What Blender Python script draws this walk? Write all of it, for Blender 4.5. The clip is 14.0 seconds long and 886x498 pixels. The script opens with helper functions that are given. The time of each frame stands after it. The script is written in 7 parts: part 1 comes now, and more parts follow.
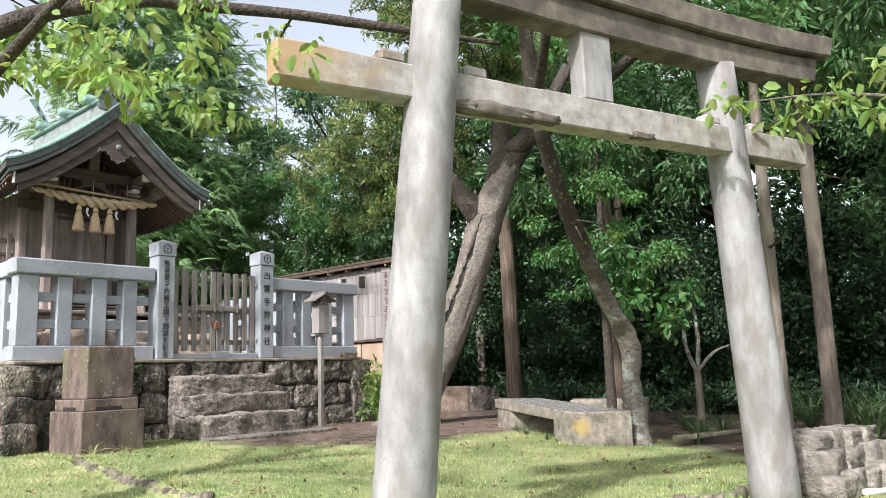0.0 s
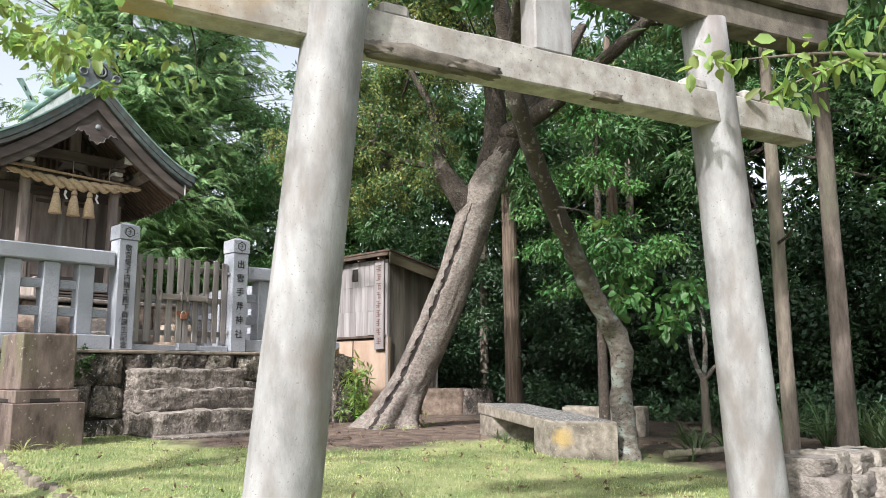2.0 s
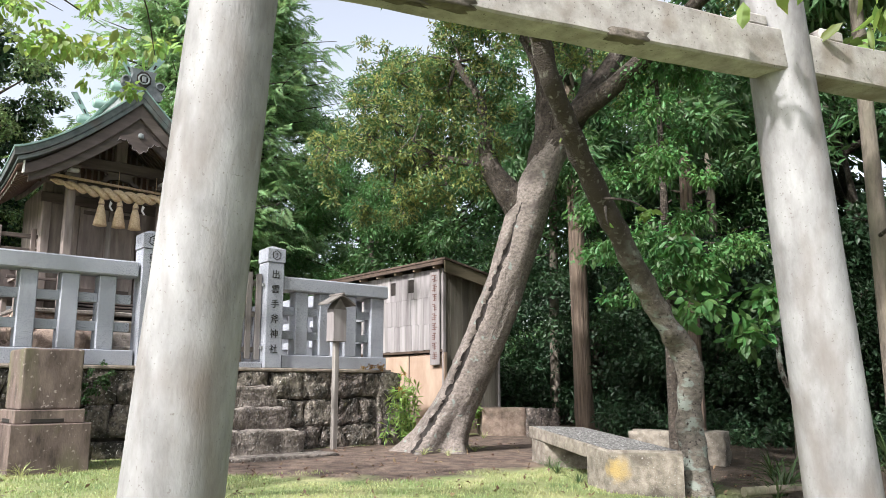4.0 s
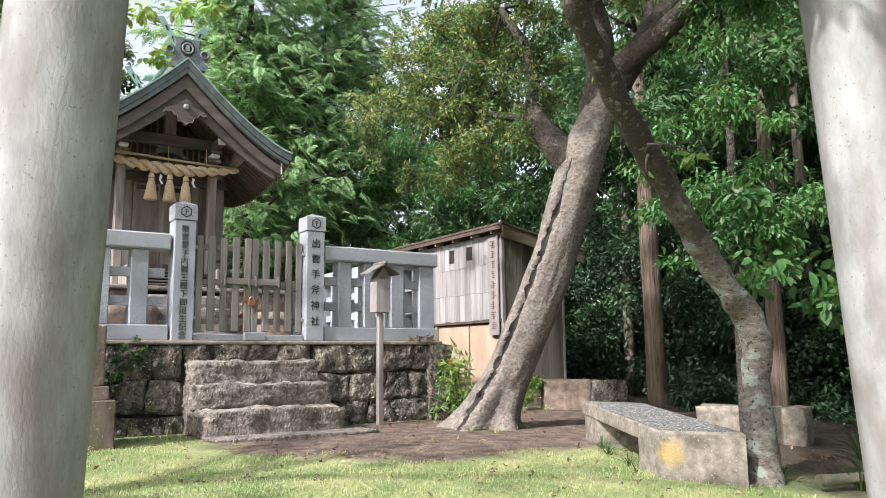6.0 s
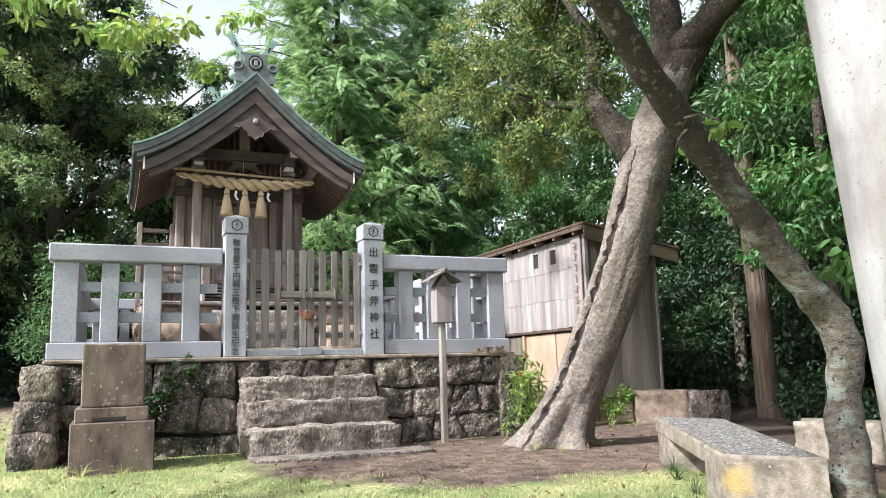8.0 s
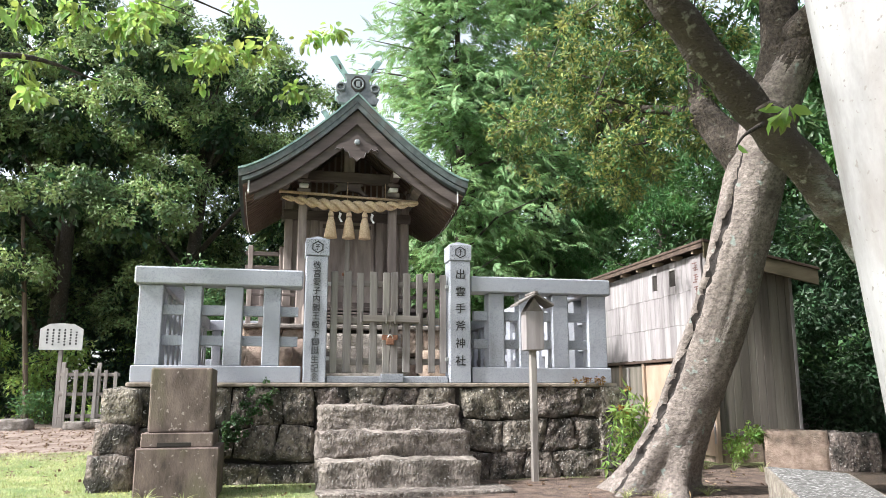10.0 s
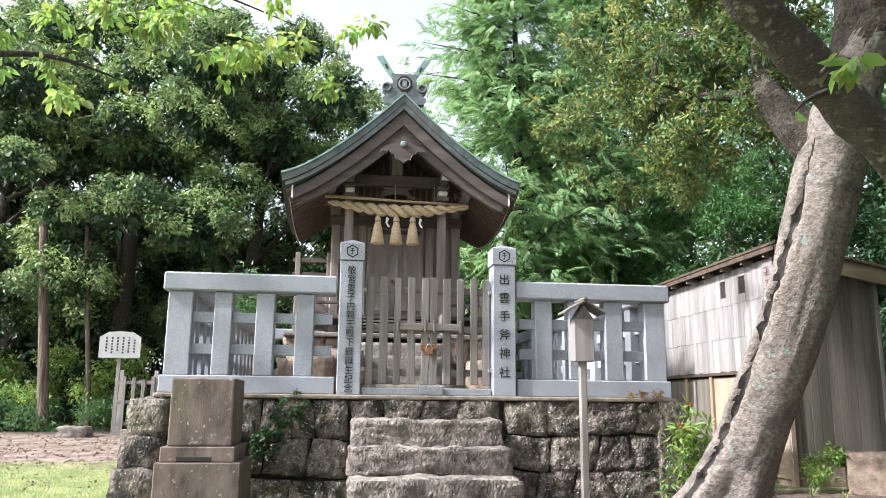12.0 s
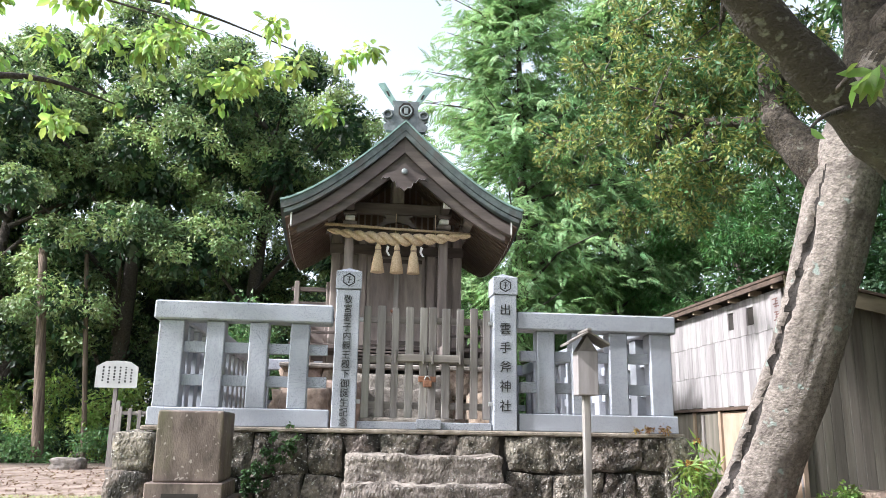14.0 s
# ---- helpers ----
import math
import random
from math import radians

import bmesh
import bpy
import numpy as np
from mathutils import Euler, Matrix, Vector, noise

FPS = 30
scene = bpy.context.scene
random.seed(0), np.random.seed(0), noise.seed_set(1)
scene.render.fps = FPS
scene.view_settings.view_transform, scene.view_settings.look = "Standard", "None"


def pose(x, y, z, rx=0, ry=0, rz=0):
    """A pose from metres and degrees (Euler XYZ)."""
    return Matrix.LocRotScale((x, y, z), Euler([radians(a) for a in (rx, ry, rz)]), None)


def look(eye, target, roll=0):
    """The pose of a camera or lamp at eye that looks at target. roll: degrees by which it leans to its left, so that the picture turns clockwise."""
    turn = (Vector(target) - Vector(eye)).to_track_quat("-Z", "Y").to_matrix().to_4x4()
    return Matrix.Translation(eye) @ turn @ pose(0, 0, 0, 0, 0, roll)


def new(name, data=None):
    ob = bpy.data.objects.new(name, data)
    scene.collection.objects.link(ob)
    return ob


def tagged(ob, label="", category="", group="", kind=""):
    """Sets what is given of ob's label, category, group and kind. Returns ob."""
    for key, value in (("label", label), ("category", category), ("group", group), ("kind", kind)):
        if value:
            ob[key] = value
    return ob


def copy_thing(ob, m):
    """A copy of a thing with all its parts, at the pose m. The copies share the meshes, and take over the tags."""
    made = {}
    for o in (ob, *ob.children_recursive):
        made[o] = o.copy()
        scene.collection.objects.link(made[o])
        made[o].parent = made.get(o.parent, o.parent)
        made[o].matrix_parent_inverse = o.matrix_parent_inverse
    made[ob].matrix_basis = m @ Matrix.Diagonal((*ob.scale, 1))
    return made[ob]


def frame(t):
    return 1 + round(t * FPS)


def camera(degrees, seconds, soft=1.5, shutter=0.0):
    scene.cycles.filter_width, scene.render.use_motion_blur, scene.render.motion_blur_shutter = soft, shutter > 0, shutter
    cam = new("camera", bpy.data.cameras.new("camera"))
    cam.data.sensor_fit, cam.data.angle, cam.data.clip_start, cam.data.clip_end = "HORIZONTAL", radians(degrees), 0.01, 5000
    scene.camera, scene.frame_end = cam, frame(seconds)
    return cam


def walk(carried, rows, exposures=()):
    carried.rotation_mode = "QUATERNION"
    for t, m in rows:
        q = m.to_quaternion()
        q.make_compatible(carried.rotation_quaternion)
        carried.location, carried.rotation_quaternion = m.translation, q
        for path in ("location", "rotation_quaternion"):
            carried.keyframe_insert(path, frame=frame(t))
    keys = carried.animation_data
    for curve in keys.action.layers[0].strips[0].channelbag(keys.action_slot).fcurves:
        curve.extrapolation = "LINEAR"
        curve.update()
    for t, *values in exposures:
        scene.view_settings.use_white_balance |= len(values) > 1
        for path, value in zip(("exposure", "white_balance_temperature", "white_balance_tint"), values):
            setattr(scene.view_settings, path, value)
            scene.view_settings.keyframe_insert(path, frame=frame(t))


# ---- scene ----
cam = camera(59.5, 14.0, soft=0.8)
METRES, EYE, TILT, LEAN, TURN = 7.2, 0.90, 0.0, 0.0, -48.6
ROWS = [
    (0.0, 0.0, 0.0, 0.0, 0.31, 9.01, 1.95),
    (0.5, 0.0248, 0.0329, -0.0009, 0.44, 9.18, 1.9),
    (1.0, 0.0563, 0.0678, 0.0003, 1.08, 9.11, 1.35),
    (1.5, 0.0838, 0.1042, -0.0016, 1.74, 9.0, 0.65),
    (2.0, 0.1064, 0.1435, -0.0025, 2.36, 9.11, 0.27),
    (2.5, 0.1244, 0.1871, -0.0008, 3.62, 9.63, -0.01),
    (3.0, 0.1477, 0.2327, -0.0004, 5.86, 10.28, -0.19),
    (5.5, 0.2363, 0.4235, 0.0124, 13.44, 8.57, 0.65),
    (6.0, 0.2542, 0.451, 0.0125, 15.75, 7.97, 0.53),
    (6.5, 0.2753, 0.4916, 0.0144, 17.89, 7.68, 0.97),
    (7.0, 0.2997, 0.5222, 0.0152, 20.41, 7.97, 1.26),
    (9.5, 0.3961, 0.7115, 0.0278, 33.38, 10.02, 0.65),
    (10.0, 0.4032, 0.742, 0.0314, 36.4, 10.5, 0.05),
    (10.5, 0.402, 0.7752, 0.0321, 38.62, 10.87, 0.12),
    (11.0, 0.3975, 0.8011, 0.035, 39.92, 10.92, 0.3),
    (11.5, 0.3938, 0.8241, 0.0352, 40.8, 10.91, 0.0),
    (12.0, 0.3882, 0.8488, 0.0384, 41.61, 11.17, -0.58),
    (12.5, 0.383, 0.8677, 0.0413, 42.43, 11.82, -0.99),
    (13.0, 0.378, 0.8775, 0.0427, 42.82, 12.61, -1.08),
    (13.5, 0.3737, 0.8818, 0.0434, 42.5, 13.23, -1.02),
    (14.0, 0.3714, 0.8838, 0.0435, 41.95, 13.4, -0.92),
]
walk(cam, [(t, pose(-7.405, -11.940, EYE, TILT, LEAN, TURN) @ pose(METRES * x, METRES * y, METRES * z, 90 + pitch, roll, yaw)) for t, x, y, z, yaw, pitch, roll in ROWS],
     exposures=((0.0, 0.38, 6400, 12), (3.0, 0.45, 6400, 12), (6.5, 0.62, 6400, 12), (9.5, 0.82, 6350, 11), (11.5, 0.89, 6250, 12), (14.0, 0.94, 6150, 12)))

# ---- world and sun ----
SUN_DIR = Vector((-0.73, -0.15, 0.66)).normalized()
world = bpy.data.worlds.new("sky")
scene.world = world
world.use_nodes = True
wn = world.node_tree.nodes
wl = world.node_tree.links
sky = wn.new("ShaderNodeTexSky")
sky.sky_type = 'NISHITA'
sky.sun_disc = False
sky.sun_elevation = math.asin(SUN_DIR.z)
sky.sun_rotation = math.atan2(SUN_DIR.x, SUN_DIR.y)
sky.air_density, sky.dust_density, sky.ozone_density = 1.0, 3.0, 1.0
haze = wn.new("ShaderNodeHueSaturation")
haze.inputs["Saturation"].default_value = 0.40
haze.inputs["Value"].default_value = 1.55
wl.new(sky.outputs[0], haze.inputs["Color"])
wl.new(haze.outputs[0], wn["Background"].inputs[0])
wn["Background"].inputs[1].default_value = 0.15
sun = new("sun", bpy.data.lights.new("sun", 'SUN'))
sun.data.energy, sun.data.angle, sun.data.color = 5.0, radians(2.2), (1.0, 0.98, 0.95)
sun.matrix_world = look(SUN_DIR * 40, (0, 0, 0))


# ---- materials ----
def mat(name, low, high, scale=6.0, fine=60.0, bump=0.3, rough=0.85, stretch=(1, 1, 1), stain=None, stain_scale=1.2,
        stain_low=0.5, stain_high=0.7, vary=0.12, island=False, speck=None, speck_scale=90.0, speck_low=0.58, metallic=0.0, translucent=0.0, dist=0.02):
    """Two-scale procedural surface in world space: grain colours low to high, stains, specks, relief."""
    m = bpy.data.materials.new(name)
    m.use_nodes = True
    n, l = m.node_tree.nodes, m.node_tree.links
    bsdf = n["Principled BSDF"]
    geo = n.new("ShaderNodeNewGeometry")
    mp = n.new("ShaderNodeMapping")
    mp.inputs["Scale"].default_value = stretch
    l.new(geo.outputs["Position"], mp.inputs["Vector"])
    rnd = None
    if island:
        rnd = geo.outputs["Random Per Island"]
    elif vary:
        rnd = n.new("ShaderNodeObjectInfo").outputs["Random"]
    nz = n.new("ShaderNodeTexNoise")
    nz.inputs["Scale"].default_value, nz.inputs["Detail"].default_value, nz.inputs["Roughness"].default_value = scale, 6.0, 0.65
    l.new(mp.outputs[0], nz.inputs["Vector"])
    ramp = n.new("ShaderNodeValToRGB")
    ramp.color_ramp.elements[0].position, ramp.color_ramp.elements[1].position = 0.32, 0.68
    ramp.color_ramp.elements[0].color, ramp.color_ramp.elements[1].color = (*low, 1), (*high, 1)
    l.new(nz.outputs["Fac"], ramp.inputs[0])
    col = ramp.outputs[0]

    def blend(col, fac, colour):
        mx = n.new("ShaderNodeMix")
        mx.data_type = 'RGBA'
        l.new(fac, mx.inputs[0])
        l.new(col, mx.inputs[6])
        mx.inputs[7].default_value = (*colour, 1)
        return mx.outputs[2]

    def band(scale_, a, b, detail=3.0, vec=None):
        t = n.new("ShaderNodeTexNoise")
        t.inputs["Scale"].default_value, t.inputs["Detail"].default_value = scale_, detail
        l.new(vec or geo.outputs["Position"], t.inputs["Vector"])
        r = n.new("ShaderNodeMapRange")
        r.inputs[1].default_value, r.inputs[2].default_value = a, b
        l.new(t.outputs["Fac"], r.inputs[0])
        return r.outputs[0]
    if stain:
        col = blend(col, band(stain_scale, stain_low, stain_high, 5.0, mp.outputs[0]), stain)
    if speck:
        col = blend(col, band(speck_scale, speck_low, speck_low + 0.06, 2.0), speck)
    if rnd is not None and vary:
        hs = n.new("ShaderNodeHueSaturation")
        r = n.new("ShaderNodeMapRange")
        r.inputs[3].default_value, r.inputs[4].default_value = 1 - vary, 1 + vary
        l.new(rnd, r.inputs[0])
        l.new(r.outputs[0], hs.inputs["Value"])
        r2 = n.new("ShaderNodeMapRange")
        r2.inputs[3].default_value, r2.inputs[4].default_value = 0.5 - vary * 0.10, 0.5 + vary * 0.06
        l.new(rnd, r2.inputs[0])
        l.new(r2.outputs[0], hs.inputs["Hue"])
        l.new(col, hs.inputs["Color"])
        col = hs.outputs[0]
    l.new(col, bsdf.inputs["Base Color"])
    bsdf.inputs["Roughness"].default_value, bsdf.inputs["Metallic"].default_value = rough, metallic
    if bump:
        fz = n.new("ShaderNodeTexNoise")
        fz.inputs["Scale"].default_value, fz.inputs["Detail"].default_value = fine, 4.0
        l.new(mp.outputs[0], fz.inputs["Vector"])
        bp = n.new("ShaderNodeBump")
        bp.inputs["Strength"].default_value, bp.inputs["Distance"].default_value = bump, dist
        l.new(fz.outputs["Fac"], bp.inputs["Height"])
        l.new(bp.outputs[0], bsdf.inputs["Normal"])
    if translucent:
        tr = n.new("ShaderNodeBsdfTranslucent")
        hs = n.new("ShaderNodeHueSaturation")
        hs.inputs["Value"].default_value, hs.inputs["Saturation"].default_value, hs.inputs["Hue"].default_value = 1.5, 1.1, 0.48
        l.new(col, hs.inputs["Color"])
        l.new(hs.outputs[0], tr.inputs[0])
        mx = n.new("ShaderNodeMixShader")
        mx.inputs[0].default_value = translucent
        l.new(bsdf.outputs[0], mx.inputs[1])
        l.new(tr.outputs[0], mx.inputs[2])
        l.new(mx.outputs[0], n["Material Output"].inputs[0])
    return m


def leaf_mat(name, low, high, vary=0.35, translucent=0.35, rough=0.5, scale=0.7):
    return mat(name, low, high, scale=scale, bump=0, rough=rough, vary=vary, island=True, translucent=translucent)


M = {}
M["granite"] = mat("granite", (0.275, 0.295, 0.335), (0.475, 0.495, 0.54), scale=120, fine=220, bump=0.2, rough=0.65, speck=(0.11, 0.112, 0.13), speck_scale=120, speck_low=0.545, stain=(0.26, 0.265, 0.28), stain_scale=1.6, stain_low=0.5, stain_high=0.8, vary=0.06, dist=0.004)
M["rubble"] = mat("rubble_stone", (0.028, 0.024, 0.020), (0.31, 0.268, 0.22), scale=12, fine=30, bump=1.0, rough=0.95, stretch=(1, 1, 0.7), stain=(0.036, 0.034, 0.026), stain_scale=3.4, stain_low=0.50, stain_high=0.63, vary=0.28, speck=(0.46, 0.45, 0.42), speck_scale=36, speck_low=0.63, dist=0.06)
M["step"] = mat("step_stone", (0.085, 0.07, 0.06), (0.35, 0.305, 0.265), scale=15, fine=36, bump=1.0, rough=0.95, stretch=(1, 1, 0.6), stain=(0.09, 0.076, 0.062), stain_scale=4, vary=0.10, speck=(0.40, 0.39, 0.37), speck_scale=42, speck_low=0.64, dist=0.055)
# same stone made lighter: the sun on the treads is put into the colour
M["step_top"] = mat("sunlit_step_tread", (0.20, 0.17, 0.145), (0.40, 0.355, 0.31), scale=14, fine=46, bump=0.9, rough=0.95, stain=(0.14, 0.12, 0.10), stain_scale=6, vary=0.08, dist=0.03)
M["lip"] = mat("mortar_lip", (0.20, 0.17, 0.13), (0.37, 0.32, 0.26), scale=9, fine=50, bump=0.8, stain=(0.12, 0.095, 0.065), stain_scale=4, vary=0.05)
M["bark_pole"] = mat("pale_pole_bark", (0.075, 0.06, 0.048), (0.22, 0.185, 0.15), scale=11, fine=40, bump=0.8, rough=0.95, stretch=(1, 1, 0.25), stain=(0.11, 0.105, 0.075), stain_scale=3, vary=0.12, dist=0.02)
M["ornament"] = mat("dull_grey_metal", (0.075, 0.085, 0.09), (0.17, 0.185, 0.19), scale=9, fine=40, bump=0.3, rough=0.6, stain=(0.11, 0.14, 0.13), vary=0.04, dist=0.006)
M["mortar"] = mat("dark_mortar", (0.03, 0.027, 0.022), (0.08, 0.07, 0.06), scale=8, fine=40, bump=0.6, vary=0)
M["torii"] = mat("weathered_concrete", (0.155, 0.149, 0.148), (0.37, 0.366, 0.368), scale=4.0, fine=70, bump=0.35, rough=0.85, stretch=(1, 1, 0.4), stain=(0.165, 0.143, 0.13), stain_scale=4.2, stain_low=0.48, stain_high=0.72, vary=0.04, speck=(0.17, 0.157, 0.148), speck_scale=70, speck_low=0.66, dist=0.008)
M["beam"] = mat("weathered_beam_concrete", (0.20, 0.185, 0.168), (0.40, 0.38, 0.355), scale=7, fine=60, bump=0.35, rough=0.85, stain=(0.19, 0.158, 0.128), stain_scale=3.0, stain_low=0.52, stain_high=0.72, vary=0.03, speck=(0.12, 0.105, 0.09), speck_scale=60, speck_low=0.66, dist=0.008)
# ochre lichen spreads from the sunny end of the tie beam
_n, _l = M["beam"].node_tree.nodes, M["beam"].node_tree.links
_src = _n["Principled BSDF"].inputs["Base Color"].links[0].from_socket
_geo = _n.new("ShaderNodeNewGeometry")
_dot = _n.new("ShaderNodeVectorMath")
_dot.operation = 'DOT_PRODUCT'
_dot.inputs[1].default_value = (0.9537, -0.3007, -0.35)
_l.new(_geo.outputs["Position"], _dot.inputs[0])
_nz = _n.new("ShaderNodeTexNoise")
_nz.inputs["Scale"].default_value, _nz.inputs["Detail"].default_value = 4.0, 6.0
_l.new(_geo.outputs["Position"], _nz.inputs["Vector"])
_ad = _n.new("ShaderNodeMath")
_ad.operation = 'MULTIPLY_ADD'
_ad.inputs[1].default_value = 1.5
_l.new(_nz.outputs["Fac"], _ad.inputs[0])
_l.new(_dot.outputs["Value"], _ad.inputs[2])
_mr = _n.new("ShaderNodeMapRange")
_mr.inputs[1].default_value, _mr.inputs[2].default_value, _mr.inputs[3].default_value, _mr.inputs[4].default_value = -2.15, -1.55, 0.72, 0.0
_l.new(_ad.outputs[0], _mr.inputs[0])
_mx = _n.new("ShaderNodeMix")
_mx.data_type = 'RGBA'
_l.new(_mr.outputs[0], _mx.inputs[0])
_l.new(_src, _mx.inputs[6])
_mx.inputs[7].default_value = (0.36, 0.225, 0.085, 1)
_l.new(_mx.outputs[2], _n["Principled BSDF"].inputs["Base Color"])
M["kasagi"] = mat("dark_beam_concrete", (0.07, 0.06, 0.048), (0.185, 0.16, 0.13), scale=6, fine=70, bump=0.5, rough=0.9, stain=(0.05, 0.042, 0.034), stain_scale=2.0, vary=0.03, dist=0.01)
M["stele"] = mat("reddish_stone", (0.05, 0.035, 0.029), (0.20, 0.15, 0.128), scale=6, fine=90, bump=0.5, rough=0.75, stretch=(1, 1, 0.4), stain=(0.115, 0.108, 0.06), stain_scale=2.4, stain_low=0.48, stain_high=0.62, vary=0.05, speck=(0.29, 0.245, 0.22), speck_scale=22, speck_low=0.66, dist=0.01)
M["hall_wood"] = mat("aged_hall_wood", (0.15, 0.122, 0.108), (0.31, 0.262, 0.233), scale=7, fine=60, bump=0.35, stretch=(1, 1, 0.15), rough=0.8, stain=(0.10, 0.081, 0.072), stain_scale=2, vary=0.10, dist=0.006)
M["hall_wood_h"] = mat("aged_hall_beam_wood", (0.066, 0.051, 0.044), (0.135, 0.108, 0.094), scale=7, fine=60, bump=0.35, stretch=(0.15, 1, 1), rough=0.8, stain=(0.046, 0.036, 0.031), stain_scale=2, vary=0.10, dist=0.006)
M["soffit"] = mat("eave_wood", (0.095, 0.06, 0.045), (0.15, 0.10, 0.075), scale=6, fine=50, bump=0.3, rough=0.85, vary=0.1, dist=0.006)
M["white_tip"] = mat("white_painted_wood", (0.62, 0.61, 0.58), (0.78, 0.77, 0.74), scale=8, fine=60, bump=0.1, vary=0.02)
M["copper"] = mat("green_patina_copper", (0.135, 0.225, 0.20), (0.27, 0.40, 0.35), scale=5, fine=30, bump=0.15, rough=0.55, stain=(0.10, 0.135, 0.12), stain_scale=2.2, stain_low=0.5, stain_high=0.75, vary=0.06, dist=0.006)
M["roof_edge"] = mat("dark_patina_edge", (0.04, 0.052, 0.05), (0.105, 0.13, 0.122), scale=7, fine=40, bump=0.3, rough=0.65, stretch=(1, 0.3, 1), stain=(0.075, 0.066, 0.055), stain_scale=3, vary=0.03, dist=0.008)
M["ridge"] = mat("grey_patina_metal", (0.16, 0.185, 0.185), (0.28, 0.31, 0.31), scale=6, fine=30, bump=0.2, rough=0.55, stain=(0.10, 0.12, 0.11), vary=0.05, dist=0.006)
M["gate_wood"] = mat("grey_gate_wood", (0.15, 0.134, 0.121), (0.335, 0.312, 0.29), scale=10, fine=70, bump=0.6, stretch=(1, 1, 0.07), rough=0.85, stain=(0.115, 0.097, 0.084), stain_scale=3, vary=0.16, dist=0.008)
M["gate_wood_h"] = mat("grey_gate_rail_wood", (0.14, 0.12, 0.105), (0.29, 0.262, 0.236), scale=10, fine=70, bump=0.5, stretch=(0.07, 1, 1), rough=0.85, vary=0.1, dist=0.008)
M["shed_white"] = mat("bleached_shed_boards", (0.20, 0.185, 0.182), (0.36, 0.338, 0.335), scale=9, fine=70, bump=0.5, stretch=(1, 1, 0.07), rough=0.85, stain=(0.14, 0.124, 0.12), stain_scale=3.2, vary=0.16, dist=0.008)
M["shed_side"] = mat("dark_grey_shed_boards", (0.10, 0.088, 0.07), (0.19, 0.17, 0.14), scale=7, fine=60, bump=0.5, stretch=(1, 1, 0.07), rough=0.9, stain=(0.065, 0.06, 0.045), stain_scale=1.8, vary=0.16, dist=0.006)
M["plywood"] = mat("orange_plywood", (0.36, 0.25, 0.18), (0.48, 0.37, 0.28), scale=3, fine=50, bump=0.15, stretch=(1, 1, 0.4), rough=0.7, stain=(0.46, 0.39, 0.30), stain_scale=0.9, vary=0.05, dist=0.004)
M["shed_trim"] = mat("shed_trim_wood", (0.26, 0.19, 0.13), (0.40, 0.31, 0.23), scale=7, fine=60, bump=0.3, stretch=(1, 1, 0.1), vary=0.1, dist=0.004)
M["shed_roof"] = mat("rusty_roof_edge", (0.045, 0.030, 0.023), (0.11, 0.075, 0.055), scale=5, fine=40, bump=0.3, vary=0.05)
M["fascia"] = mat("mossy_fascia_board", (0.09, 0.075, 0.045), (0.18, 0.15, 0.095), scale=6, fine=50, bump=0.3, stretch=(0.2, 1, 1), vary=0.1, dist=0.006)
M["box"] = mat("pale_box_boards", (0.21, 0.19, 0.187), (0.31, 0.285, 0.28), scale=9, fine=70, bump=0.3, stretch=(1, 1, 0.12), stain=(0.17, 0.15, 0.145), stain_scale=4, vary=0.06, dist=0.004)
M["box_dark"] = mat("box_roof_wood", (0.10, 0.09, 0.08), (0.20, 0.18, 0.165), scale=8, fine=70, bump=0.3, vary=0.06, dist=0.004)
M["straw"] = mat("rice_straw", (0.46, 0.335, 0.205), (0.70, 0.555, 0.38), scale=30, fine=120, bump=0.6, rough=0.9, vary=0.05, dist=0.008)
M["bench"] = mat("bench_concrete", (0.12, 0.10, 0.078), (0.29, 0.26, 0.215), scale=10, fine=60, bump=0.8, rough=0.95, stain=(0.075, 0.065, 0.05), stain_scale=3.4, vary=0.06, speck=(0.34, 0.33, 0.30), speck_scale=60, speck_low=0.66, dist=0.012)
M["bench_top"] = mat("lichened_slab_top", (0.055, 0.053, 0.05), (0.19, 0.185, 0.175), scale=14, fine=60, bump=0.9, rough=0.95, stain=(0.36, 0.36, 0.345), stain_scale=34, stain_low=0.56, stain_high=0.62, vary=0.04, dist=0.012)
M["bench_end"] = mat("bench_concrete_with_lichen", (0.12, 0.10, 0.078), (0.29, 0.26, 0.215), scale=10, fine=60, bump=0.8, rough=0.95, stain=(0.075, 0.065, 0.05), stain_scale=3.4, vary=0, speck=(0.34, 0.33, 0.30), speck_scale=60, speck_low=0.66, dist=0.012)


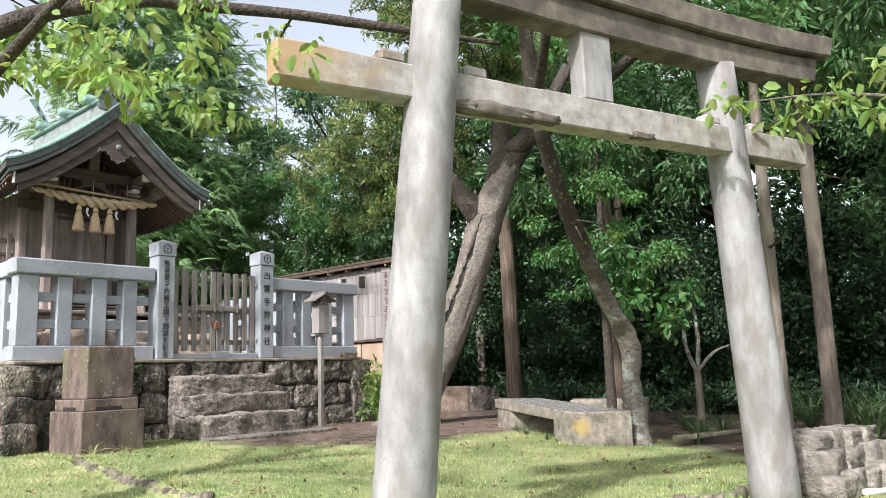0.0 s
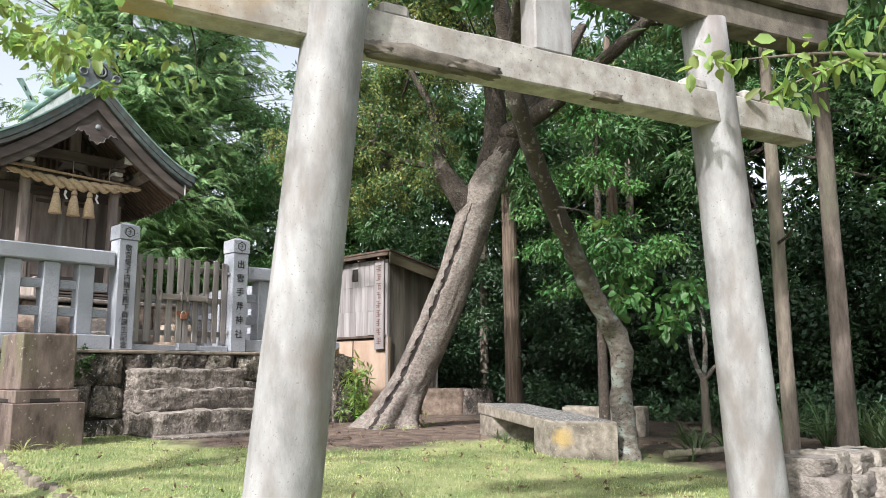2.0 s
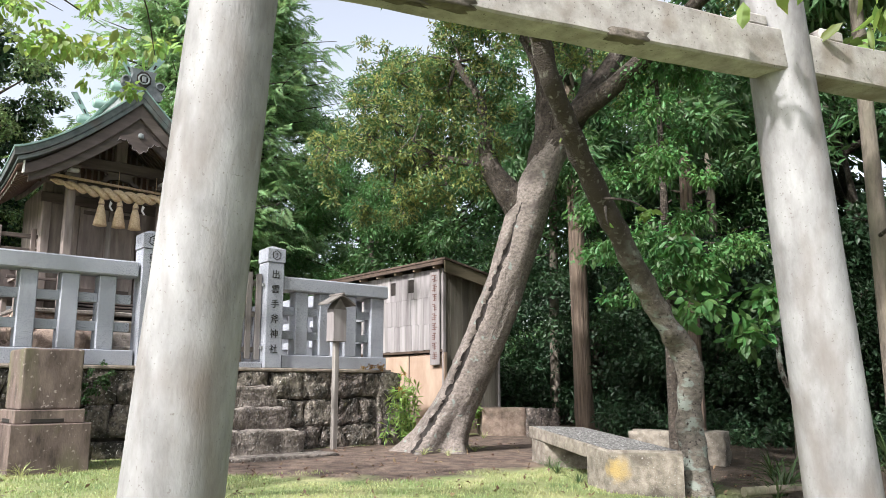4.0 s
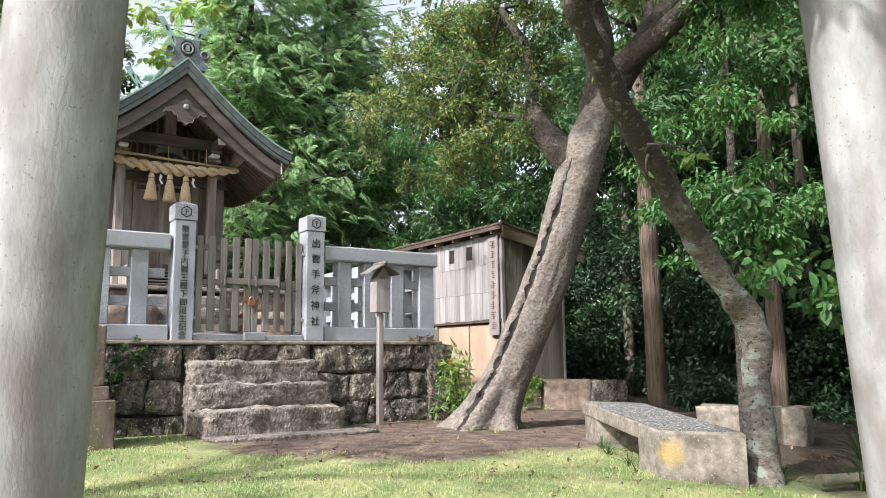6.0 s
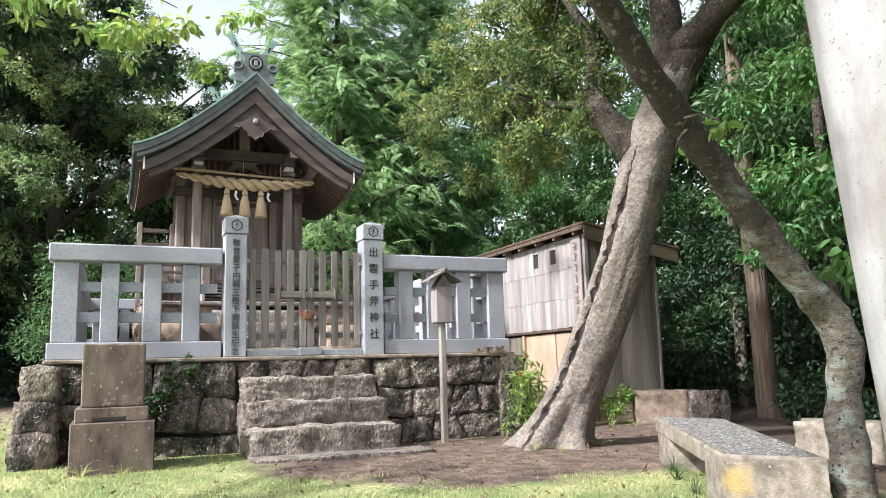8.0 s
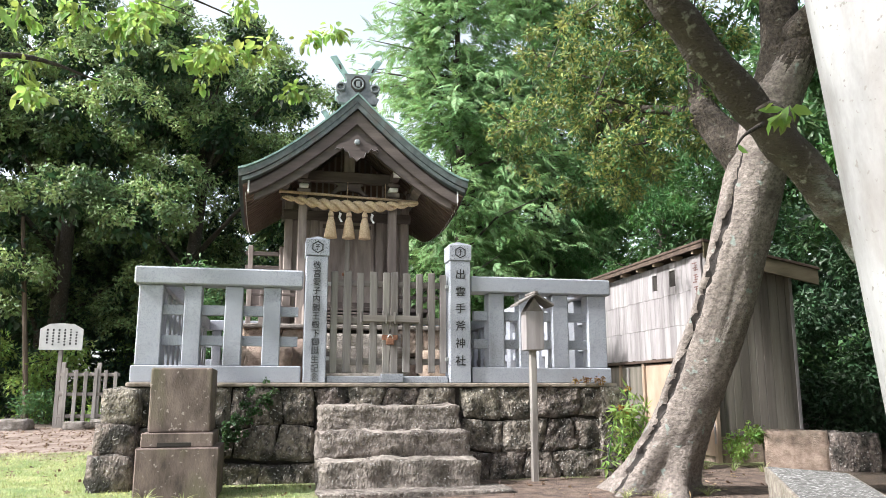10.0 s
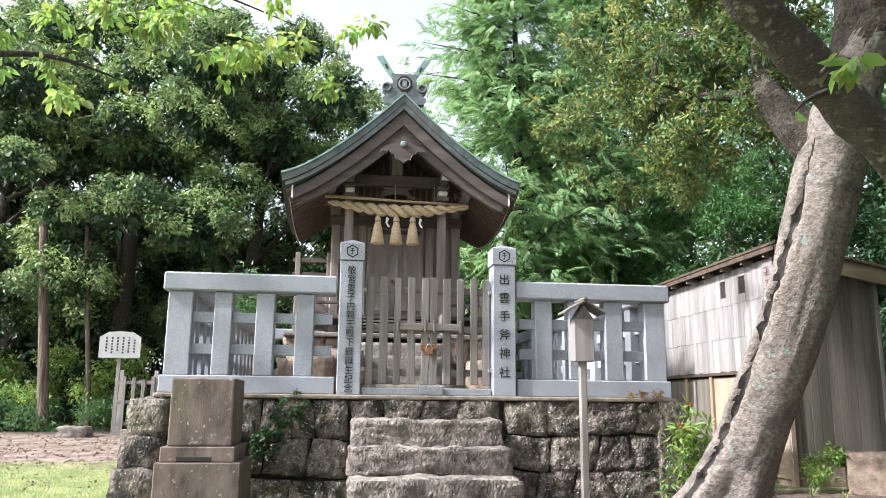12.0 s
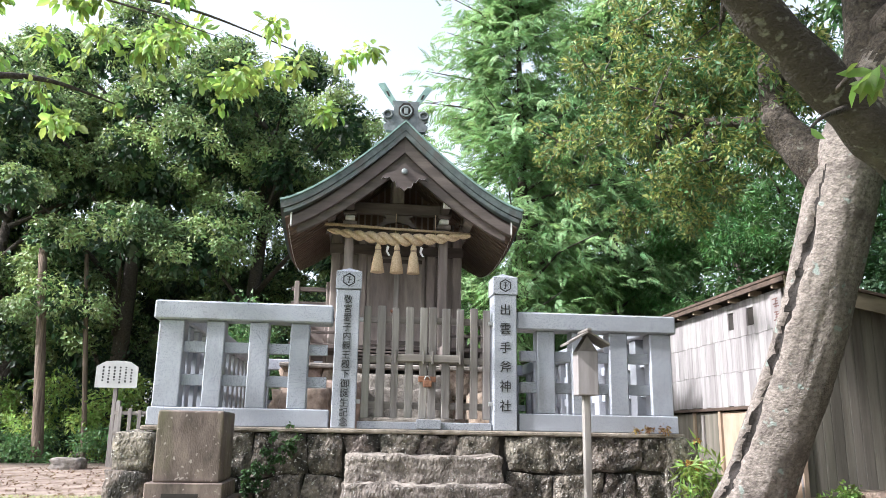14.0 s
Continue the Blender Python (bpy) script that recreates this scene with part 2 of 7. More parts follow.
def lichen_patch(m, centre, radius, colour):
    """A ragged lichen patch round a point of a stone."""
    n, l = m.node_tree.nodes, m.node_tree.links
    bsdf = n["Principled BSDF"]
    src = bsdf.inputs["Base Color"].links[0].from_socket
    geo = n.new("ShaderNodeNewGeometry")
    gap = n.new("ShaderNodeVectorMath")
    gap.operation = 'DISTANCE'
    gap.inputs[1].default_value = centre
    l.new(geo.outputs["Position"], gap.inputs[0])
    nz = n.new("ShaderNodeTexNoise")
    nz.inputs["Scale"].default_value, nz.inputs["Detail"].default_value = 9.0, 6.0
    l.new(geo.outputs["Position"], nz.inputs["Vector"])
    add = n.new("ShaderNodeMath")
    add.operation = 'MULTIPLY_ADD'
    add.inputs[1].default_value = radius * 2.2
    l.new(nz.outputs["Fac"], add.inputs[0])
    l.new(gap.outputs["Value"], add.inputs[2])
    fac = n.new("ShaderNodeMapRange")
    fac.inputs[1].default_value, fac.inputs[2].default_value, fac.inputs[3].default_value, fac.inputs[4].default_value = radius * 1.6, radius * 2.5, 0.8, 0.0
    l.new(add.outputs[0], fac.inputs[0])
    mx = n.new("ShaderNodeMix")
    mx.data_type = 'RGBA'
    l.new(fac.outputs[0], mx.inputs[0])
    l.new(src, mx.inputs[6])
    mx.inputs[7].default_value = (*colour, 1)
    l.new(mx.outputs[2], bsdf.inputs["Base Color"])


def bark_change(m, low, high, colour, spots):
    """Darker bark colour with pale spots over the upper stem, ragged where it meets the paler bark."""
    n, l = m.node_tree.nodes, m.node_tree.links
    bsdf = n["Principled BSDF"]
    src = bsdf.inputs["Base Color"].links[0].from_socket
    geo = n.new("ShaderNodeNewGeometry")
    sep = n.new("ShaderNodeSeparateXYZ")
    l.new(geo.outputs["Position"], sep.inputs[0])

    def noise_at(scale):
        t = n.new("ShaderNodeTexNoise")
        t.inputs["Scale"].default_value, t.inputs["Detail"].default_value = scale, 5.0
        l.new(geo.outputs["Position"], t.inputs["Vector"])
        return t.outputs["Fac"]

    def band(value, a, b):
        r = n.new("ShaderNodeMapRange")
        r.inputs[1].default_value, r.inputs[2].default_value = a, b
        l.new(value, r.inputs[0])
        return r.outputs[0]

    def blend(fac, a, b):
        mx = n.new("ShaderNodeMix")
        mx.data_type = 'RGBA'
        l.new(fac, mx.inputs[0])
        for k, c in ((6, a), (7, b)):
            if isinstance(c, tuple):
                mx.inputs[k].default_value = (*c, 1)
            else:
                l.new(c, mx.inputs[k])
        return mx.outputs[2]
    add = n.new("ShaderNodeMath")
    add.operation = 'MULTIPLY_ADD'
    add.inputs[1].default_value = 1.6
    l.new(noise_at(3.5), add.inputs[0])
    l.new(sep.outputs[2], add.inputs[2])
    upper = blend(band(noise_at(17.0), 0.58, 0.66), colour, spots)
    l.new(blend(band(add.outputs[0], low + 0.8, high + 0.8), src, upper), bsdf.inputs["Base Color"])


M["block"] = mat("cut_tuff_block", (0.15, 0.105, 0.08), (0.34, 0.265, 0.21), scale=9, fine=46, bump=0.9, rough=0.95, stain=(0.09, 0.075, 0.055), stain_scale=2.6, vary=0.12, dist=0.02)
M["mound"] = mat("pale_field_stone", (0.13, 0.115, 0.095), (0.33, 0.30, 0.265), scale=9, fine=40, bump=0.9, rough=0.95, stain=(0.08, 0.07, 0.05), stain_scale=3, vary=0.18, dist=0.025)
M["bark"] = mat("mottled_bark", (0.082, 0.068, 0.059), (0.275, 0.238, 0.21), scale=22, fine=40, bump=0.7, rough=0.95, stretch=(1, 1, 1.35), stain=(0.082, 0.068, 0.06), stain_scale=2.6, stain_low=0.50, stain_high=0.72, vary=0, speck=(0.21, 0.245, 0.22), speck_scale=8, speck_low=0.645, dist=0.022)
# dark mossy bark; also paints the crown's shade on the leaning tree's trunk
M["bark_dark"] = mat("dark_mossy_shaded_bark", (0.024, 0.019, 0.015), (0.095, 0.076, 0.060), scale=22, fine=40, bump=1.0, rough=0.95, stain=(0.15, 0.15, 0.125), stain_scale=16, stain_low=0.62, stain_high=0.70, vary=0, dist=0.04)
M["bark_pale"] = mat("lichened_trunk_bark", (0.085, 0.072, 0.058), (0.24, 0.215, 0.18), scale=12, fine=46, bump=1.0, rough=0.95, stain=(0.26, 0.29, 0.25), stain_scale=6, stain_low=0.54, stain_high=0.62, vary=0, speck=(0.05, 0.042, 0.035), speck_scale=22, speck_low=0.62, dist=0.03)
M["bark_red"] = mat("cedar_bark", (0.055, 0.038, 0.028), (0.22, 0.165, 0.125), scale=16, fine=44, bump=1.0, rough=0.95, stretch=(1, 1, 0.06), stain=(0.09, 0.085, 0.065), stain_scale=2, vary=0.15, dist=0.035)
M["bark_crooked"] = mat("lichened_crooked_bark", (0.085, 0.072, 0.058), (0.25, 0.222, 0.185), scale=12, fine=46, bump=1.0, rough=0.95, stretch=(1, 1, 1.8), stain=(0.26, 0.29, 0.25), stain_scale=5, stain_low=0.54, stain_high=0.62, vary=0, speck=(0.05, 0.042, 0.035), speck_scale=22, speck_low=0.62, dist=0.03)
# near-black: the shade in the trunk's crack is carried by this colour
M["furrow"] = mat("furrow_shade", (0.007, 0.0055, 0.0045), (0.028, 0.021, 0.017), scale=14, fine=30, bump=0.8, vary=0)
# white board, greyed because the shade on it is put into the colour
M["sign_white"] = mat("shaded_white_board", (0.36, 0.36, 0.35), (0.46, 0.46, 0.445), scale=4, fine=60, bump=0.05, rough=0.5, vary=0)
M["ink"] = mat("black_ink", (0.012, 0.012, 0.012), (0.03, 0.03, 0.03), bump=0, vary=0)
M["ink_brown"] = mat("faded_brown_ink", (0.10, 0.05, 0.04), (0.16, 0.09, 0.075), bump=0, vary=0)
M["iron"] = mat("rusty_iron", (0.13, 0.055, 0.03), (0.27, 0.13, 0.075), scale=30, fine=80, bump=0.4, rough=0.7, vary=0.05, dist=0.003)
M["steel"] = mat("grey_steel", (0.35, 0.35, 0.34), (0.5, 0.5, 0.49), scale=30, bump=0.1, rough=0.4, metallic=0.8, vary=0)
# near-black stand-in for the shade inside slots, recesses and openings
M["dark"] = mat("dark_recess_shade", (0.012, 0.01, 0.008), (0.03, 0.025, 0.02), bump=0, vary=0)
M["paper"] = mat("white_paper", (0.75, 0.74, 0.72), (0.82, 0.81, 0.8), bump=0, vary=0)
M["log"] = mat("edging_log", (0.08, 0.066, 0.05), (0.22, 0.19, 0.15), scale=14, fine=60, bump=0.8, stretch=(1, 1, 0.2), stain=(0.07, 0.07, 0.04), stain_scale=3, vary=0.25, dist=0.012)
# dark leaves; the shade of the grove is put into their colour too
M["leaf_shade_dark"] = leaf_mat("shade_dark_broad_leaves", (0.014, 0.040, 0.019), (0.040, 0.088, 0.034), translucent=0.2)
# brighter counterpart; lit clump tops are put into its wide tone range
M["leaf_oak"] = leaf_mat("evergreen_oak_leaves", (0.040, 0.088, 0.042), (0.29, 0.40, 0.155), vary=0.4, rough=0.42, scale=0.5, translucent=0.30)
M["leaf_mid"] = leaf_mat("mid_green_leaves", (0.034, 0.092, 0.040), (0.105, 0.205, 0.074))
M["leaf_bright"] = leaf_mat("bright_feathery_leaves", (0.115, 0.225, 0.10), (0.255, 0.40, 0.17), vary=0.35, translucent=0.35)
M["leaf_olive"] = leaf_mat("olive_green_leaves", (0.085, 0.13, 0.045), (0.34, 0.375, 0.13), vary=0.4, scale=1.3, translucent=0.42)
M["leaf_near"] = leaf_mat("fresh_thin_leaves", (0.135, 0.245, 0.06), (0.27, 0.385, 0.125), translucent=0.5)
M["leaf_vine"] = leaf_mat("vine_leaves", (0.04, 0.12, 0.04), (0.105, 0.235, 0.068))
M["leaf_bamboo"] = leaf_mat("grass_like_leaves", (0.03, 0.065, 0.022), (0.085, 0.14, 0.05))
M["ivy"] = leaf_mat("ivy_leaves", (0.028, 0.065, 0.026), (0.065, 0.13, 0.045))
M["flower"] = leaf_mat("dull_orange_flower_heads", (0.24, 0.15, 0.04), (0.42, 0.27, 0.08))
M["grass"] = leaf_mat("lawn_grass", (0.14, 0.235, 0.075), (0.44, 0.46, 0.225), vary=0.3, translucent=0.35, scale=1.5)
M["litter"] = leaf_mat("dry_leaves", (0.10, 0.062, 0.038), (0.25, 0.17, 0.10), vary=0.4, translucent=0.1)


bark_change(M["bark_crooked"], 1.7, 2.6, (0.058, 0.046, 0.036), (0.17, 0.165, 0.135))
lichen_patch(M["bench_end"], (2.13, -6.0, 0.06), 0.115, (0.37, 0.265, 0.09))


# ---- builders ----
def part(name, bm, material, parent=None, label=""):
    me = bpy.data.meshes.new(name)
    bm.to_mesh(me)
    bm.free()
    me.materials.append(material)
    ob = new(name, me)
    if parent:
        ob.parent = parent
    if label:
        ob["label"] = label
    return ob


def thing(name, label, category, group="", kind="", at=(0, 0, 0), turn=0):
    ob = new(name)
    ob.empty_display_size = 0.1
    ob.matrix_world = pose(*at, 0, 0, turn)
    return tagged(ob, label, category, group, kind)


def box(x0, x1, y0, y1, z0, z1, bevel=0.008, bm=None, seg=1):
    own = bm is None
    bm = bm or bmesh.new()
    r = bmesh.ops.create_cube(bm, size=1.0)
    vs = r["verts"]
    for v in vs:
        v.co = Vector(((x0 + x1) / 2 + v.co.x * (x1 - x0), (y0 + y1) / 2 + v.co.y * (y1 - y0), (z0 + z1) / 2 + v.co.z * (z1 - z0)))
    if bevel:
        es = list({e for v in vs for e in v.link_edges})
        bmesh.ops.bevel(bm, geom=es, offset=bevel, segments=seg, affect='EDGES', profile=0.6)
    return bm


def tube(pts, radii, n=10, bm=None, rough=0.0, cap=True, smooth=True, freq=3.0):
    """A skinned tube along points with a radius at each, optionally uneven."""
    bm = bm or bmesh.new()
    pts = [Vector(p) for p in pts]
    rings = []
    up = Vector((0.13, 0.97, 0.21)).normalized()
    for i, p in enumerate(pts):
        d = (pts[min(i + 1, len(pts) - 1)] - pts[max(i - 1, 0)]).normalized()
        a = up - d * up.dot(d)
        if a.length < 1e-3:
            a = Vector((1, 0, 0)) - d * d.x
        a.normalize()
        up = a
        b = d.cross(a)
        ring = []
        for k in range(n):
            w = 2 * math.pi * k / n
            dv = a * math.cos(w) + b * math.sin(w)
            r = radii[i]
            if rough:
                r *= 1 + rough * noise.noise((p + dv * radii[i]) * freq)
            ring.append(bm.verts.new(p + dv * r))
        rings.append(ring)
    for r0, r1 in zip(rings, rings[1:]):
        for k in range(n):
            f = bm.faces.new((r0[k], r0[(k + 1) % n], r1[(k + 1) % n], r1[k]))
            f.smooth = smooth
    if cap:
        bm.faces.new(list(reversed(rings[0])))
        bm.faces.new(rings[-1])
    return bm


def smooth_path(nodes, steps=6):
    """Catmull-Rom through (x, y, z, r) nodes; returns points and radii."""
    out = []
    nn = [np.array(q, float) for q in nodes]
    for i in range(len(nn) - 1):
        p0, p1, p2, p3 = nn[max(i - 1, 0)], nn[i], nn[i + 1], nn[min(i + 2, len(nn) - 1)]
        for s in range(steps):
            t = s / steps
            out.append(0.5 * ((2 * p1) + (p2 - p0) * t + (2 * p0 - 5 * p1 + 4 * p2 - p3) * t * t + (3 * p1 - p0 - 3 * p2 + p3) * t ** 3))
    out.append(nn[-1])
    return [tuple(o[:3]) for o in out], [max(0.002, float(o[3])) for o in out]


def rock(cx, cy, cz, sx, sy, sz, seed, cuts=3, rough=0.16, square=0.72, freq=2.2):
    """A rounded, uneven block of the given half sizes."""
    bm = bmesh.new()
    bmesh.ops.create_cube(bm, size=2.0)
    bmesh.ops.subdivide_edges(bm, edges=bm.edges[:], cuts=cuts, use_grid_fill=True)
    for v in bm.verts:
        c = v.co.copy()
        s = c.normalized() * 1.15
        c = c * square + s * (1 - square)
        c *= 1 + rough * noise.noise(c * freq + Vector((seed * 7.1, seed * 3.3, seed * 1.7)))
        v.co = Vector((cx + c.x * sx, cy + c.y * sy, cz + c.z * sz))
    for f in bm.faces:
        f.smooth = True
    return bm


def mesh_object(name, verts, faces, material, smooth=False):
    me = bpy.data.meshes.new(name)
    verts = np.asarray(verts, dtype=np.float32)
    faces = np.asarray(faces, dtype=np.int32)
    k = faces.shape[1]
    me.vertices.add(len(verts))
    me.vertices.foreach_set("co", verts.ravel())
    me.loops.add(faces.size)
    me.loops.foreach_set("vertex_index", faces.ravel())
    me.polygons.add(len(faces))
    me.polygons.foreach_set("loop_start", np.arange(0, faces.size, k, dtype=np.int32))
    me.polygons.foreach_set("loop_total", np.full(len(faces), k, dtype=np.int32))
    if smooth:
        me.polygons.foreach_set("use_smooth", np.ones(len(faces), dtype=bool))
    me.update(calc_edges=True)
    me.validate()
    me.materials.append(material)
    return new(name, me)


def leaf_cloud(name, centres, radii, count, length, width, material, rng, parent=None, droop=0.2, shell=0.55, squash=0.75, spread=0.9, round_leaf=False, face=0.0):
    """Folded leaves filling clumps: centres (n, 3), radii (n). Each leaf is two triangles with a crease."""
    centres, radii = np.asarray(centres, float), np.asarray(radii, float)
    w = radii ** 2
    idx = rng.choice(len(centres), size=count, p=w / w.sum())
    d = rng.normal(size=(count, 3))
    d /= np.linalg.norm(d, axis=1)[:, None]
    r = radii[idx] * (shell + (1 - shell) * rng.random(count)) * (0.75 + 0.5 * rng.random(count))
    p = centres[idx] + d * r[:, None] * np.array([1, 1, squash])
    axis = d * 0.8 + rng.normal(size=(count, 3)) * spread
    axis[:, 2] -= droop
    axis /= np.linalg.norm(axis, axis=1)[:, None]
    up = rng.normal(size=(count, 3)) * 0.7 + np.array([0, 0, 1.0])
    if face:
        # leaves turned to the outside of their clump
        out = d + np.array([0, 0, 0.35]) + rng.normal(size=(count, 3)) * 0.45
        up = up * (1 - face) + out * face
        axis -= up * (np.sum(axis * up, axis=1) / np.sum(up * up, axis=1))[:, None] * face
        axis /= np.linalg.norm(axis, axis=1)[:, None] + 1e-9
    side = np.cross(axis, up)
    side /= np.linalg.norm(side, axis=1)[:, None] + 1e-9
    nrm = np.cross(side, axis)
    L = length * (0.6 + 0.8 * rng.random(count))[:, None]
    W = width * (0.6 + 0.8 * rng.random(count))[:, None]
    if round_leaf:
        v = np.empty((count, 6, 3))
        v[:, 0] = p
        v[:, 1] = p + axis * L * 0.28 + side * W * 0.42 + nrm * W * 0.12
        v[:, 2] = p + axis * L * 0.66 + side * W * 0.40 + nrm * W * 0.05
        v[:, 3] = p + axis * L - nrm * L * 0.14
        v[:, 4] = p + axis * L * 0.66 - side * W * 0.40 + nrm * W * 0.05
        v[:, 5] = p + axis * L * 0.28 - side * W * 0.42 + nrm * W * 0.12
        base = (np.arange(count) * 6)[:, None]
        f = np.concatenate([base + np.array(q) for q in ((0, 1, 2), (0, 2, 3), (0, 3, 4), (0, 4, 5))], axis=0)
        ob = mesh_object(name, v.reshape(-1, 3), f, material)
        if parent:
            ob.parent = parent
        return ob
    v = np.empty((count, 4, 3))
    v[:, 0] = p
    v[:, 1] = p + axis * L * 0.45 + side * W * 0.5 + nrm * W * 0.18
    v[:, 2] = p + axis * L - nrm * L * 0.12
    v[:, 3] = p + axis * L * 0.45 - side * W * 0.5 + nrm * W * 0.18
    base = (np.arange(count) * 4)[:, None]
    f = np.concatenate([base + np.array([0, 1, 2]), base + np.array([0, 2, 3])], axis=0)
    ob = mesh_object(name, v.reshape(-1, 3), f, material)
    if parent:
        ob.parent = parent
    return ob


# ---- ground ----
CURB = [(-2.95, -1.7), (-3.15, -2.6), (-3.28, -3.6), (-3.36, -4.7), (-3.2, -6.0), (-2.65, -7.2), (-1.75, -8.0), (-0.6, -8.55), (0.33, -8.87), (1.6, -9.1), (3.2, -9.0)]


def inside_terrace(x, y):
    """Signed distance to the edging line, positive on the terrace side (approximate)."""
    best, sgn = 1e9, 1
    for (ax, ay), (bx, by) in zip(CURB, CURB[1:]):
        dx, dy = bx - ax, by - ay
        t = min(1, max(0, ((x - ax) * dx + (y - ay) * dy) / (dx * dx + dy * dy)))
        d = math.hypot(x - ax - t * dx, y - ay - t * dy)
        if d < best:
            best, sgn = d, (1 if (dx * (y - ay) - dy * (x - ax)) > 0 else -1)
    return best * sgn


def terrace_z(x, y):
    s = min(1, max(0, (-2.0 - y) / 7.5))
    return -0.32 * (s * s * (3 - 2 * s) * 0.5 + s * 0.5) + 0.027 * max(0, min(y, 12) - 1.5)


def ground_z(x, y):
    z = terrace_z(x, y)
    if y < -1.4 and x < 4:
        d = inside_terrace(x, y)
        if d < 0:
            z -= 0.11 * min(1, -d / 0.05) + 0.02 * min(8, -d) * (1 if y < -5 else 0.2)
    return z + 0.012 * noise.noise((x * 0.9, y * 0.9, 0.3)) + 0.006 * noise.noise((x * 3.1, y * 3.1, 1.3))


def axis_steps(lo, hi, a, b, fine):
    s = list(np.arange(a, b, fine))
    q, step = a, fine
    while q > lo:
        step *= 1.25
        q -= step
        s.insert(0, q)
    q, step = b, fine
    while q < hi:
        s.append(q)
        step *= 1.25
        q += step
    return s


def build_ground():
    xs = axis_steps(-600, 600, -9.5, 9.0, 0.14)
    ys = axis_steps(-600, 600, -13.0, 4.0, 0.14)
    v = [(x, y, ground_z(x, y)) for y in ys for x in xs]
    nx = len(xs)
    f = [(j * nx + i, j * nx + i + 1, (j + 1) * nx + i + 1, (j + 1) * nx + i) for j in range(len(ys) - 1) for i in range(nx - 1)]
    m = bpy.data.materials.new("lawn_and_soil")
    m.use_nodes = True
    n, l = m.node_tree.nodes, m.node_tree.links
    bsdf = n["Principled BSDF"]
    bsdf.inputs["Roughness"].default_value = 0.95
    geo = n.new("ShaderNodeNewGeometry")
    sep = n.new("ShaderNodeSeparateXYZ")
    l.new(geo.outputs["Position"], sep.inputs[0])

    def noise_tex(scale, detail=5.0):
        t = n.new("ShaderNodeTexNoise")
        t.inputs["Scale"].default_value, t.inputs["Detail"].default_value = scale, detail
        l.new(geo.outputs["Position"], t.inputs["Vector"])
        return t.outputs["Fac"]

    def ramp(fac, a, b, ca, cb):
        r = n.new("ShaderNodeValToRGB")
        r.color_ramp.elements[0].position, r.color_ramp.elements[1].position = a, b
        r.color_ramp.elements[0].color, r.color_ramp.elements[1].color = (*ca, 1), (*cb, 1)
        l.new(fac, r.inputs[0])
        return r.outputs[0]

    def op(kind, a, b):
        q = n.new("ShaderNodeMath")
        q.operation = kind
        for i, s in enumerate((a, b)):
            if isinstance(s, (int, float)):
                q.inputs[i].default_value = s
            else:
                l.new(s, q.inputs[i])
        return q.outputs[0]

    def mix(fac, a, b):
        q = n.new("ShaderNodeMix")
        q.data_type = 'RGBA'
        l.new(fac, q.inputs[0])
        l.new(a, q.inputs[6])
        l.new(b, q.inputs[7])
        return q.outputs[2]

    def rng(fac, a, b):
        q = n.new("ShaderNodeMapRange")
        q.inputs[1].default_value, q.inputs[2].default_value = a, b
        l.new(fac, q.inputs[0])
        return q.outputs[0]
    lawn = ramp(noise_tex(1.8), 0.35, 0.68, (0.14, 0.20, 0.065), (0.33, 0.33, 0.155))
    soil = ramp(noise_tex(5.0, 8.0), 0.3, 0.7, (0.055, 0.036, 0.028), (0.20, 0.145, 0.112))
    path = ramp(noise_tex(3.0, 8.0), 0.35, 0.65, (0.15, 0.105, 0.08), (0.29, 0.23, 0.19))
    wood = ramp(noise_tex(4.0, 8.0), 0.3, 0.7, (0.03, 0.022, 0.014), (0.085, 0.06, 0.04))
    # bare soil: an ellipse round the foot of the steps and the leaning tree
    ex = op('DIVIDE', op('SUBTRACT', sep.outputs[0], 1.9), 2.9)
    ey = op('DIVIDE', op('SUBTRACT', sep.outputs[1], -2.2), 2.1)
    e = op('ADD', op('MULTIPLY', ex, ex), op('MULTIPLY', ey, ey))
    e = op('ADD', e, op('MULTIPLY', op('SUBTRACT', noise_tex(1.6), 0.5), 1.1))
    gx = op('DIVIDE', op('SUBTRACT', sep.outputs[0], 4.7), 2.0)
    gy = op('DIVIDE', op('SUBTRACT', sep.outputs[1], -1.0), 2.4)
    g = op('ADD', op('ADD', op('MULTIPLY', gx, gx), op('MULTIPLY', gy, gy)), op('MULTIPLY', op('SUBTRACT', noise_tex(1.6), 0.5), 1.1))
    soil_fac = op('SUBTRACT', 1.0, rng(op('MINIMUM', e, g), 0.8, 1.15))
    col = mix(soil_fac, lawn, soil)
    # trodden path beside the platform
    px = op('ADD', sep.outputs[0], op('MULTIPLY', op('SUBTRACT', noise_tex(0.8), 0.5), 2.2))
    py = op('ADD', sep.outputs[1], op('MULTIPLY', op('SUBTRACT', noise_tex(0.9), 0.5), 2.0))
    path_fac = op('MULTIPLY', op('SUBTRACT', 1.0, rng(px, -4.9, -4.2)), rng(py, 3.4, 4.4))
    col = mix(path_fac, col, path)
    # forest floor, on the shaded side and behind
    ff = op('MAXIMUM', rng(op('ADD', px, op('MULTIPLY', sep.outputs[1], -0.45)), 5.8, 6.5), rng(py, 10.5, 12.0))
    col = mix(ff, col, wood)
    l.new(col, bsdf.inputs["Base Color"])
    bp = n.new("ShaderNodeBump")
    bp.inputs["Strength"].default_value, bp.inputs["Distance"].default_value = 1.0, 0.06
    l.new(noise_tex(20.0, 8.0), bp.inputs["Height"])
    l.new(bp.outputs[0], bsdf.inputs["Normal"])
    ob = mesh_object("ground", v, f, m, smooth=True)
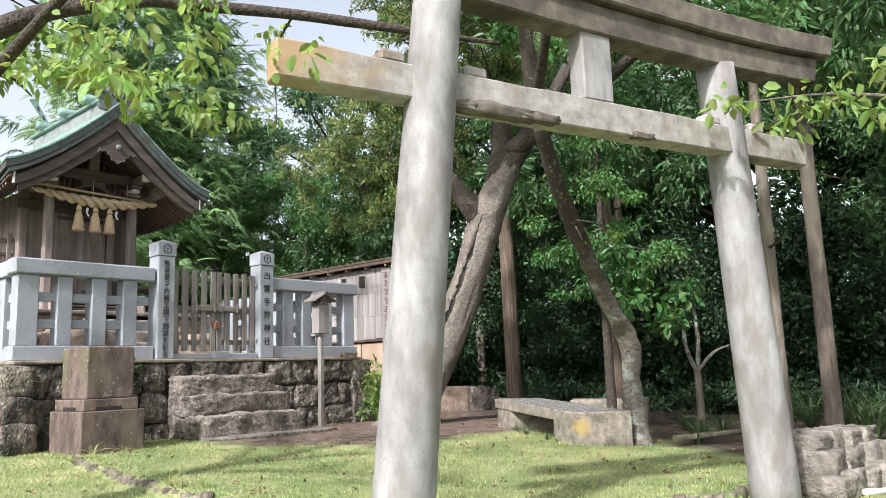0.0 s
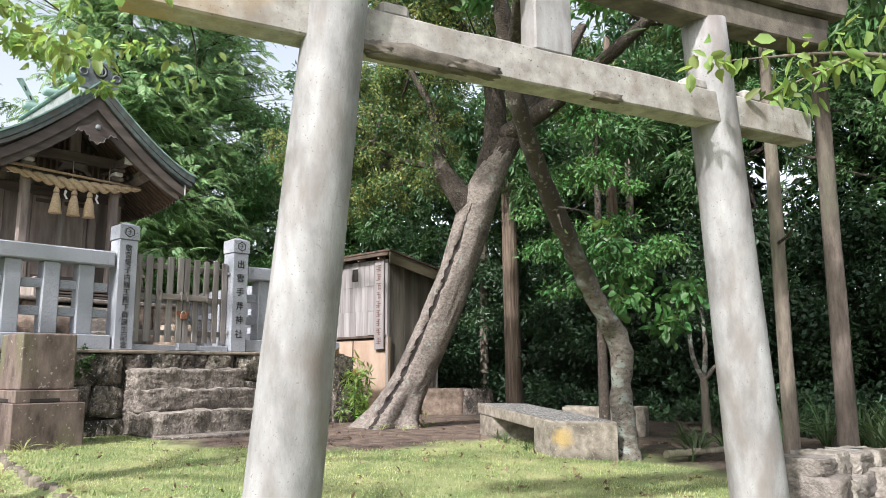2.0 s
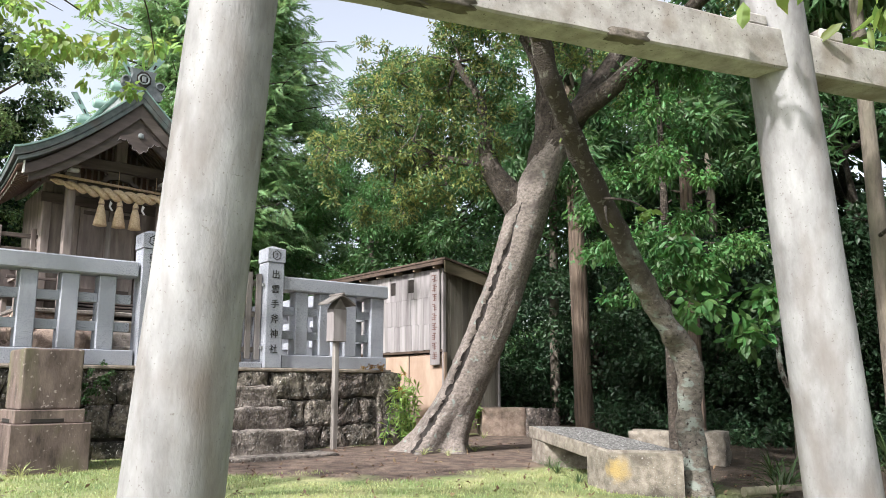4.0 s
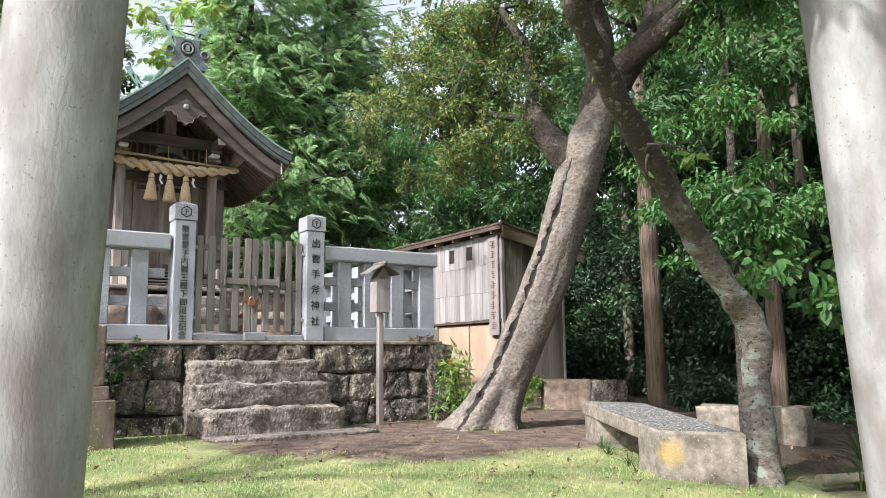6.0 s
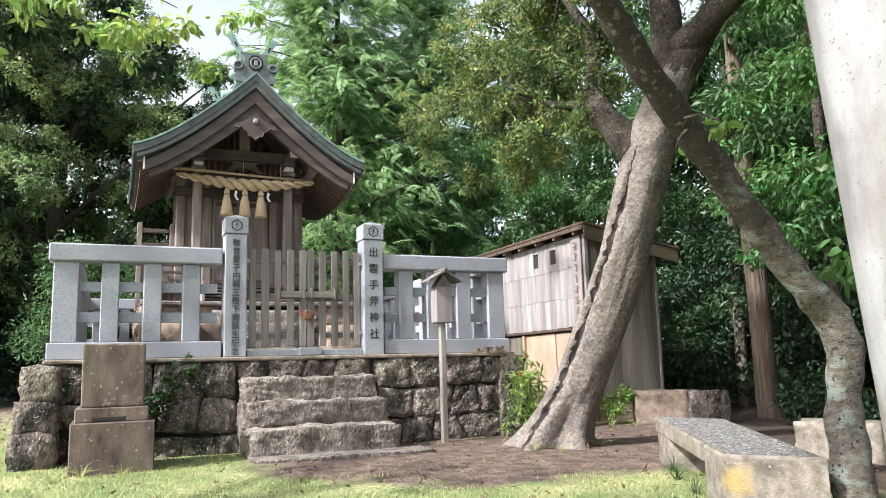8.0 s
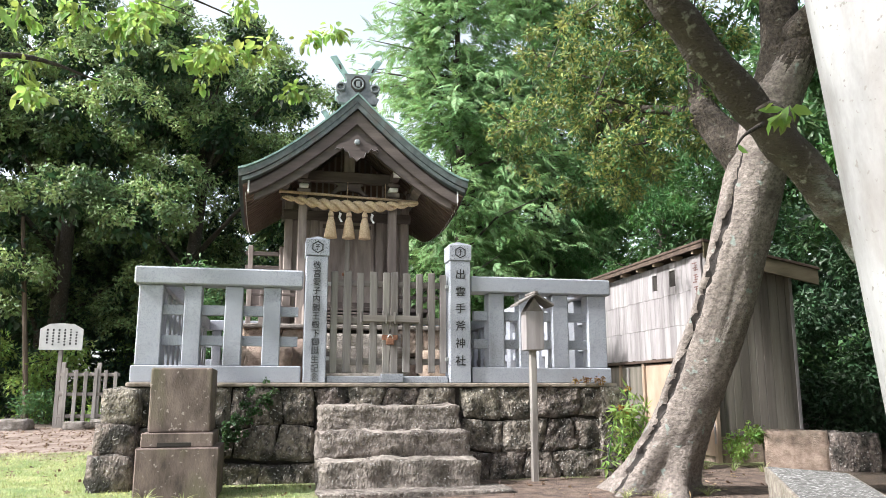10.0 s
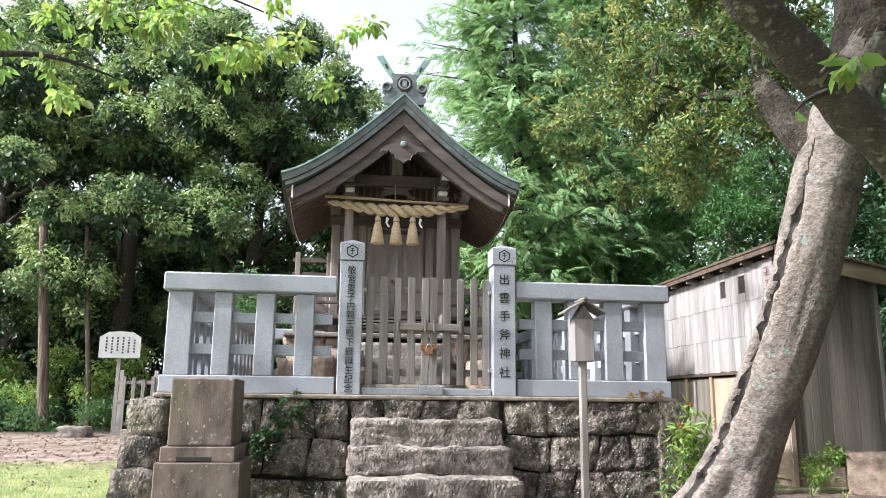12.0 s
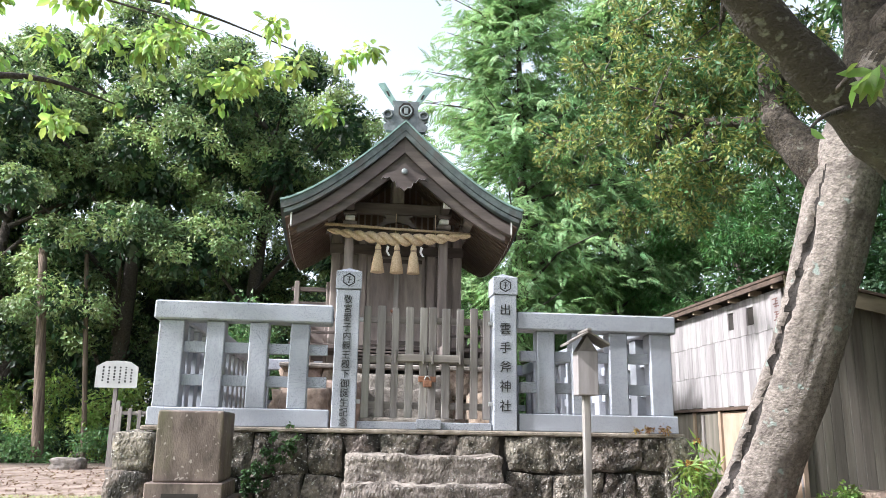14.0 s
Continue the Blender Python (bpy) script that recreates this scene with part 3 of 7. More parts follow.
    return tagged(ob, "lawn, bare brown soil and leaf-strewn earth round the shrine", "ground", kind="structure")


build_ground()


# ---- stone platform ----
def uneven_stone(quad, y_front, depth, seed, axis='y', sign=-1, grid=8):
    """A stone of a rubble wall: a bulging uneven front over a quad (four (u, z) corners), with sides running back."""
    bm = bmesh.new()
    (a, b, c, d) = [np.array(q, float) for q in quad]
    mid = (a + b + c + d) / 4
    rows = []
    sd = seed * 3.77
    for j in range(grid + 1):
        row = []
        for i in range(grid + 1):
            u, w = i / grid, j / grid
            p = (a * (1 - u) + b * u) * (1 - w) + (d * (1 - u) + c * u) * w
            rim = min(u, 1 - u, w, 1 - w)
            # round the corners of the outline
            cu, cw = abs(u - 0.5) * 2, abs(w - 0.5) * 2
            p = mid + (p - mid) * (1 - 0.03 * (cu * cw) ** 2)
            p = p + 0.03 * np.array([noise.noise((p[0] * 4, p[1] * 4, sd)), noise.noise((p[0] * 4, p[1] * 4, sd + 9))])
            out = 0.035 * min(1, rim * 6.0) ** 0.5 + 0.055 * noise.noise((p[0] * 3.2, p[1] * 3.2, sd + 4)) + 0.045 * noise.noise((p[0] * 9, p[1] * 9, sd + 2)) + 0.022 * noise.noise((p[0] * 21, p[1] * 21, sd + 3))
            if axis == 'y':
                row.append(bm.verts.new((p[0], y_front + sign * out, p[1])))
            else:
                row.append(bm.verts.new((y_front + sign * out, p[0], p[1])))
        rows.append(row)
    for j in range(grid):
        for i in range(grid):
            f = bm.faces.new((rows[j][i], rows[j][i + 1], rows[j + 1][i + 1], rows[j + 1][i]))
            f.smooth = (i + j) % 3 != 0
    edge = rows[0] + [r[-1] for r in rows[1:]] + rows[-1][-2::-1] + [r[0] for r in rows[-2:0:-1]]
    back = []
    for v in edge:
        co = v.co.copy()
        if axis == 'y':
            co.y = y_front - sign * depth
        else:
            co.x = y_front - sign * depth
        back.append(bm.verts.new(co))
    k = len(edge)
    for i in range(k):
        bm.faces.new((edge[(i + 1) % k], edge[i], back[i], back[(i + 1) % k]))
    return bm


def rubble_wall(parent, u0, u1, z0, z1, heights, y_front, seed, axis='y', sign=-1, wmin=0.38, wmax=0.75, lean=0.0, material="rubble"):
    rng = random.Random(seed)
    levels = [z0]
    for h in heights:
        levels.append(levels[-1] + h * (z1 - z0) / sum(heights))
    jit = {}

    def node(u, lv):
        key = (round(u, 3), lv)
        if key not in jit:
            edge = lv in (0, len(levels) - 1)
            jit[key] = (u + rng.uniform(-0.08, 0.08), levels[lv] + (0 if edge else rng.uniform(-0.045, 0.045)))
        return jit[key]
    for lv in range(len(levels) - 1):
        u = u0
        while u < u1 - 0.02:
            w = rng.uniform(wmin, wmax)
            if u1 - u - w < wmin * 0.7:
                w = u1 - u
            gap = 0.002
            a, b, c, d = node(u, lv), node(u + w, lv), node(u + w, lv + 1), node(u, lv + 1)
            quad = [(a[0] + gap, a[1] + gap), (b[0] - gap, b[1] + gap), (c[0] - gap, c[1] - gap), (d[0] + gap, d[1] - gap)]
            front = y_front - sign * lean * ((levels[lv] + levels[lv + 1]) / 2 - z0)
            part("stone", uneven_stone(quad, front, 0.16, rng.randint(0, 900), axis, sign), M[material], parent)
            u += w


PLAT_Z = 1.22


def build_platform():
    p = thing("platform_wall", "stone-faced platform of dark lichened rubble below the fence", "stone platform", kind="structure")
    part("core", box(-3.12, 3.12, -0.12, 7.6, -0.1, PLAT_Z - 0.02, 0), M["mortar"], p)
    part("top", box(-3.26, 3.27, -0.275, 7.7, PLAT_Z - 0.02, PLAT_Z + 0.035, 0.015), M["lip"], p, "pale mortar lip")
    rubble_wall(p, -3.25, -0.92, -0.05, PLAT_Z - 0.02, (0.30, 0.42, 0.46), -0.26, 3, lean=0.04, wmin=0.36, wmax=0.72)
    rubble_wall(p, -0.92, 0.98, 0.62, PLAT_Z - 0.02, (0.28, 0.30), -0.26, 5, lean=0.04, wmin=0.36, wmax=0.5)
    rubble_wall(p, 0.98, 3.22, -0.05, PLAT_Z - 0.02, (0.40, 0.42, 0.40), -0.26, 8, lean=0.04, wmin=0.36, wmax=0.70)
    rubble_wall(p, -0.2, 7.6, -0.05, PLAT_Z - 0.02, (0.4, 0.42, 0.38), -3.2, 11, axis='x', lean=0.04, wmin=0.5, wmax=0.9)
    rubble_wall(p, -0.2, 7.6, -0.05, PLAT_Z - 0.02, (0.4, 0.42, 0.38), 3.2, 12, axis='x', sign=1, lean=0.04, wmin=0.5, wmax=0.9)
    # large corner boulders, stepping out at the foot
    for i, (x, y, z, sx, sy, sz) in enumerate(((-3.30, -0.42, 0.17, 0.26, 0.30, 0.24), (-3.28, -0.34, 0.56, 0.24, 0.26, 0.21), (-3.26, -0.28, 0.96, 0.22, 0.24, 0.22),
                                               (3.20, -0.30, 0.20, 0.22, 0.24, 0.28), (3.20, -0.26, 0.66, 0.2, 0.22, 0.24), (3.2, -0.22, 1.02, 0.18, 0.2, 0.18))):
        part("stone", rock(x, y, z, sx, sy, sz, i + 31, 4, 0.2), M["rubble"], p)
    # inner stone base that carries the hall
    q = thing("hall_base", "rough brown stone base and steps under the shrine hall", "stone base", kind="structure")
    part("core", box(-1.95, 1.75, 3.3, 7.45, 1.2, 2.22, 0), M["mortar"], q)
    rubble_wall(q, -1.95, -0.75, 1.24, 2.25, (0.5, 0.5), 3.15, 21, wmin=0.45, wmax=0.7, material="block")
    rubble_wall(q, 0.6, 1.75, 1.24, 2.25, (0.5, 0.5), 3.15, 22, wmin=0.45, wmax=0.7, material="block")
    rubble_wall(q, 3.2, 7.1, 1.24, 2.25, (0.5, 0.5), -2.0, 23, axis='x', material="block")
    rubble_wall(q, 3.2, 7.1, 1.24, 2.25, (0.5, 0.5), 1.8, 24, axis='x', sign=1, material="block")
    for i, (x, y, s) in enumerate(((-1.55, 2.2, 0.36), (-1.15, 2.55, 0.42), (-1.75, 2.75, 0.34), (1.3, 2.5, 0.34))):
        part("boulder", rock(x, y, 1.22 + s * 0.8, s, s * 0.8, s, i + 51, 4, 0.2), M["block"], q)
    for i in range(4):
        part("step", rock(-0.08, 2.5 + 0.26 * i, 1.30 + 0.235 * i, 0.80, 0.22, 0.14, i + 61, 4, 0.05, 0.96), M["mound"], q)
    part("cap", box(-2.05, 1.85, 3.05, 7.48, 2.22, 2.30, 0.02), M["mound"], q)


build_platform()


def build_steps():
    g = "rough stone steps up to the gate"
    for i, (x0, x1, yf, yb, z0, z1) in enumerate(((-0.90, 0.90, -0.62, -0.2, 0.62, 0.965), (-0.92, 0.95, -0.98, -0.2, 0.33, 0.665), (-0.92, 1.0, -1.36, -0.2, -0.02, 0.36))):
        bm = bmesh.new()
        bmesh.ops.create_cube(bm, size=2.0)
        bmesh.ops.subdivide_edges(bm, edges=bm.edges[:], cuts=19, use_grid_fill=True)
        hx, hy, hz = (x1 - x0) / 2, (yb - yf) / 2, (z1 - z0) / 2
        for v in bm.verts:
            c = v.co.copy()
            # rounded box, then chipping
            p = Vector((c.x * hx, c.y * hy, c.z * hz))
            r = 0.05
            core = Vector((max(-hx + r, min(hx - r, p.x)), max(-hy + r, min(hy - r, p.y)), max(-hz + r, min(hz - r, p.z))))
            dlt = p - core
            if dlt.length > 1e-6:
                p = core + dlt.normalized() * min(r, dlt.length if max(abs(c.x), abs(c.y), abs(c.z)) < 0.999 else r)
            nn = dlt.normalized() if dlt.length > 1e-6 else Vector((0, 0, 0))
            q = p + Vector((0, 0, i * 5.0))
            p = p + nn * (0.03 * noise.noise(q * 2.6) + 0.032 * noise.noise(q * 8) + 0.026 * noise.noise(q * 19))
            v.co = p + Vector(((x0 + x1) / 2, (yf + yb) / 2, (z0 + z1) / 2))
        for f in bm.faces:
            f.smooth = True
        bm.normal_update()
        st = thing("stone_step", "rough-hewn pinkish-grey stone step before the gate", "step", g)
        # upward faces split off, to paint the sunlit tops lighter than the fronts
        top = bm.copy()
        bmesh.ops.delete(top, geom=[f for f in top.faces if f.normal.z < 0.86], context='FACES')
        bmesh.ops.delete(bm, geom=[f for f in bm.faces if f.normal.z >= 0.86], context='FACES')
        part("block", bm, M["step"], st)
        part("tread", top, M["step_top"], st, "pale tread, the sun on it put into its colour")
    tagged(part("stone_slab", rock(0.15, -1.5, -0.01, 1.12, 0.32, 0.055, 77, 5, 0.05, 0.95), M["step"]), "flat worn stone slab at the foot of the steps", "stone slab")


build_steps()


# ---- granite fence ----
def text_mesh(name, body, size, material, parent, at, rx=90, rz=0, vertical=True, step=None, depth=0.003, label=""):
    """Characters set one under the other (or in a line) as one mesh."""
    cu = bpy.data.curves.new(name, 'FONT')
    cu.body = "\n".join(body) if vertical else body
    cu.size = size
    cu.align_x, cu.align_y = 'CENTER', 'TOP'
    cu.extrude = depth
    cu.resolution_u = 2
    cu.offset = size * 0.004
    if step:
        cu.space_line = step / size
    tmp = new(name, cu)
    dg = bpy.context.evaluated_depsgraph_get()
    dg.update()
    me = bpy.data.meshes.new_from_object(tmp.evaluated_get(dg))
    bpy.data.objects.remove(tmp)
    me.name = name
    me.materials.clear()
    me.materials.append(material)
    ob = new(name, me)
    ob.parent = parent
    ob.matrix_basis = pose(*at, rx, 0, rz)
    if label:
        ob["label"] = label
    return ob


def fence_rails(p, posts, x0, x1, yc, z0=PLAT_Z + 0.035):
    part("base_rail", box(x0, x1, yc - 0.15, yc + 0.15, z0, z0 + 0.215, 0.012), M["granite"], p)
    part("cap_rail", box(x0 - 0.02, x1 + (0.02 if x1 > 3 else 0), yc - 0.17, yc + 0.17, 2.505, 2.735, 0.02), M["granite"], p)
    for z in (1.73, 2.125):
        part("cross_rail", box(x0 + 0.05, x1 - 0.05, yc - 0.045, yc + 0.045, z, z + 0.13, 0.006), M["granite"], p)
    for a, b in posts:
        part("post", box(a, b, yc - 0.12, yc + 0.12, z0 + 0.216, 2.504, 0.012), M["granite"], p)


def build_fences():
    g = "granite fence round the shrine"
    lab = "speckled pale grey granite fence of square posts and rails"
    p = thing("stone_fence", lab, "stone fence", g)
    fence_rails(p, ((-3.20, -2.90), (-2.64, -2.42), (-2.13, -1.90), (-1.64, -1.41)), -3.24, -1.13, 0.0)
    p = thing("stone_fence", lab, "stone fence", g)
    fence_rails(p, ((1.44, 1.67), (1.89, 2.10), (2.38, 2.62), (2.92, 3.20)), 1.19, 3.24, 0.0)
    for sx in (-1, 1):
        p = thing("stone_fence", "speckled granite side fence running back from the corner post", "stone fence", g)
        xc = sx * 3.05
        part("base_rail", box(xc - 0.13, xc + 0.13, 0.16, 7.5, PLAT_Z + 0.035, PLAT_Z + 0.22, 0.01), M["granite"], p)
        part("cap_rail", box(xc - 0.15, xc + 0.15, 0.175, 7.5, 2.505, 2.735, 0.015), M["granite"], p)
        for z in (1.73, 2.125):
            part("cross_rail", box(xc - 0.04, xc + 0.04, 0.13, 7.45, z, z + 0.13, 0.006), M["granite"], p)
        for k in range(13):
            y = 0.62 + k * 0.55
            part("post", box(xc - 0.10, xc + 0.10, y - 0.11, y + 0.11, PLAT_Z + 0.221, 2.504, 0.01), M["granite"], p)
    p = thing("stone_fence", "speckled granite back fence behind the hall", "stone fence", g)
    part("base_rail", box(-3.0, 3.0, 7.52, 7.72, PLAT_Z + 0.035, PLAT_Z + 0.22, 0.01), M["granite"], p)
    part("cap_rail", box(-3.2, 3.2, 7.51, 7.76, 2.505, 2.735, 0.015), M["granite"], p)
    for z in (1.73, 2.125):
        part("cross_rail", box(-3.0, 3.0, 7.58, 7.66, z, z + 0.13, 0.006), M["granite"], p)
    for k in range(11):
        x = -2.75 + k * 0.55
        part("post", box(x - 0.10, x + 0.10, 7.53, 7.71, PLAT_Z + 0.221, 2.504, 0.01), M["granite"], p)


build_fences()


def hexagon(parent, x, y, z, r):
    bm = bmesh.new()
    for a, b in ((r, r * 0.80),):
        outer = [bm.verts.new((x + a * math.sin(math.pi / 3 * k), y, z + a * math.cos(math.pi / 3 * k))) for k in range(6)]
        inner = [bm.verts.new((x + b * math.sin(math.pi / 3 * k), y, z + b * math.cos(math.pi / 3 * k))) for k in range(6)]
        for k in range(6):
            bm.faces.new((outer[k], inner[k], inner[(k + 1) % 6], outer[(k + 1) % 6]))
    bmesh.ops.recalc_face_normals(bm, faces=bm.faces[:])
    r0 = bmesh.ops.extrude_face_region(bm, geom=bm.faces[:])
    for v in r0["geom"]:
        if isinstance(v, bmesh.types.BMVert):
            v.co.y -= 0.003
    part("crest_ring", bm, M["ink"], parent, "black hexagonal crest outline")
    # the motif inside: a small trident-like mark
    bm = box(x - r * 0.06, x + r * 0.06, y - 0.003, y, z - r * 0.5, z + r * 0.42, 0)
    box(x - r * 0.34, x + r * 0.34, y - 0.003, y, z + r * 0.02, z + r * 0.12, 0, bm)
    box(x - r * 0.26, x + r * 0.26, y - 0.003, y, z + r * 0.36, z + r * 0.47, 0, bm)
    box(x - r * 0.22, x + r * 0.0, y - 0.003, y, z - r * 0.52, z - r * 0.42, 0, bm)
    part("crest_mark", bm, M["ink"], parent)


def build_gate_posts():
    for x, body, size, step, top in ((-0.955, "敬宮愛子内親王殿下御誕生記念", 0.112, 0.114, 2.86), (1.015, "出雲手斧神社", 0.15, 0.238, 2.81)):
        p = thing("gate_post", "tall granite gate post with black carved characters and crest", "gate post", "pair of granite gate posts")
        hw = 0.147
        part("shaft", box(x - hw, x + hw, -0.2, 0.11, PLAT_Z + 0.035, 2.935, 0.01), M["granite"], p)
        bm = box(x - hw - 0.012, x + hw + 0.012, -0.212, 0.122, 2.942, 3.165, 0.006)
        v = [bm.verts.new((x + a * (hw + 0.004), -0.045 + b * 0.158, 3.166)) for a, b in ((-1, -1), (1, -1), (1, 1), (-1, 1))]
        apex = bm.verts.new((x, -0.045, 3.235))
        for k in range(4):
            bm.faces.new((v[k], v[(k + 1) % 4], apex))
        part("cap", bm, M["granite"], p, "granite cap with a low pyramid top")
        for k, ch in enumerate(body):
            text_mesh("character", ch, size, M["ink"], p, (x, -0.203, top - k * step), label="black carved character" if k == 0 else "")
        hexagon(p, x, -0.2125, 3.055, 0.085)
        for z in (1.55, 2.55):
            s = 1 if x < 0 else -1
            part("hinge", box(min(x + s * hw, x + s * (hw + 0.05)), max(x + s * hw, x + s * (hw + 0.05)), -0.13, -0.08, z, z + 0.05, 0.004), M["steel"], p, "small steel hinge")


build_gate_posts()


def build_gate():
    gap = [(-0.752, -0.659), (-0.581, -0.472), (-0.394, -0.306), (-0.221, -0.12), (-0.042, 0.053), (0.069, 0.167), (0.237, 0.339), (0.422, 0.515), (0.595, 0.691), (0.758, 0.85)]
    tagged(part("gate_sill", box(-0.79, 0.85, -0.14, 0.10, PLAT_Z + 0.035, 1.345, 0.008), M["granite"]), "low granite sill under the wooden gate", "sill")
    tagged(part("stop_block", box(-0.08, 0.22, -0.24, -0.141, PLAT_Z + 0.04, 1.375, 0.008), M["granite"]), "small granite gate stop block", "stone block")
    for side in (0, 1):
        p = thing("gate_leaf", "weathered grey wooden picket gate leaf, closed", "gate", "two leaves of the picket gate")
        ps = gap[side * 5:side * 5 + 5]
        for z in (1.50, 2.06, 2.56):
            part("rail", box(ps[0][0] + 0.01, ps[-1][1] - 0.01, -0.005, 0.045, z, z + 0.085, 0.005), M["gate_wood_h"], p)
        for k, (a, b) in enumerate(ps):
            bm = box(a, b, -0.055, -0.007, 1.385 + 0.01 * (k % 2), 2.76 + 0.012 * math.sin(k * 2.3 + side), 0.008)
            part("picket", bm, M["gate_wood"], p)
    p = thing("gate_bar", "grey wooden sliding bar across both gate leaves", "gate latch")
    part("bar", box(-0.33, 0.46, -0.108, -0.062, 2.075, 2.165, 0.006), M["gate_wood_h"], p)
    for x in (-0.345, 0.0, 0.115, 0.46):
        part("bracket", box(x - 0.012, x + 0.012, -0.122, -0.057, 2.05, 2.21, 0.004), M["gate_wood"], p)
    p = thing("padlock", "rusty padlock and hasp on the gate", "padlock")
    part("hasp", box(-0.055, 0.165, -0.075, -0.056, 1.83, 1.90, 0.006), M["iron"], p, "rusty iron hasp plate")
    part("lock_body", box(0.0, 0.11, -0.125, -0.076, 1.765, 1.85, 0.014, seg=2), M["iron"], p)
    pts = [(0.055 + 0.035 * math.cos(a), -0.1, 1.85 + 0.05 * math.sin(a)) for a in np.linspace(0, math.pi, 9)]
    part("shackle", tube(pts, [0.008] * 9, 6), M["steel"], p)


build_gate()


# ---- stele ----
def build_stele():
    p = thing("stone_stele", "reddish-brown square stone pedestal in three tiers, stained", "stone pedestal", at=(0, 0, 0))
    part("base", box(-2.88, -2.02, -1.62, -0.62, -0.06, 0.545, 0.012), M["stele"], p)
    bm = box(-2.84, -2.09, -1.57, -0.68, 0.546, 0.70, 0.01)
    part("middle", bm, M["stele"], p)
    # dark strips laid on the faces paint the shade of the slots
    part("slot", box(-2.67, -2.32, -1.576, -1.569, 0.555, 0.60, 0.003), M["dark"], p, "dark slot under the middle tier")
    part("slot", box(-2.846, -2.839, -1.35, -0.95, 0.555, 0.60, 0.003), M["dark"], p, "dark slot under the middle tier")
    part("block", box(-2.785, -2.135, -1.52, -0.74, 0.701, 1.40, 0.028, seg=3), M["stele"], p)


build_stele()


# ---- box on a post ----
def build_box_post():
    p = thing("offering_box", "small roofed pale wooden box on a grey post", "wooden box")
    part("pole", box(1.86, 1.945, -0.67, -0.585, -0.05, 1.69, 0.008), M["gate_wood"], p)
    part("body", box(1.78, 2.03, -0.735, -0.525, 1.68, 2.20, 0.008), M["box"], p)
    bm = bmesh.new()
    front, back = [(1.785, 2.198), (2.025, 2.198), (1.905, 2.38)], None
    a = [bm.verts.new((x, -0.735, z)) for x, z in front]
    b = [bm.verts.new((x, -0.525, z)) for x, z in front]
    bm.faces.new(a)
    bm.faces.new(list(reversed(b)))
    for k in range(3):
        bm.faces.new((a[k], b[k], b[(k + 1) % 3], a[(k + 1) % 3]))
    part("gable", bm, M["box_dark"], p)
    for s in (-1, 1):
        bm = box(0, 0.32, -0.18, 0.18, -0.015, 0.015, 0.005)
        for v in bm.verts:
            x, z = v.co.x, v.co.z
            v.co = Vector((1.905 + s * (x * 0.86 - 0.02), -0.63 + v.co.y, 2.435 - x * 0.5 + z))
        if s < 0:
            bmesh.ops.reverse_faces(bm, faces=bm.faces[:])
        part("roof_board", bm, M["box_dark"], p)
    part("ridge", box(1.878, 1.932, -0.84, -0.42, 2.425, 2.46, 0.006), M["box_dark"], p)


build_box_post()


# ---- torii ----
TA = math.radians(-17.5)
TDIR = Vector((math.cos(TA), math.sin(TA), 0))
TNRM = Vector((math.sin(TA), -math.cos(TA), 0))


def torii_box(s0, s1, d, z0, z1, bevel=0.012, sag=0.0, c=(-2.0, -8.78), slant=0.0, cuts=0, wear=0.0):
    bm = box(s0, s1, -d, d, z0, z1, bevel)
    if cuts:
        es = [e for e in bm.edges if abs(e.verts[0].co.x - e.verts[1].co.x) > 1.0]
        bmesh.ops.subdivide_edges(bm, edges=es, cuts=cuts, use_grid_fill=True)
    for v in bm.verts:
        x, y, z = v.co
        u = (x - (s0 + s1) / 2) / ((s1 - s0) / 2)
        z += sag * abs(u) ** 2.6 - 0.35 * sag * u
        if wear:
            w = noise.noise((x * 3, y * 9, z * 9))
            z += wear * w
            y += wear * 0.6 * noise.noise((x * 4, z * 11, y))
        x += slant * u * (z - z0)
        v.co = Vector((c[0], c[1], 0)) + TDIR * x + TNRM * y + Vector((0, 0, z))
    return bm


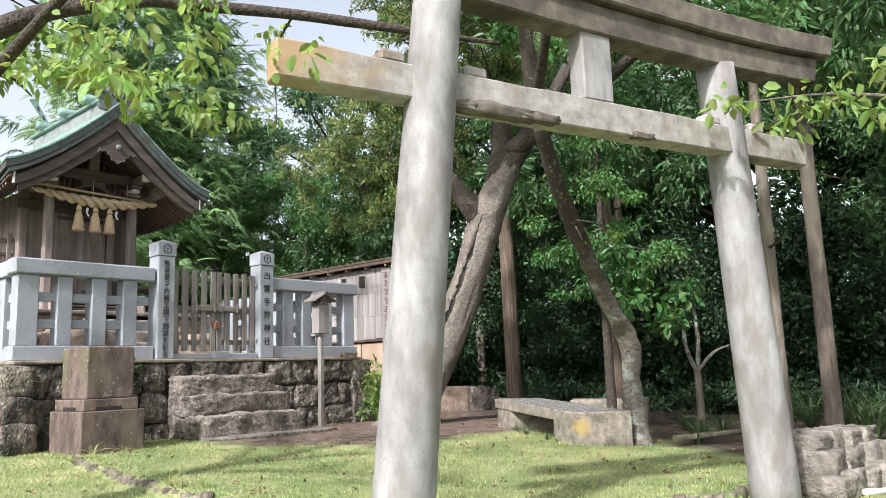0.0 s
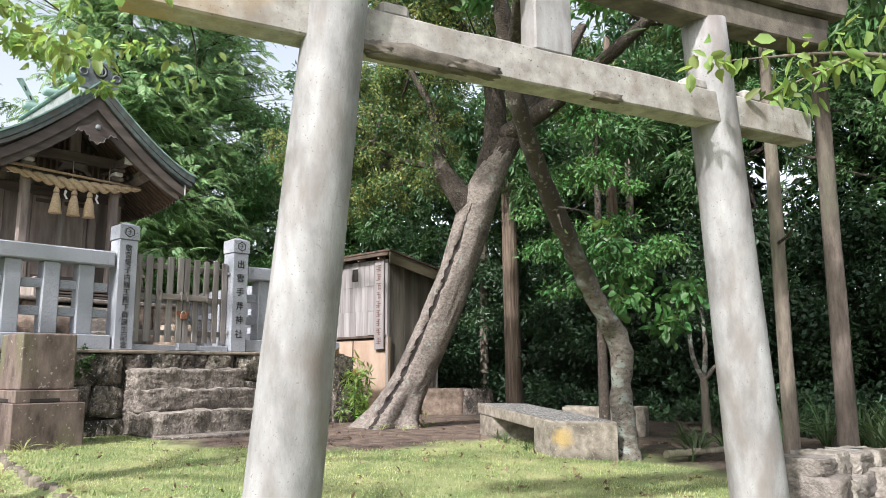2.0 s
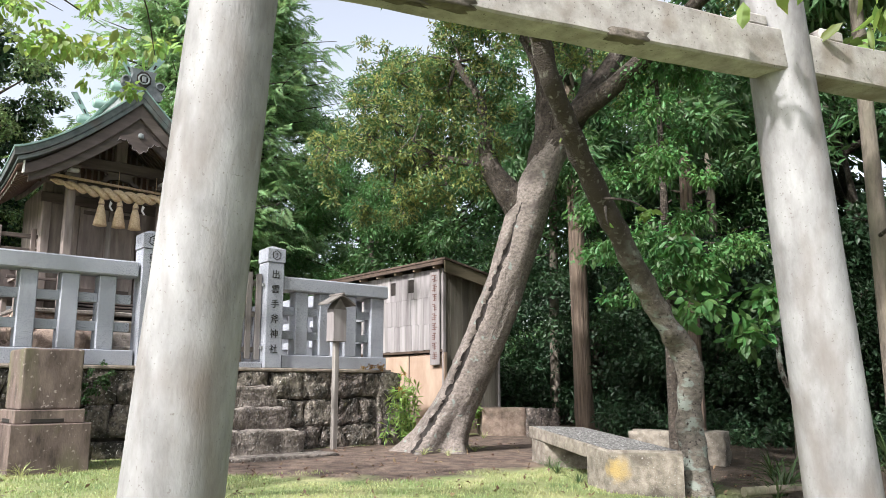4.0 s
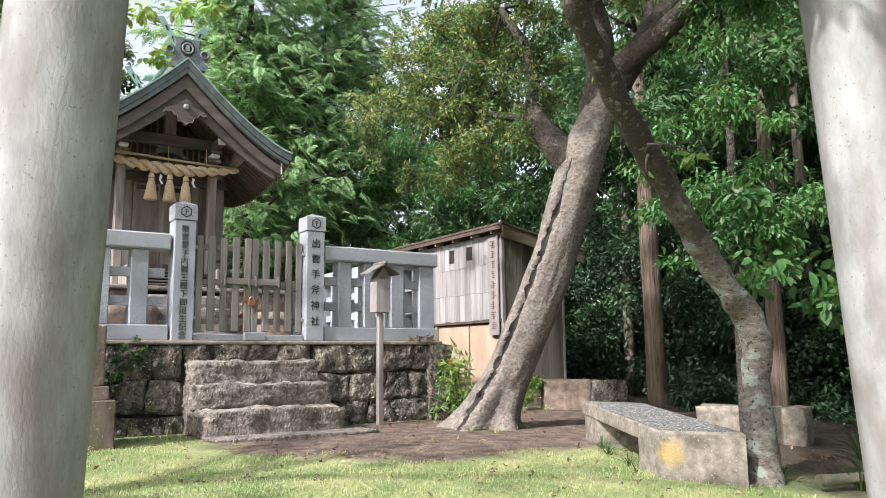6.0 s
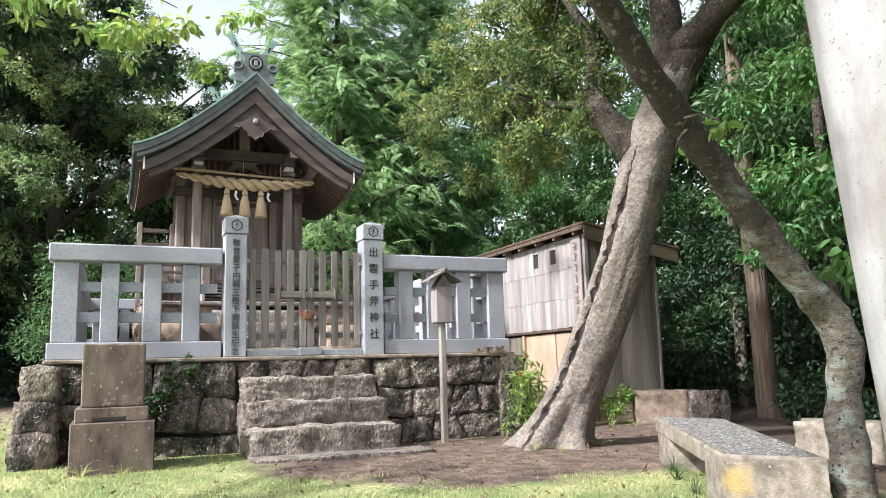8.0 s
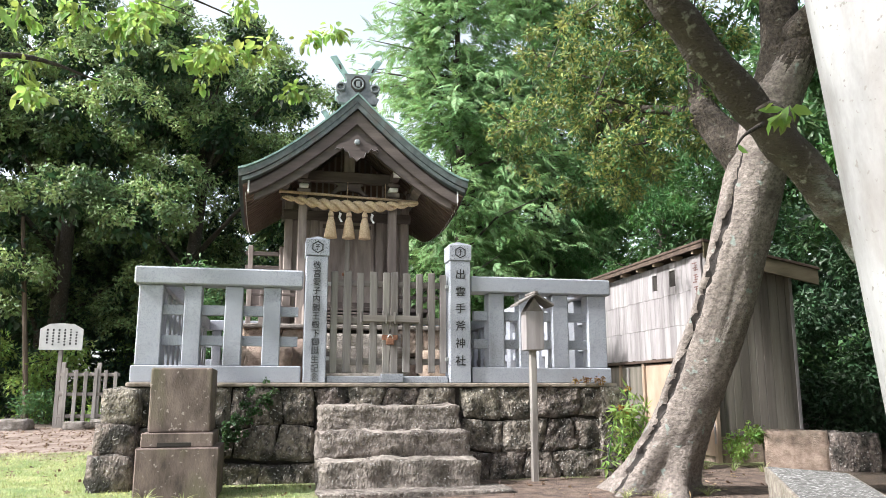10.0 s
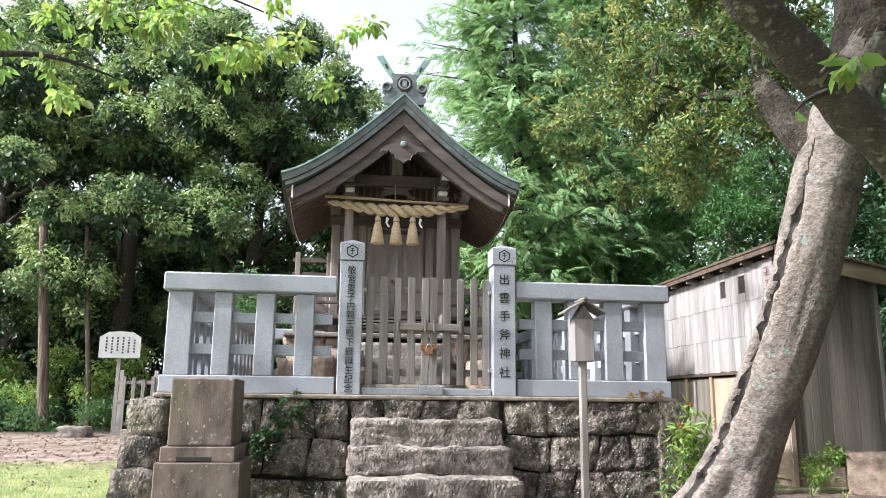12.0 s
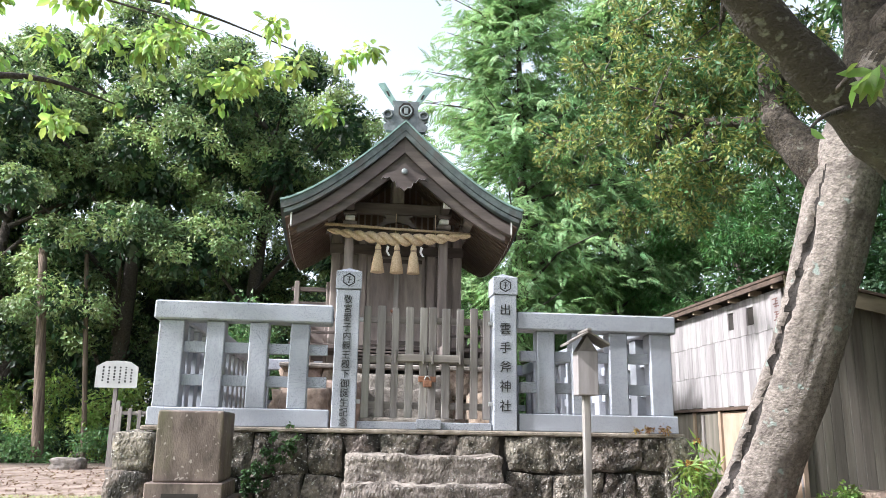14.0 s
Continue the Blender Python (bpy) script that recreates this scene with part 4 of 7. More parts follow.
def build_torii():
    p = thing("torii", "weathered pale concrete torii gate with leaning round pillars", "torii gate")

    def along(s, off=0.0):
        q = Vector((-2.0, -8.78, 0)) + TDIR * s + TNRM * off
        return q
    for sgn, foot, head, name in ((-1, TOR["lf"], TOR["lh"], "pillar"), (1, TOR["rf"], TOR["rh"], "pillar")):
        f, h = Vector(foot), Vector(head)
        pts = [f.lerp(h, k / 14) for k in range(15)]
        rad = [TOR["r0"] + (TOR["r1"] - TOR["r0"]) * k / 14 for k in range(15)]
        bm = tube(pts, rad, 28, rough=0.012, freq=2.0)
        part(name, bm, M["torii"], p)
    s0, s1 = TOR["s0"], TOR["s1"]
    part("tie_beam", torii_box(s0, s1, 0.10, 2.80, 3.06, 0.012, cuts=40, wear=0.010), M["beam"], p, "chipped beige tie beam")
    part("centre_strut", torii_box(TOR["cs"] - 0.16, TOR["cs"] + 0.16, 0.09, 3.061, 3.655, 0.012), M["torii"], p)
    part("lower_lintel", torii_box(s0 - 0.30, s1 + 0.25, 0.12, 3.64, 3.90, 0.014, sag=0.11, slant=0.25, cuts=40, wear=0.008), M["kasagi"], p)
    part("top_lintel", torii_box(s0 - 0.50, s1 + 0.45, 0.19, 3.906, 4.14, 0.018, sag=0.14, slant=0.35, cuts=40, wear=0.008), M["kasagi"], p, "dark weathered top lintel")
    for s, w, h in ((-0.95, 0.30, 0.05), (-0.55, 0.18, 0.035), (0.55, 0.12, 0.025), (-1.25, 0.10, 0.03)):
        q = along(s, 0.088)
        bm = rock(0, 0, 0, w, 0.035, h, int(s * 40) + 200, 4, 0.5, 0.8, 3.0)
        bmesh.ops.transform(bm, matrix=Matrix.Translation((q.x, q.y, 2.815)) @ Matrix.Rotation(TA, 4, 'Z'), verts=bm.verts[:])
        part("broken_edge", bm, M["kasagi"], p, "dark broken edge of the tie beam")
    for s in TOR["wedges"]:
        part("wedge", torii_box(s - 0.10, s + 0.10, 0.07, 3.06, 3.15, 0.02), M["beam"], p)


TOR = {"lf": (-3.55, -8.04, -0.5), "lh": (-3.41, -8.46, 3.72), "rf": (0.16, -9.27, -0.5), "rh": (-0.38, -9.27, 3.68), "r0": 0.225, "r1": 0.175,
       "s0": -2.66, "s1": 2.80, "cs": 0.1, "wedges": (-1.80, -1.10, 1.50, 2.12)}
build_torii()


# ---- bench and loose stones ----
def build_bench():
    p = thing("stone_bench", "mossy grey concrete slab bench with yellow lichen on its end", "bench")
    # corners of the seat: near-left, near-right, far-right, far-left
    nl, nr = Vector((2.08, -5.92, 0)), Vector((2.48, -6.60, 0))
    fl = Vector((3.22, -3.62, 0))
    fr = fl + (nr - nl)

    def slab(u0, u1, w0, w1, z0, z1, b=0.015):
        bm = box(u0, u1, w0, w1, z0, z1, b)
        for v in bm.verts:
            u, w, z = v.co
            q = nl.lerp(fl, u).lerp(nr.lerp(fr, u), w)
            v.co = Vector((q.x, q.y, z + 0.275 + 0.14 * u))
            v.co += Vector((0, 0, 0.012 * noise.noise(v.co * 3)))
        return bm

    part("seat", slab(0.242, 1.0, 0, 1.0, -0.155, 0.0, 0.012), M["bench"], p)
    part("seat_top", slab(0.03, 0.985, 0.04, 0.96, 0.0, 0.006, 0.002), M["bench_top"], p, "lichen-spotted top of the slab")
    part("leg", slab(0.0, 0.24, 0.0, 1.0, -0.56, 0.0, 0.02), M["bench_end"], p, "end block with a yellow lichen patch")
    part("leg", slab(0.78, 0.98, 0.02, 0.98, -0.56, -0.158, 0.015), M["bench"], p)


build_bench()


def build_blocks():
    g = "old cut stone blocks in the grove"
    lab = "weathered brown cut stone block with a split side"
    a = part("stone_block", rock(0, 0, 0, 0.45, 0.30, 0.34, 3, 7, 0.06, 0.96), M["block"])
    a.matrix_world = pose(6.38, 0.22, 0.22, 0, 0, -32)
    tagged(a, lab, "stone block", g)
    b = part("stone_block", rock(0, 0, 0, 0.33, 0.34, 0.33, 5, 7, 0.13, 0.92), M["rubble"])
    b.matrix_world = pose(7.02, -0.2, 0.2, 0, 0, -32)
    tagged(b, "dark split end of a cut stone block", "stone block", g)
    c = part("stone_block", rock(0, 0, 0, 0.68, 0.26, 0.30, 8, 7, 0.07, 0.95), M["bench"])
    c.matrix_world = pose(5.3, -4.64, 0.02, 0, 0, -67)
    tagged(c, "dark mossy stone block behind the crooked tree", "stone block", g)
    rng = random.Random(4)
    k = 0
    for lay, (z, n) in enumerate(((-0.30, 6), (-0.10, 5), (0.08, 4))):
        for i in range(n):
            x, y = 0.75 + i * 0.33 + rng.uniform(-0.05, 0.05) + lay * 0.12, -9.45 - 0.05 * i + rng.uniform(-0.05, 0.05) + lay * 0.1
            k += 1
            w_ = rng.uniform(0.13, 0.24)
            tagged(part("field_stone", rock(x + 0.2, y, z - 0.03, w_, 0.22, rng.uniform(0.09, 0.15), k + 90, 5, 0.24, 0.84, 3.0), M["mound"]), "pale grey field stone in a low heap", "stone", "heap of field stones by the gate")
    tagged(part("white_pipe", tube([(0.32, -9.98, -0.27), (0.75, -10.12, -0.30)], [0.028, 0.028], 10), M["white_tip"]), "short white plastic pipe lying by the field stones", "pipe")
    part_ob = part("fallen_pole", tube([(2.9, -7.0, -0.12), (4.5, -7.6, -0.1)], [0.05, 0.04], 8, rough=0.1), M["log"])
    tagged(part_ob, "weathered fallen pole lying behind the bench", "pole")


build_blocks()


def build_edging():
    rng = random.Random(9)
    pts = []
    for (ax, ay), (bx, by) in zip(CURB, CURB[1:]):
        L = math.hypot(bx - ax, by - ay)
        k = max(1, int(L / 0.145))
        for i in range(k):
            t = i / k
            pts.append((ax + (bx - ax) * t, ay + (by - ay) * t))
    p = thing("log_edging", "row of short weathered log stakes edging the lawn", "edging", kind="structure")
    for x, y in pts:
        z = terrace_z(x, y)
        r = rng.uniform(0.06, 0.075)
        bm = tube([(x, y, z - 0.25), (x, y, z - 0.04), (x, y, z + rng.uniform(-0.045, 0.005))], [r, r, r * 0.88], 8, rough=0.06, freq=9)
        part("stake", bm, M["log"], p)


build_edging()


# ---- shrine hall ----
HX = -0.09          # centre line of the hall
R_APEX, R_TIP, R_HALF = 6.77, 5.17, 2.16
RY0, RY1 = 3.45, 7.90


def roof_z(u, drop=0.0, y=None):
    """Height of the roof's upper curve at u (0 ridge to 1 eave); the eaves sag between upturned ends."""
    z = R_TIP + (R_APEX - R_TIP) * (1 - u) ** 1.36 - drop
    if y is not None:
        s_ = (y - RY0) / (RY1 - RY0)
        z -= 0.36 * (1 - abs(2 * s_ - 1) ** 2.2) * u ** 2
    return z


def curved_board(y0, y1, u0, u1, top, bottom, n=16, side=1, tail=0.0):
    """A curved board following the roof line from u0 to u1, between two drops below it."""
    bm = bmesh.new()
    ny = 12 if y1 - y0 > 1 else 1
    grid = []
    for k in range(n + 1):
        u = u0 + (u1 - u0) * k / n
        x = HX + side * R_HALF * u
        ring = [(x, y0 + (y1 - y0) * i / ny, roof_z(u, top, y0 + (y1 - y0) * i / ny)) for i in range(ny + 1)]
        ring += [(x, y0 + (y1 - y0) * i / ny, roof_z(u, bottom + tail * u, y0 + (y1 - y0) * i / ny)) for i in range(ny, -1, -1)]
        grid.append([bm.verts.new(c) for c in ring])
    m_ = len(grid[0])
    for r0, r1 in zip(grid, grid[1:]):
        for k in range(m_):
            f = bm.faces.new((r0[k], r1[k], r1[(k + 1) % m_], r0[(k + 1) % m_]))
    for ring in (grid[0], list(reversed(grid[-1]))):
        for i in range(ny):
            bm.faces.new((ring[i], ring[i + 1], ring[m_ - 2 - i], ring[m_ - 1 - i]))
    bmesh.ops.recalc_face_normals(bm, faces=bm.faces[:])
    return bm


def prism(outline, y0, y1):
    """Solid from an (x, z) outline between two depths."""
    bm = bmesh.new()
    a = [bm.verts.new((x, y0, z)) for x, z in outline]
    b = [bm.verts.new((x, y1, z)) for x, z in outline]
    bm.faces.new(a)
    bm.faces.new(list(reversed(b)))
    k = len(outline)
    for i in range(k):
        bm.faces.new((a[i], b[i], b[(i + 1) % k], a[(i + 1) % k]))
    bmesh.ops.recalc_face_normals(bm, faces=bm.faces[:])
    return bm


def build_hall():
    p = thing("shrine_hall", "small dark wooden shrine hall with a curved green copper gable roof", "shrine")
    for s in (-1, 1):
        part("roof_slope", curved_board(RY0, RY1, 0.0, 1.0, 0.0, 0.035, side=s, tail=0.0), M["copper"], p, "green patinated copper roof slope")
        part("roof_edge", curved_board(RY0 + 0.02, RY1 - 0.02, 0.0, 0.992, 0.037, 0.19, side=s, tail=-0.02), M["roof_edge"], p, "layered dark green roof edge")
        part("roof_edge", curved_board(RY0 + 0.03, RY1 - 0.03, 0.0, 0.965, 0.192, 0.31, side=s, tail=-0.05), M["roof_edge"], p, "layered dark green roof edge")
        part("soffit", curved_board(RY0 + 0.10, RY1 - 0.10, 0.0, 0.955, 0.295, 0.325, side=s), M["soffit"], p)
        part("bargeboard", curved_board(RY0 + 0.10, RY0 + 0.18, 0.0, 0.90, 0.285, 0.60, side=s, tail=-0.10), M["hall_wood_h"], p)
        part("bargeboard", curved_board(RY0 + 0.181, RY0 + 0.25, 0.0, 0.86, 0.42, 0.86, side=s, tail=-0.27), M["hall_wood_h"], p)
        xe = HX + s * R_HALF * 0.90
        part("bargeboard_tip", box(min(xe, xe + s * 0.03), max(xe, xe + s * 0.03), RY0 + 0.095, RY0 + 0.185, roof_z(0.90, 0.52), roof_z(0.90, 0.29), 0.005), M["white_tip"], p, "pale capped bargeboard end")
        # roof seams
        for k in range(12):
            u = 0.06 + k * 0.08
            part("roof_seam", curved_board(RY0 + 0.01, RY1 - 0.01, u, u + 0.010, -0.014, 0.01, n=1, side=s), M["copper"], p)
        # rafters under the eave
        for k in range(30):
            y = RY0 + 0.34 + k * 0.135
            part("rafter", curved_board(y, y + 0.055, 0.10, 0.93, 0.327, 0.39, n=8, side=s), M["soffit"], p)
            u = 0.932
            xr = HX + s * R_HALF * u
            part("rafter_end", box(min(xr, xr + s * 0.006), max(xr, xr + s * 0.006), y, y + 0.055, roof_z(u, 0.388, y), roof_z(u, 0.33, y), 0), M["white_tip"], p, "white rafter end")
        part("eave_purlin", curved_board(RY0 + 0.3, RY1 - 0.3, 0.56, 0.62, 0.395, 0.52, n=1, side=s), M["hall_wood"], p)
    # front pillars, beams and brackets
    PY = 4.50
    for x in (-1.03, 0.74):
        part("front_pillar", box(x - 0.085, x + 0.085, PY - 0.085, PY + 0.085, 2.3, 4.98, 0.018), M["hall_wood"], p)
        part("bracket", box(x - 0.13, x + 0.13, PY - 0.14, PY + 0.15, 4.98, 5.07, 0.015), M["hall_wood"], p)
        part("bracket_block", box(x - 0.09, x + 0.09, PY - 0.20, PY + 0.05, 5.075, 5.16, 0.02), M["white_tip"], p, "pale bracket block")
        part("bracket_block", box(x - 0.12, x + 0.12, PY - 0.24, PY + 0.05, 5.165, 5.24, 0.02), M["hall_wood_h"], p)
        part("bracket_arm", box(x - 0.07, x + 0.07, RY0 + 0.45, 5.2, 5.245, 5.40, 0.01), M["hall_wood_h"], p)
        part("bracket_tip", prism([(x - 0.078, 5.25), (x + 0.078, 5.25), (x + 0.078, 5.40), (x - 0.078, 5.42)], RY0 + 0.30, RY0 + 0.449), M["white_tip"], p, "white painted beam end")
        sx = -1 if x < 0 else 1
        for k in range(3):
            part("nose_carving", box(min(x + sx * (0.14 + 0.09 * k), x + sx * (0.21 + 0.09 * k)), max(x + sx * (0.14 + 0.09 * k), x + sx * (0.21 + 0.09 * k)), PY - 0.05, PY + 0.05, 5.0 + 0.05 * k, 5.10 + 0.05 * k, 0.02), M["hall_wood_h"], p, "carved beam nose")
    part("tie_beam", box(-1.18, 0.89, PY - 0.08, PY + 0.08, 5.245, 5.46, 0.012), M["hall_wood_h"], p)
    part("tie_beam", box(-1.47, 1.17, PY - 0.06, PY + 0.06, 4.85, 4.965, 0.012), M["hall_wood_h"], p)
    part("king_post", box(-0.25, -0.03, PY - 0.07, PY + 0.07, 5.461, 6.1, 0.012), M["hall_wood"], p)
    frog = [(-0.40, 0.0), (-0.29, 0.0), (-0.20, 0.07), (0.0, 0.11), (0.20, 0.07), (0.29, 0.0), (0.40, 0.0), (0.27, 0.11), (0.22, 0.19), (0.30, 0.24), (-0.30, 0.24), (-0.22, 0.19), (-0.27, 0.11)]
    part("frog_leg_strut", prism([(-0.14 + x, 4.99 + z) for x, z in frog], PY - 0.05, PY + 0.05), M["hall_wood_h"], p, "carved frog-leg strut")
    pend = [(-0.38, 0.06), (-0.35, 0.10), (-0.29, 0.08), (-0.24, 0.11), (-0.19, 0.03), (-0.15, 0.04), (-0.12, -0.06), (-0.06, -0.06), (0.0, -0.12), (0.06, -0.06), (0.12, -0.06), (0.15, 0.04), (0.19, 0.03), (0.24, 0.11), (0.29, 0.08), (0.35, 0.10), (0.38, 0.06), (0.34, 0.15), (0.16, 0.22), (0.0, 0.36), (-0.16, 0.22), (-0.34, 0.15)]
    gp = part("gable_pendant", prism([(HX + 1.1 * x, 5.55 + 1.1 * z) for x, z in pend], RY0 + 0.04, RY0 + 0.099), M["hall_wood_h"], p, "carved gable pendant")
    rim = [(HX + 1.1 * x, RY0 + 0.035, 5.55 + 1.1 * z) for x, z in pend[:17]]
    part("pendant_rim", tube(rim, [0.0045] * len(rim), 5), M["box"], gp, "pale rim of the pendant")
    part("pendant_boss", rock(HX, RY0 + 0.02, 5.78, 0.05, 0.03, 0.05, 2, 3, 0.0, 0.2), M["ridge"], p)
    # gable wall recessed, with slats
    part("gable_wall", prism([(HX - 1.5, 5.0), (HX + 1.5, 5.0), (HX, 6.15)], 5.15, 5.2), M["soffit"], p)
    for k in range(22):
        x = HX - 1.3 + k * 0.125
        top = roof_z(abs(x - HX) / R_HALF, 0.50, 5.1)
        part("gable_slat", box(x, x + 0.035, 5.10, 5.145, 4.98, max(5.02, top), 0), M["hall_wood"], p)
    # body
    part("body", box(-1.28, 1.10, 5.22, 7.3, 2.42, 5.0, 0.01), M["hall_wood"], p)
    for x in (-1.28, -0.76, 0.58, 1.10):
        part("wall_pillar", box(x - 0.09, x + 0.09, 5.12, 5.30, 2.3, 5.0, 0.02), M["hall_wood"], p)
    part("lintel", box(-1.4, 1.22, 5.10, 5.2, 4.60, 4.80, 0.01), M["hall_wood_h"], p)
    part("threshold", box(-1.4, 1.22, 5.08, 5.2, 2.62, 2.78, 0.01), M["hall_wood_h"], p)
    for x0, x1 in ((-0.66, -0.11), (-0.09, 0.46)):
        d = part("door", box(x0, x1, 5.16, 5.21, 2.79, 4.59, 0.008), M["hall_wood"], p, "closed plank door")
        part("door_stile", box(x0, x0 + 0.06, 5.135, 5.159, 2.79, 4.59, 0.004), M["hall_wood"], d)
        part("door_stile", box(x1 - 0.06, x1, 5.135, 5.159, 2.79, 4.59, 0.004), M["hall_wood"], d)
        for z in (2.85, 4.45):
            part("door_batten", box(x0 + 0.06, x1 - 0.06, 5.14, 5.159, z, z + 0.08, 0.004), M["hall_wood_h"], d)
        part("door_pull", rock(x1 - 0.05 if x0 < -0.3 else x0 + 0.05, 5.12, 3.5, 0.03, 0.02, 0.03, 1, 2, 0, 0.2), M["iron"], d)
    part("nameplate", box(-0.14, -0.04, 5.115, 5.134, 3.5, 4.35, 0.004), M["gate_wood"], p, "narrow wooden plate between the doors")
    # veranda, rails and wooden stair
    part("veranda", box(-1.85, 1.65, 4.65, 7.4, 2.70, 2.78, 0.01), M["hall_wood_h"], p)
    for x in (-1.75, 1.55):
        for y in (4.75, 5.9, 7.1):
            part("veranda_post", box(x - 0.05, x + 0.05, y - 0.05, y + 0.05, 2.3, 2.70, 0.008), M["hall_wood"], p)
            part("rail_post", box(x - 0.04, x + 0.04, y - 0.04, y + 0.04, 2.781, 3.34, 0.008), M["hall_wood"], p)
        for z in (2.98, 3.22):
            part("rail", box(x - 0.035, x + 0.035, 4.6, 7.3, z, z + 0.06, 0.008), M["hall_wood"], p)
    for s0, s1 in ((-1.95, -1.05), (0.82, 1.75)):
        part("rail", box(s0, s1, 4.72, 4.78, 3.22, 3.28, 0.008), M["hall_wood_h"], p)
        part("rail", box(s0, s1, 4.72, 4.78, 2.98, 3.03, 0.008), M["hall_wood_h"], p)
    for x in (-2.02, -1.40):
        part("screen_post", box(x - 0.05, x + 0.05, 5.5, 5.6, 2.3, 4.1, 0.01), M["hall_wood"], p)
    part("screen_panel", box(-1.97, -1.45, 5.53, 5.57, 2.9, 3.6, 0.006), M["hall_wood"], p)
    for z in (2.82, 3.61, 3.90):
        part("screen_rail", box(-2.12, -1.32, 5.51, 5.59, z, z + 0.08, 0.006), M["hall_wood_h"], p)
    for k in range(6):
        part("stair_tread", box(-0.92, 0.64, 3.75 + k * 0.14, 3.95 + k * 0.14, 2.31 + k * 0.075, 2.345 + k * 0.075, 0.006), M["hall_wood_h"], p)
    for x in (-0.99, 0.66):
        part("stair_string", box(x, x + 0.06, 3.7, 4.6, 2.3, 2.72, 0.01), M["hall_wood"], p)
    # ridge with end ornament and crossed finials
    part("ridge_box", box(HX - 0.16, HX + 0.16, RY0 + 0.25, RY1 - 0.25, 6.58, 6.88, 0.02), M["ridge"], p)
    part("ridge_cap", box(HX - 0.23, HX + 0.23, RY0 + 0.22, RY1 - 0.22, 6.88, 6.94, 0.015), M["copper"], p)
    orn = [(-0.18, 6.50), (-0.36, 6.52), (-0.41, 6.62), (-0.33, 6.68), (-0.40, 6.74), (-0.41, 6.86), (-0.33, 6.93), (-0.23, 6.90), (-0.21, 7.0), (-0.25, 7.10), (0.25, 7.10), (0.21, 7.0), (0.23, 6.90), (0.33, 6.93), (0.41, 6.86), (0.40, 6.74), (0.33, 6.68), (0.41, 6.62), (0.36, 6.52), (0.18, 6.50)]
    o = part("ridge_end_ornament", prism([(HX + x, z + 0.07) for x, z in orn], RY0 + 0.10, RY0 + 0.22), M["ornament"], p, "grey scrolled ridge-end ornament with a crest")
    oct_ = [(HX + 0.15 * math.sin(math.pi / 8 + k * math.pi / 4), 6.97 + 0.17 * math.cos(math.pi / 8 + k * math.pi / 4)) for k in range(8)]
    # dark plate in front of the ornament paints the recess's shade
    part("crest_recess", prism(oct_, RY0 + 0.085, RY0 + 0.099), M["dark"], o)
    ring = [(HX + 0.10 * math.cos(a), RY0 + 0.08, 6.97 + 0.10 * math.sin(a)) for a in np.linspace(0, 2 * math.pi, 17)]
    part("crest_ring", tube(ring, [0.018] * 17, 6, cap=False), M["ridge"], o)
    part("crest_mark", box(HX - 0.04, HX + 0.04, RY0 + 0.065, RY0 + 0.084, 6.91, 7.03, 0.006), M["ridge"], o)
    for s in (-1, 1):
        sc = [(HX + s * (0.33 + 0.075 * math.cos(a)), RY0 + 0.08, 6.89 + 0.07 * math.sin(a)) for a in np.linspace(0, 2 * math.pi, 13)]
        part("scroll", tube(sc, [0.022] * 13, 6, cap=False), M["ornament"], o)
    for y in (RY0 + 0.45, RY1 - 0.9):
        for s in (-1, 1):
            def bar(a0, a1, h0, h1):
                return prism([(HX + s * a0, h0), (HX + s * (a0 + 0.10), h0 + 0.02), (HX + s * (a1 + 0.12), h1), (HX + s * a1, h1 + 0.03)], y - 0.03 + 0.07 * (s > 0), y + 0.03 + 0.07 * (s > 0))
            fin = part("crossed_finial", bar(-0.08, 0.40, 6.90, 7.64), M["copper"], p, "green copper crossed roof finial")
            for t in (0.45, 0.72):
                cx, cz = HX + s * (-0.02 + 0.48 * t), 6.92 + 0.74 * t
                # dark inset, thicker than the finial, paints the shade of a slot
                part("finial_slot", prism([(cx - s * 0.035, cz - 0.06), (cx - s * 0.0, cz - 0.06), (cx + s * 0.045, cz + 0.04), (cx + s * 0.005, cz + 0.04)], y - 0.034 + 0.07 * (s > 0), y + 0.034 + 0.07 * (s > 0)), M["dark"], fin, "dark slot in the finial")
    for y in np.linspace(RY0 + 0.95, RY1 - 1.0, 3):
        part("ridge_billet", tube([(HX - 0.38, y, 7.02), (HX - 0.34, y, 7.02), (HX + 0.34, y, 7.02), (HX + 0.38, y, 7.02)], [0.07, 0.10, 0.10, 0.07], 12), M["copper"], p, "short copper billet across the ridge")


build_hall()


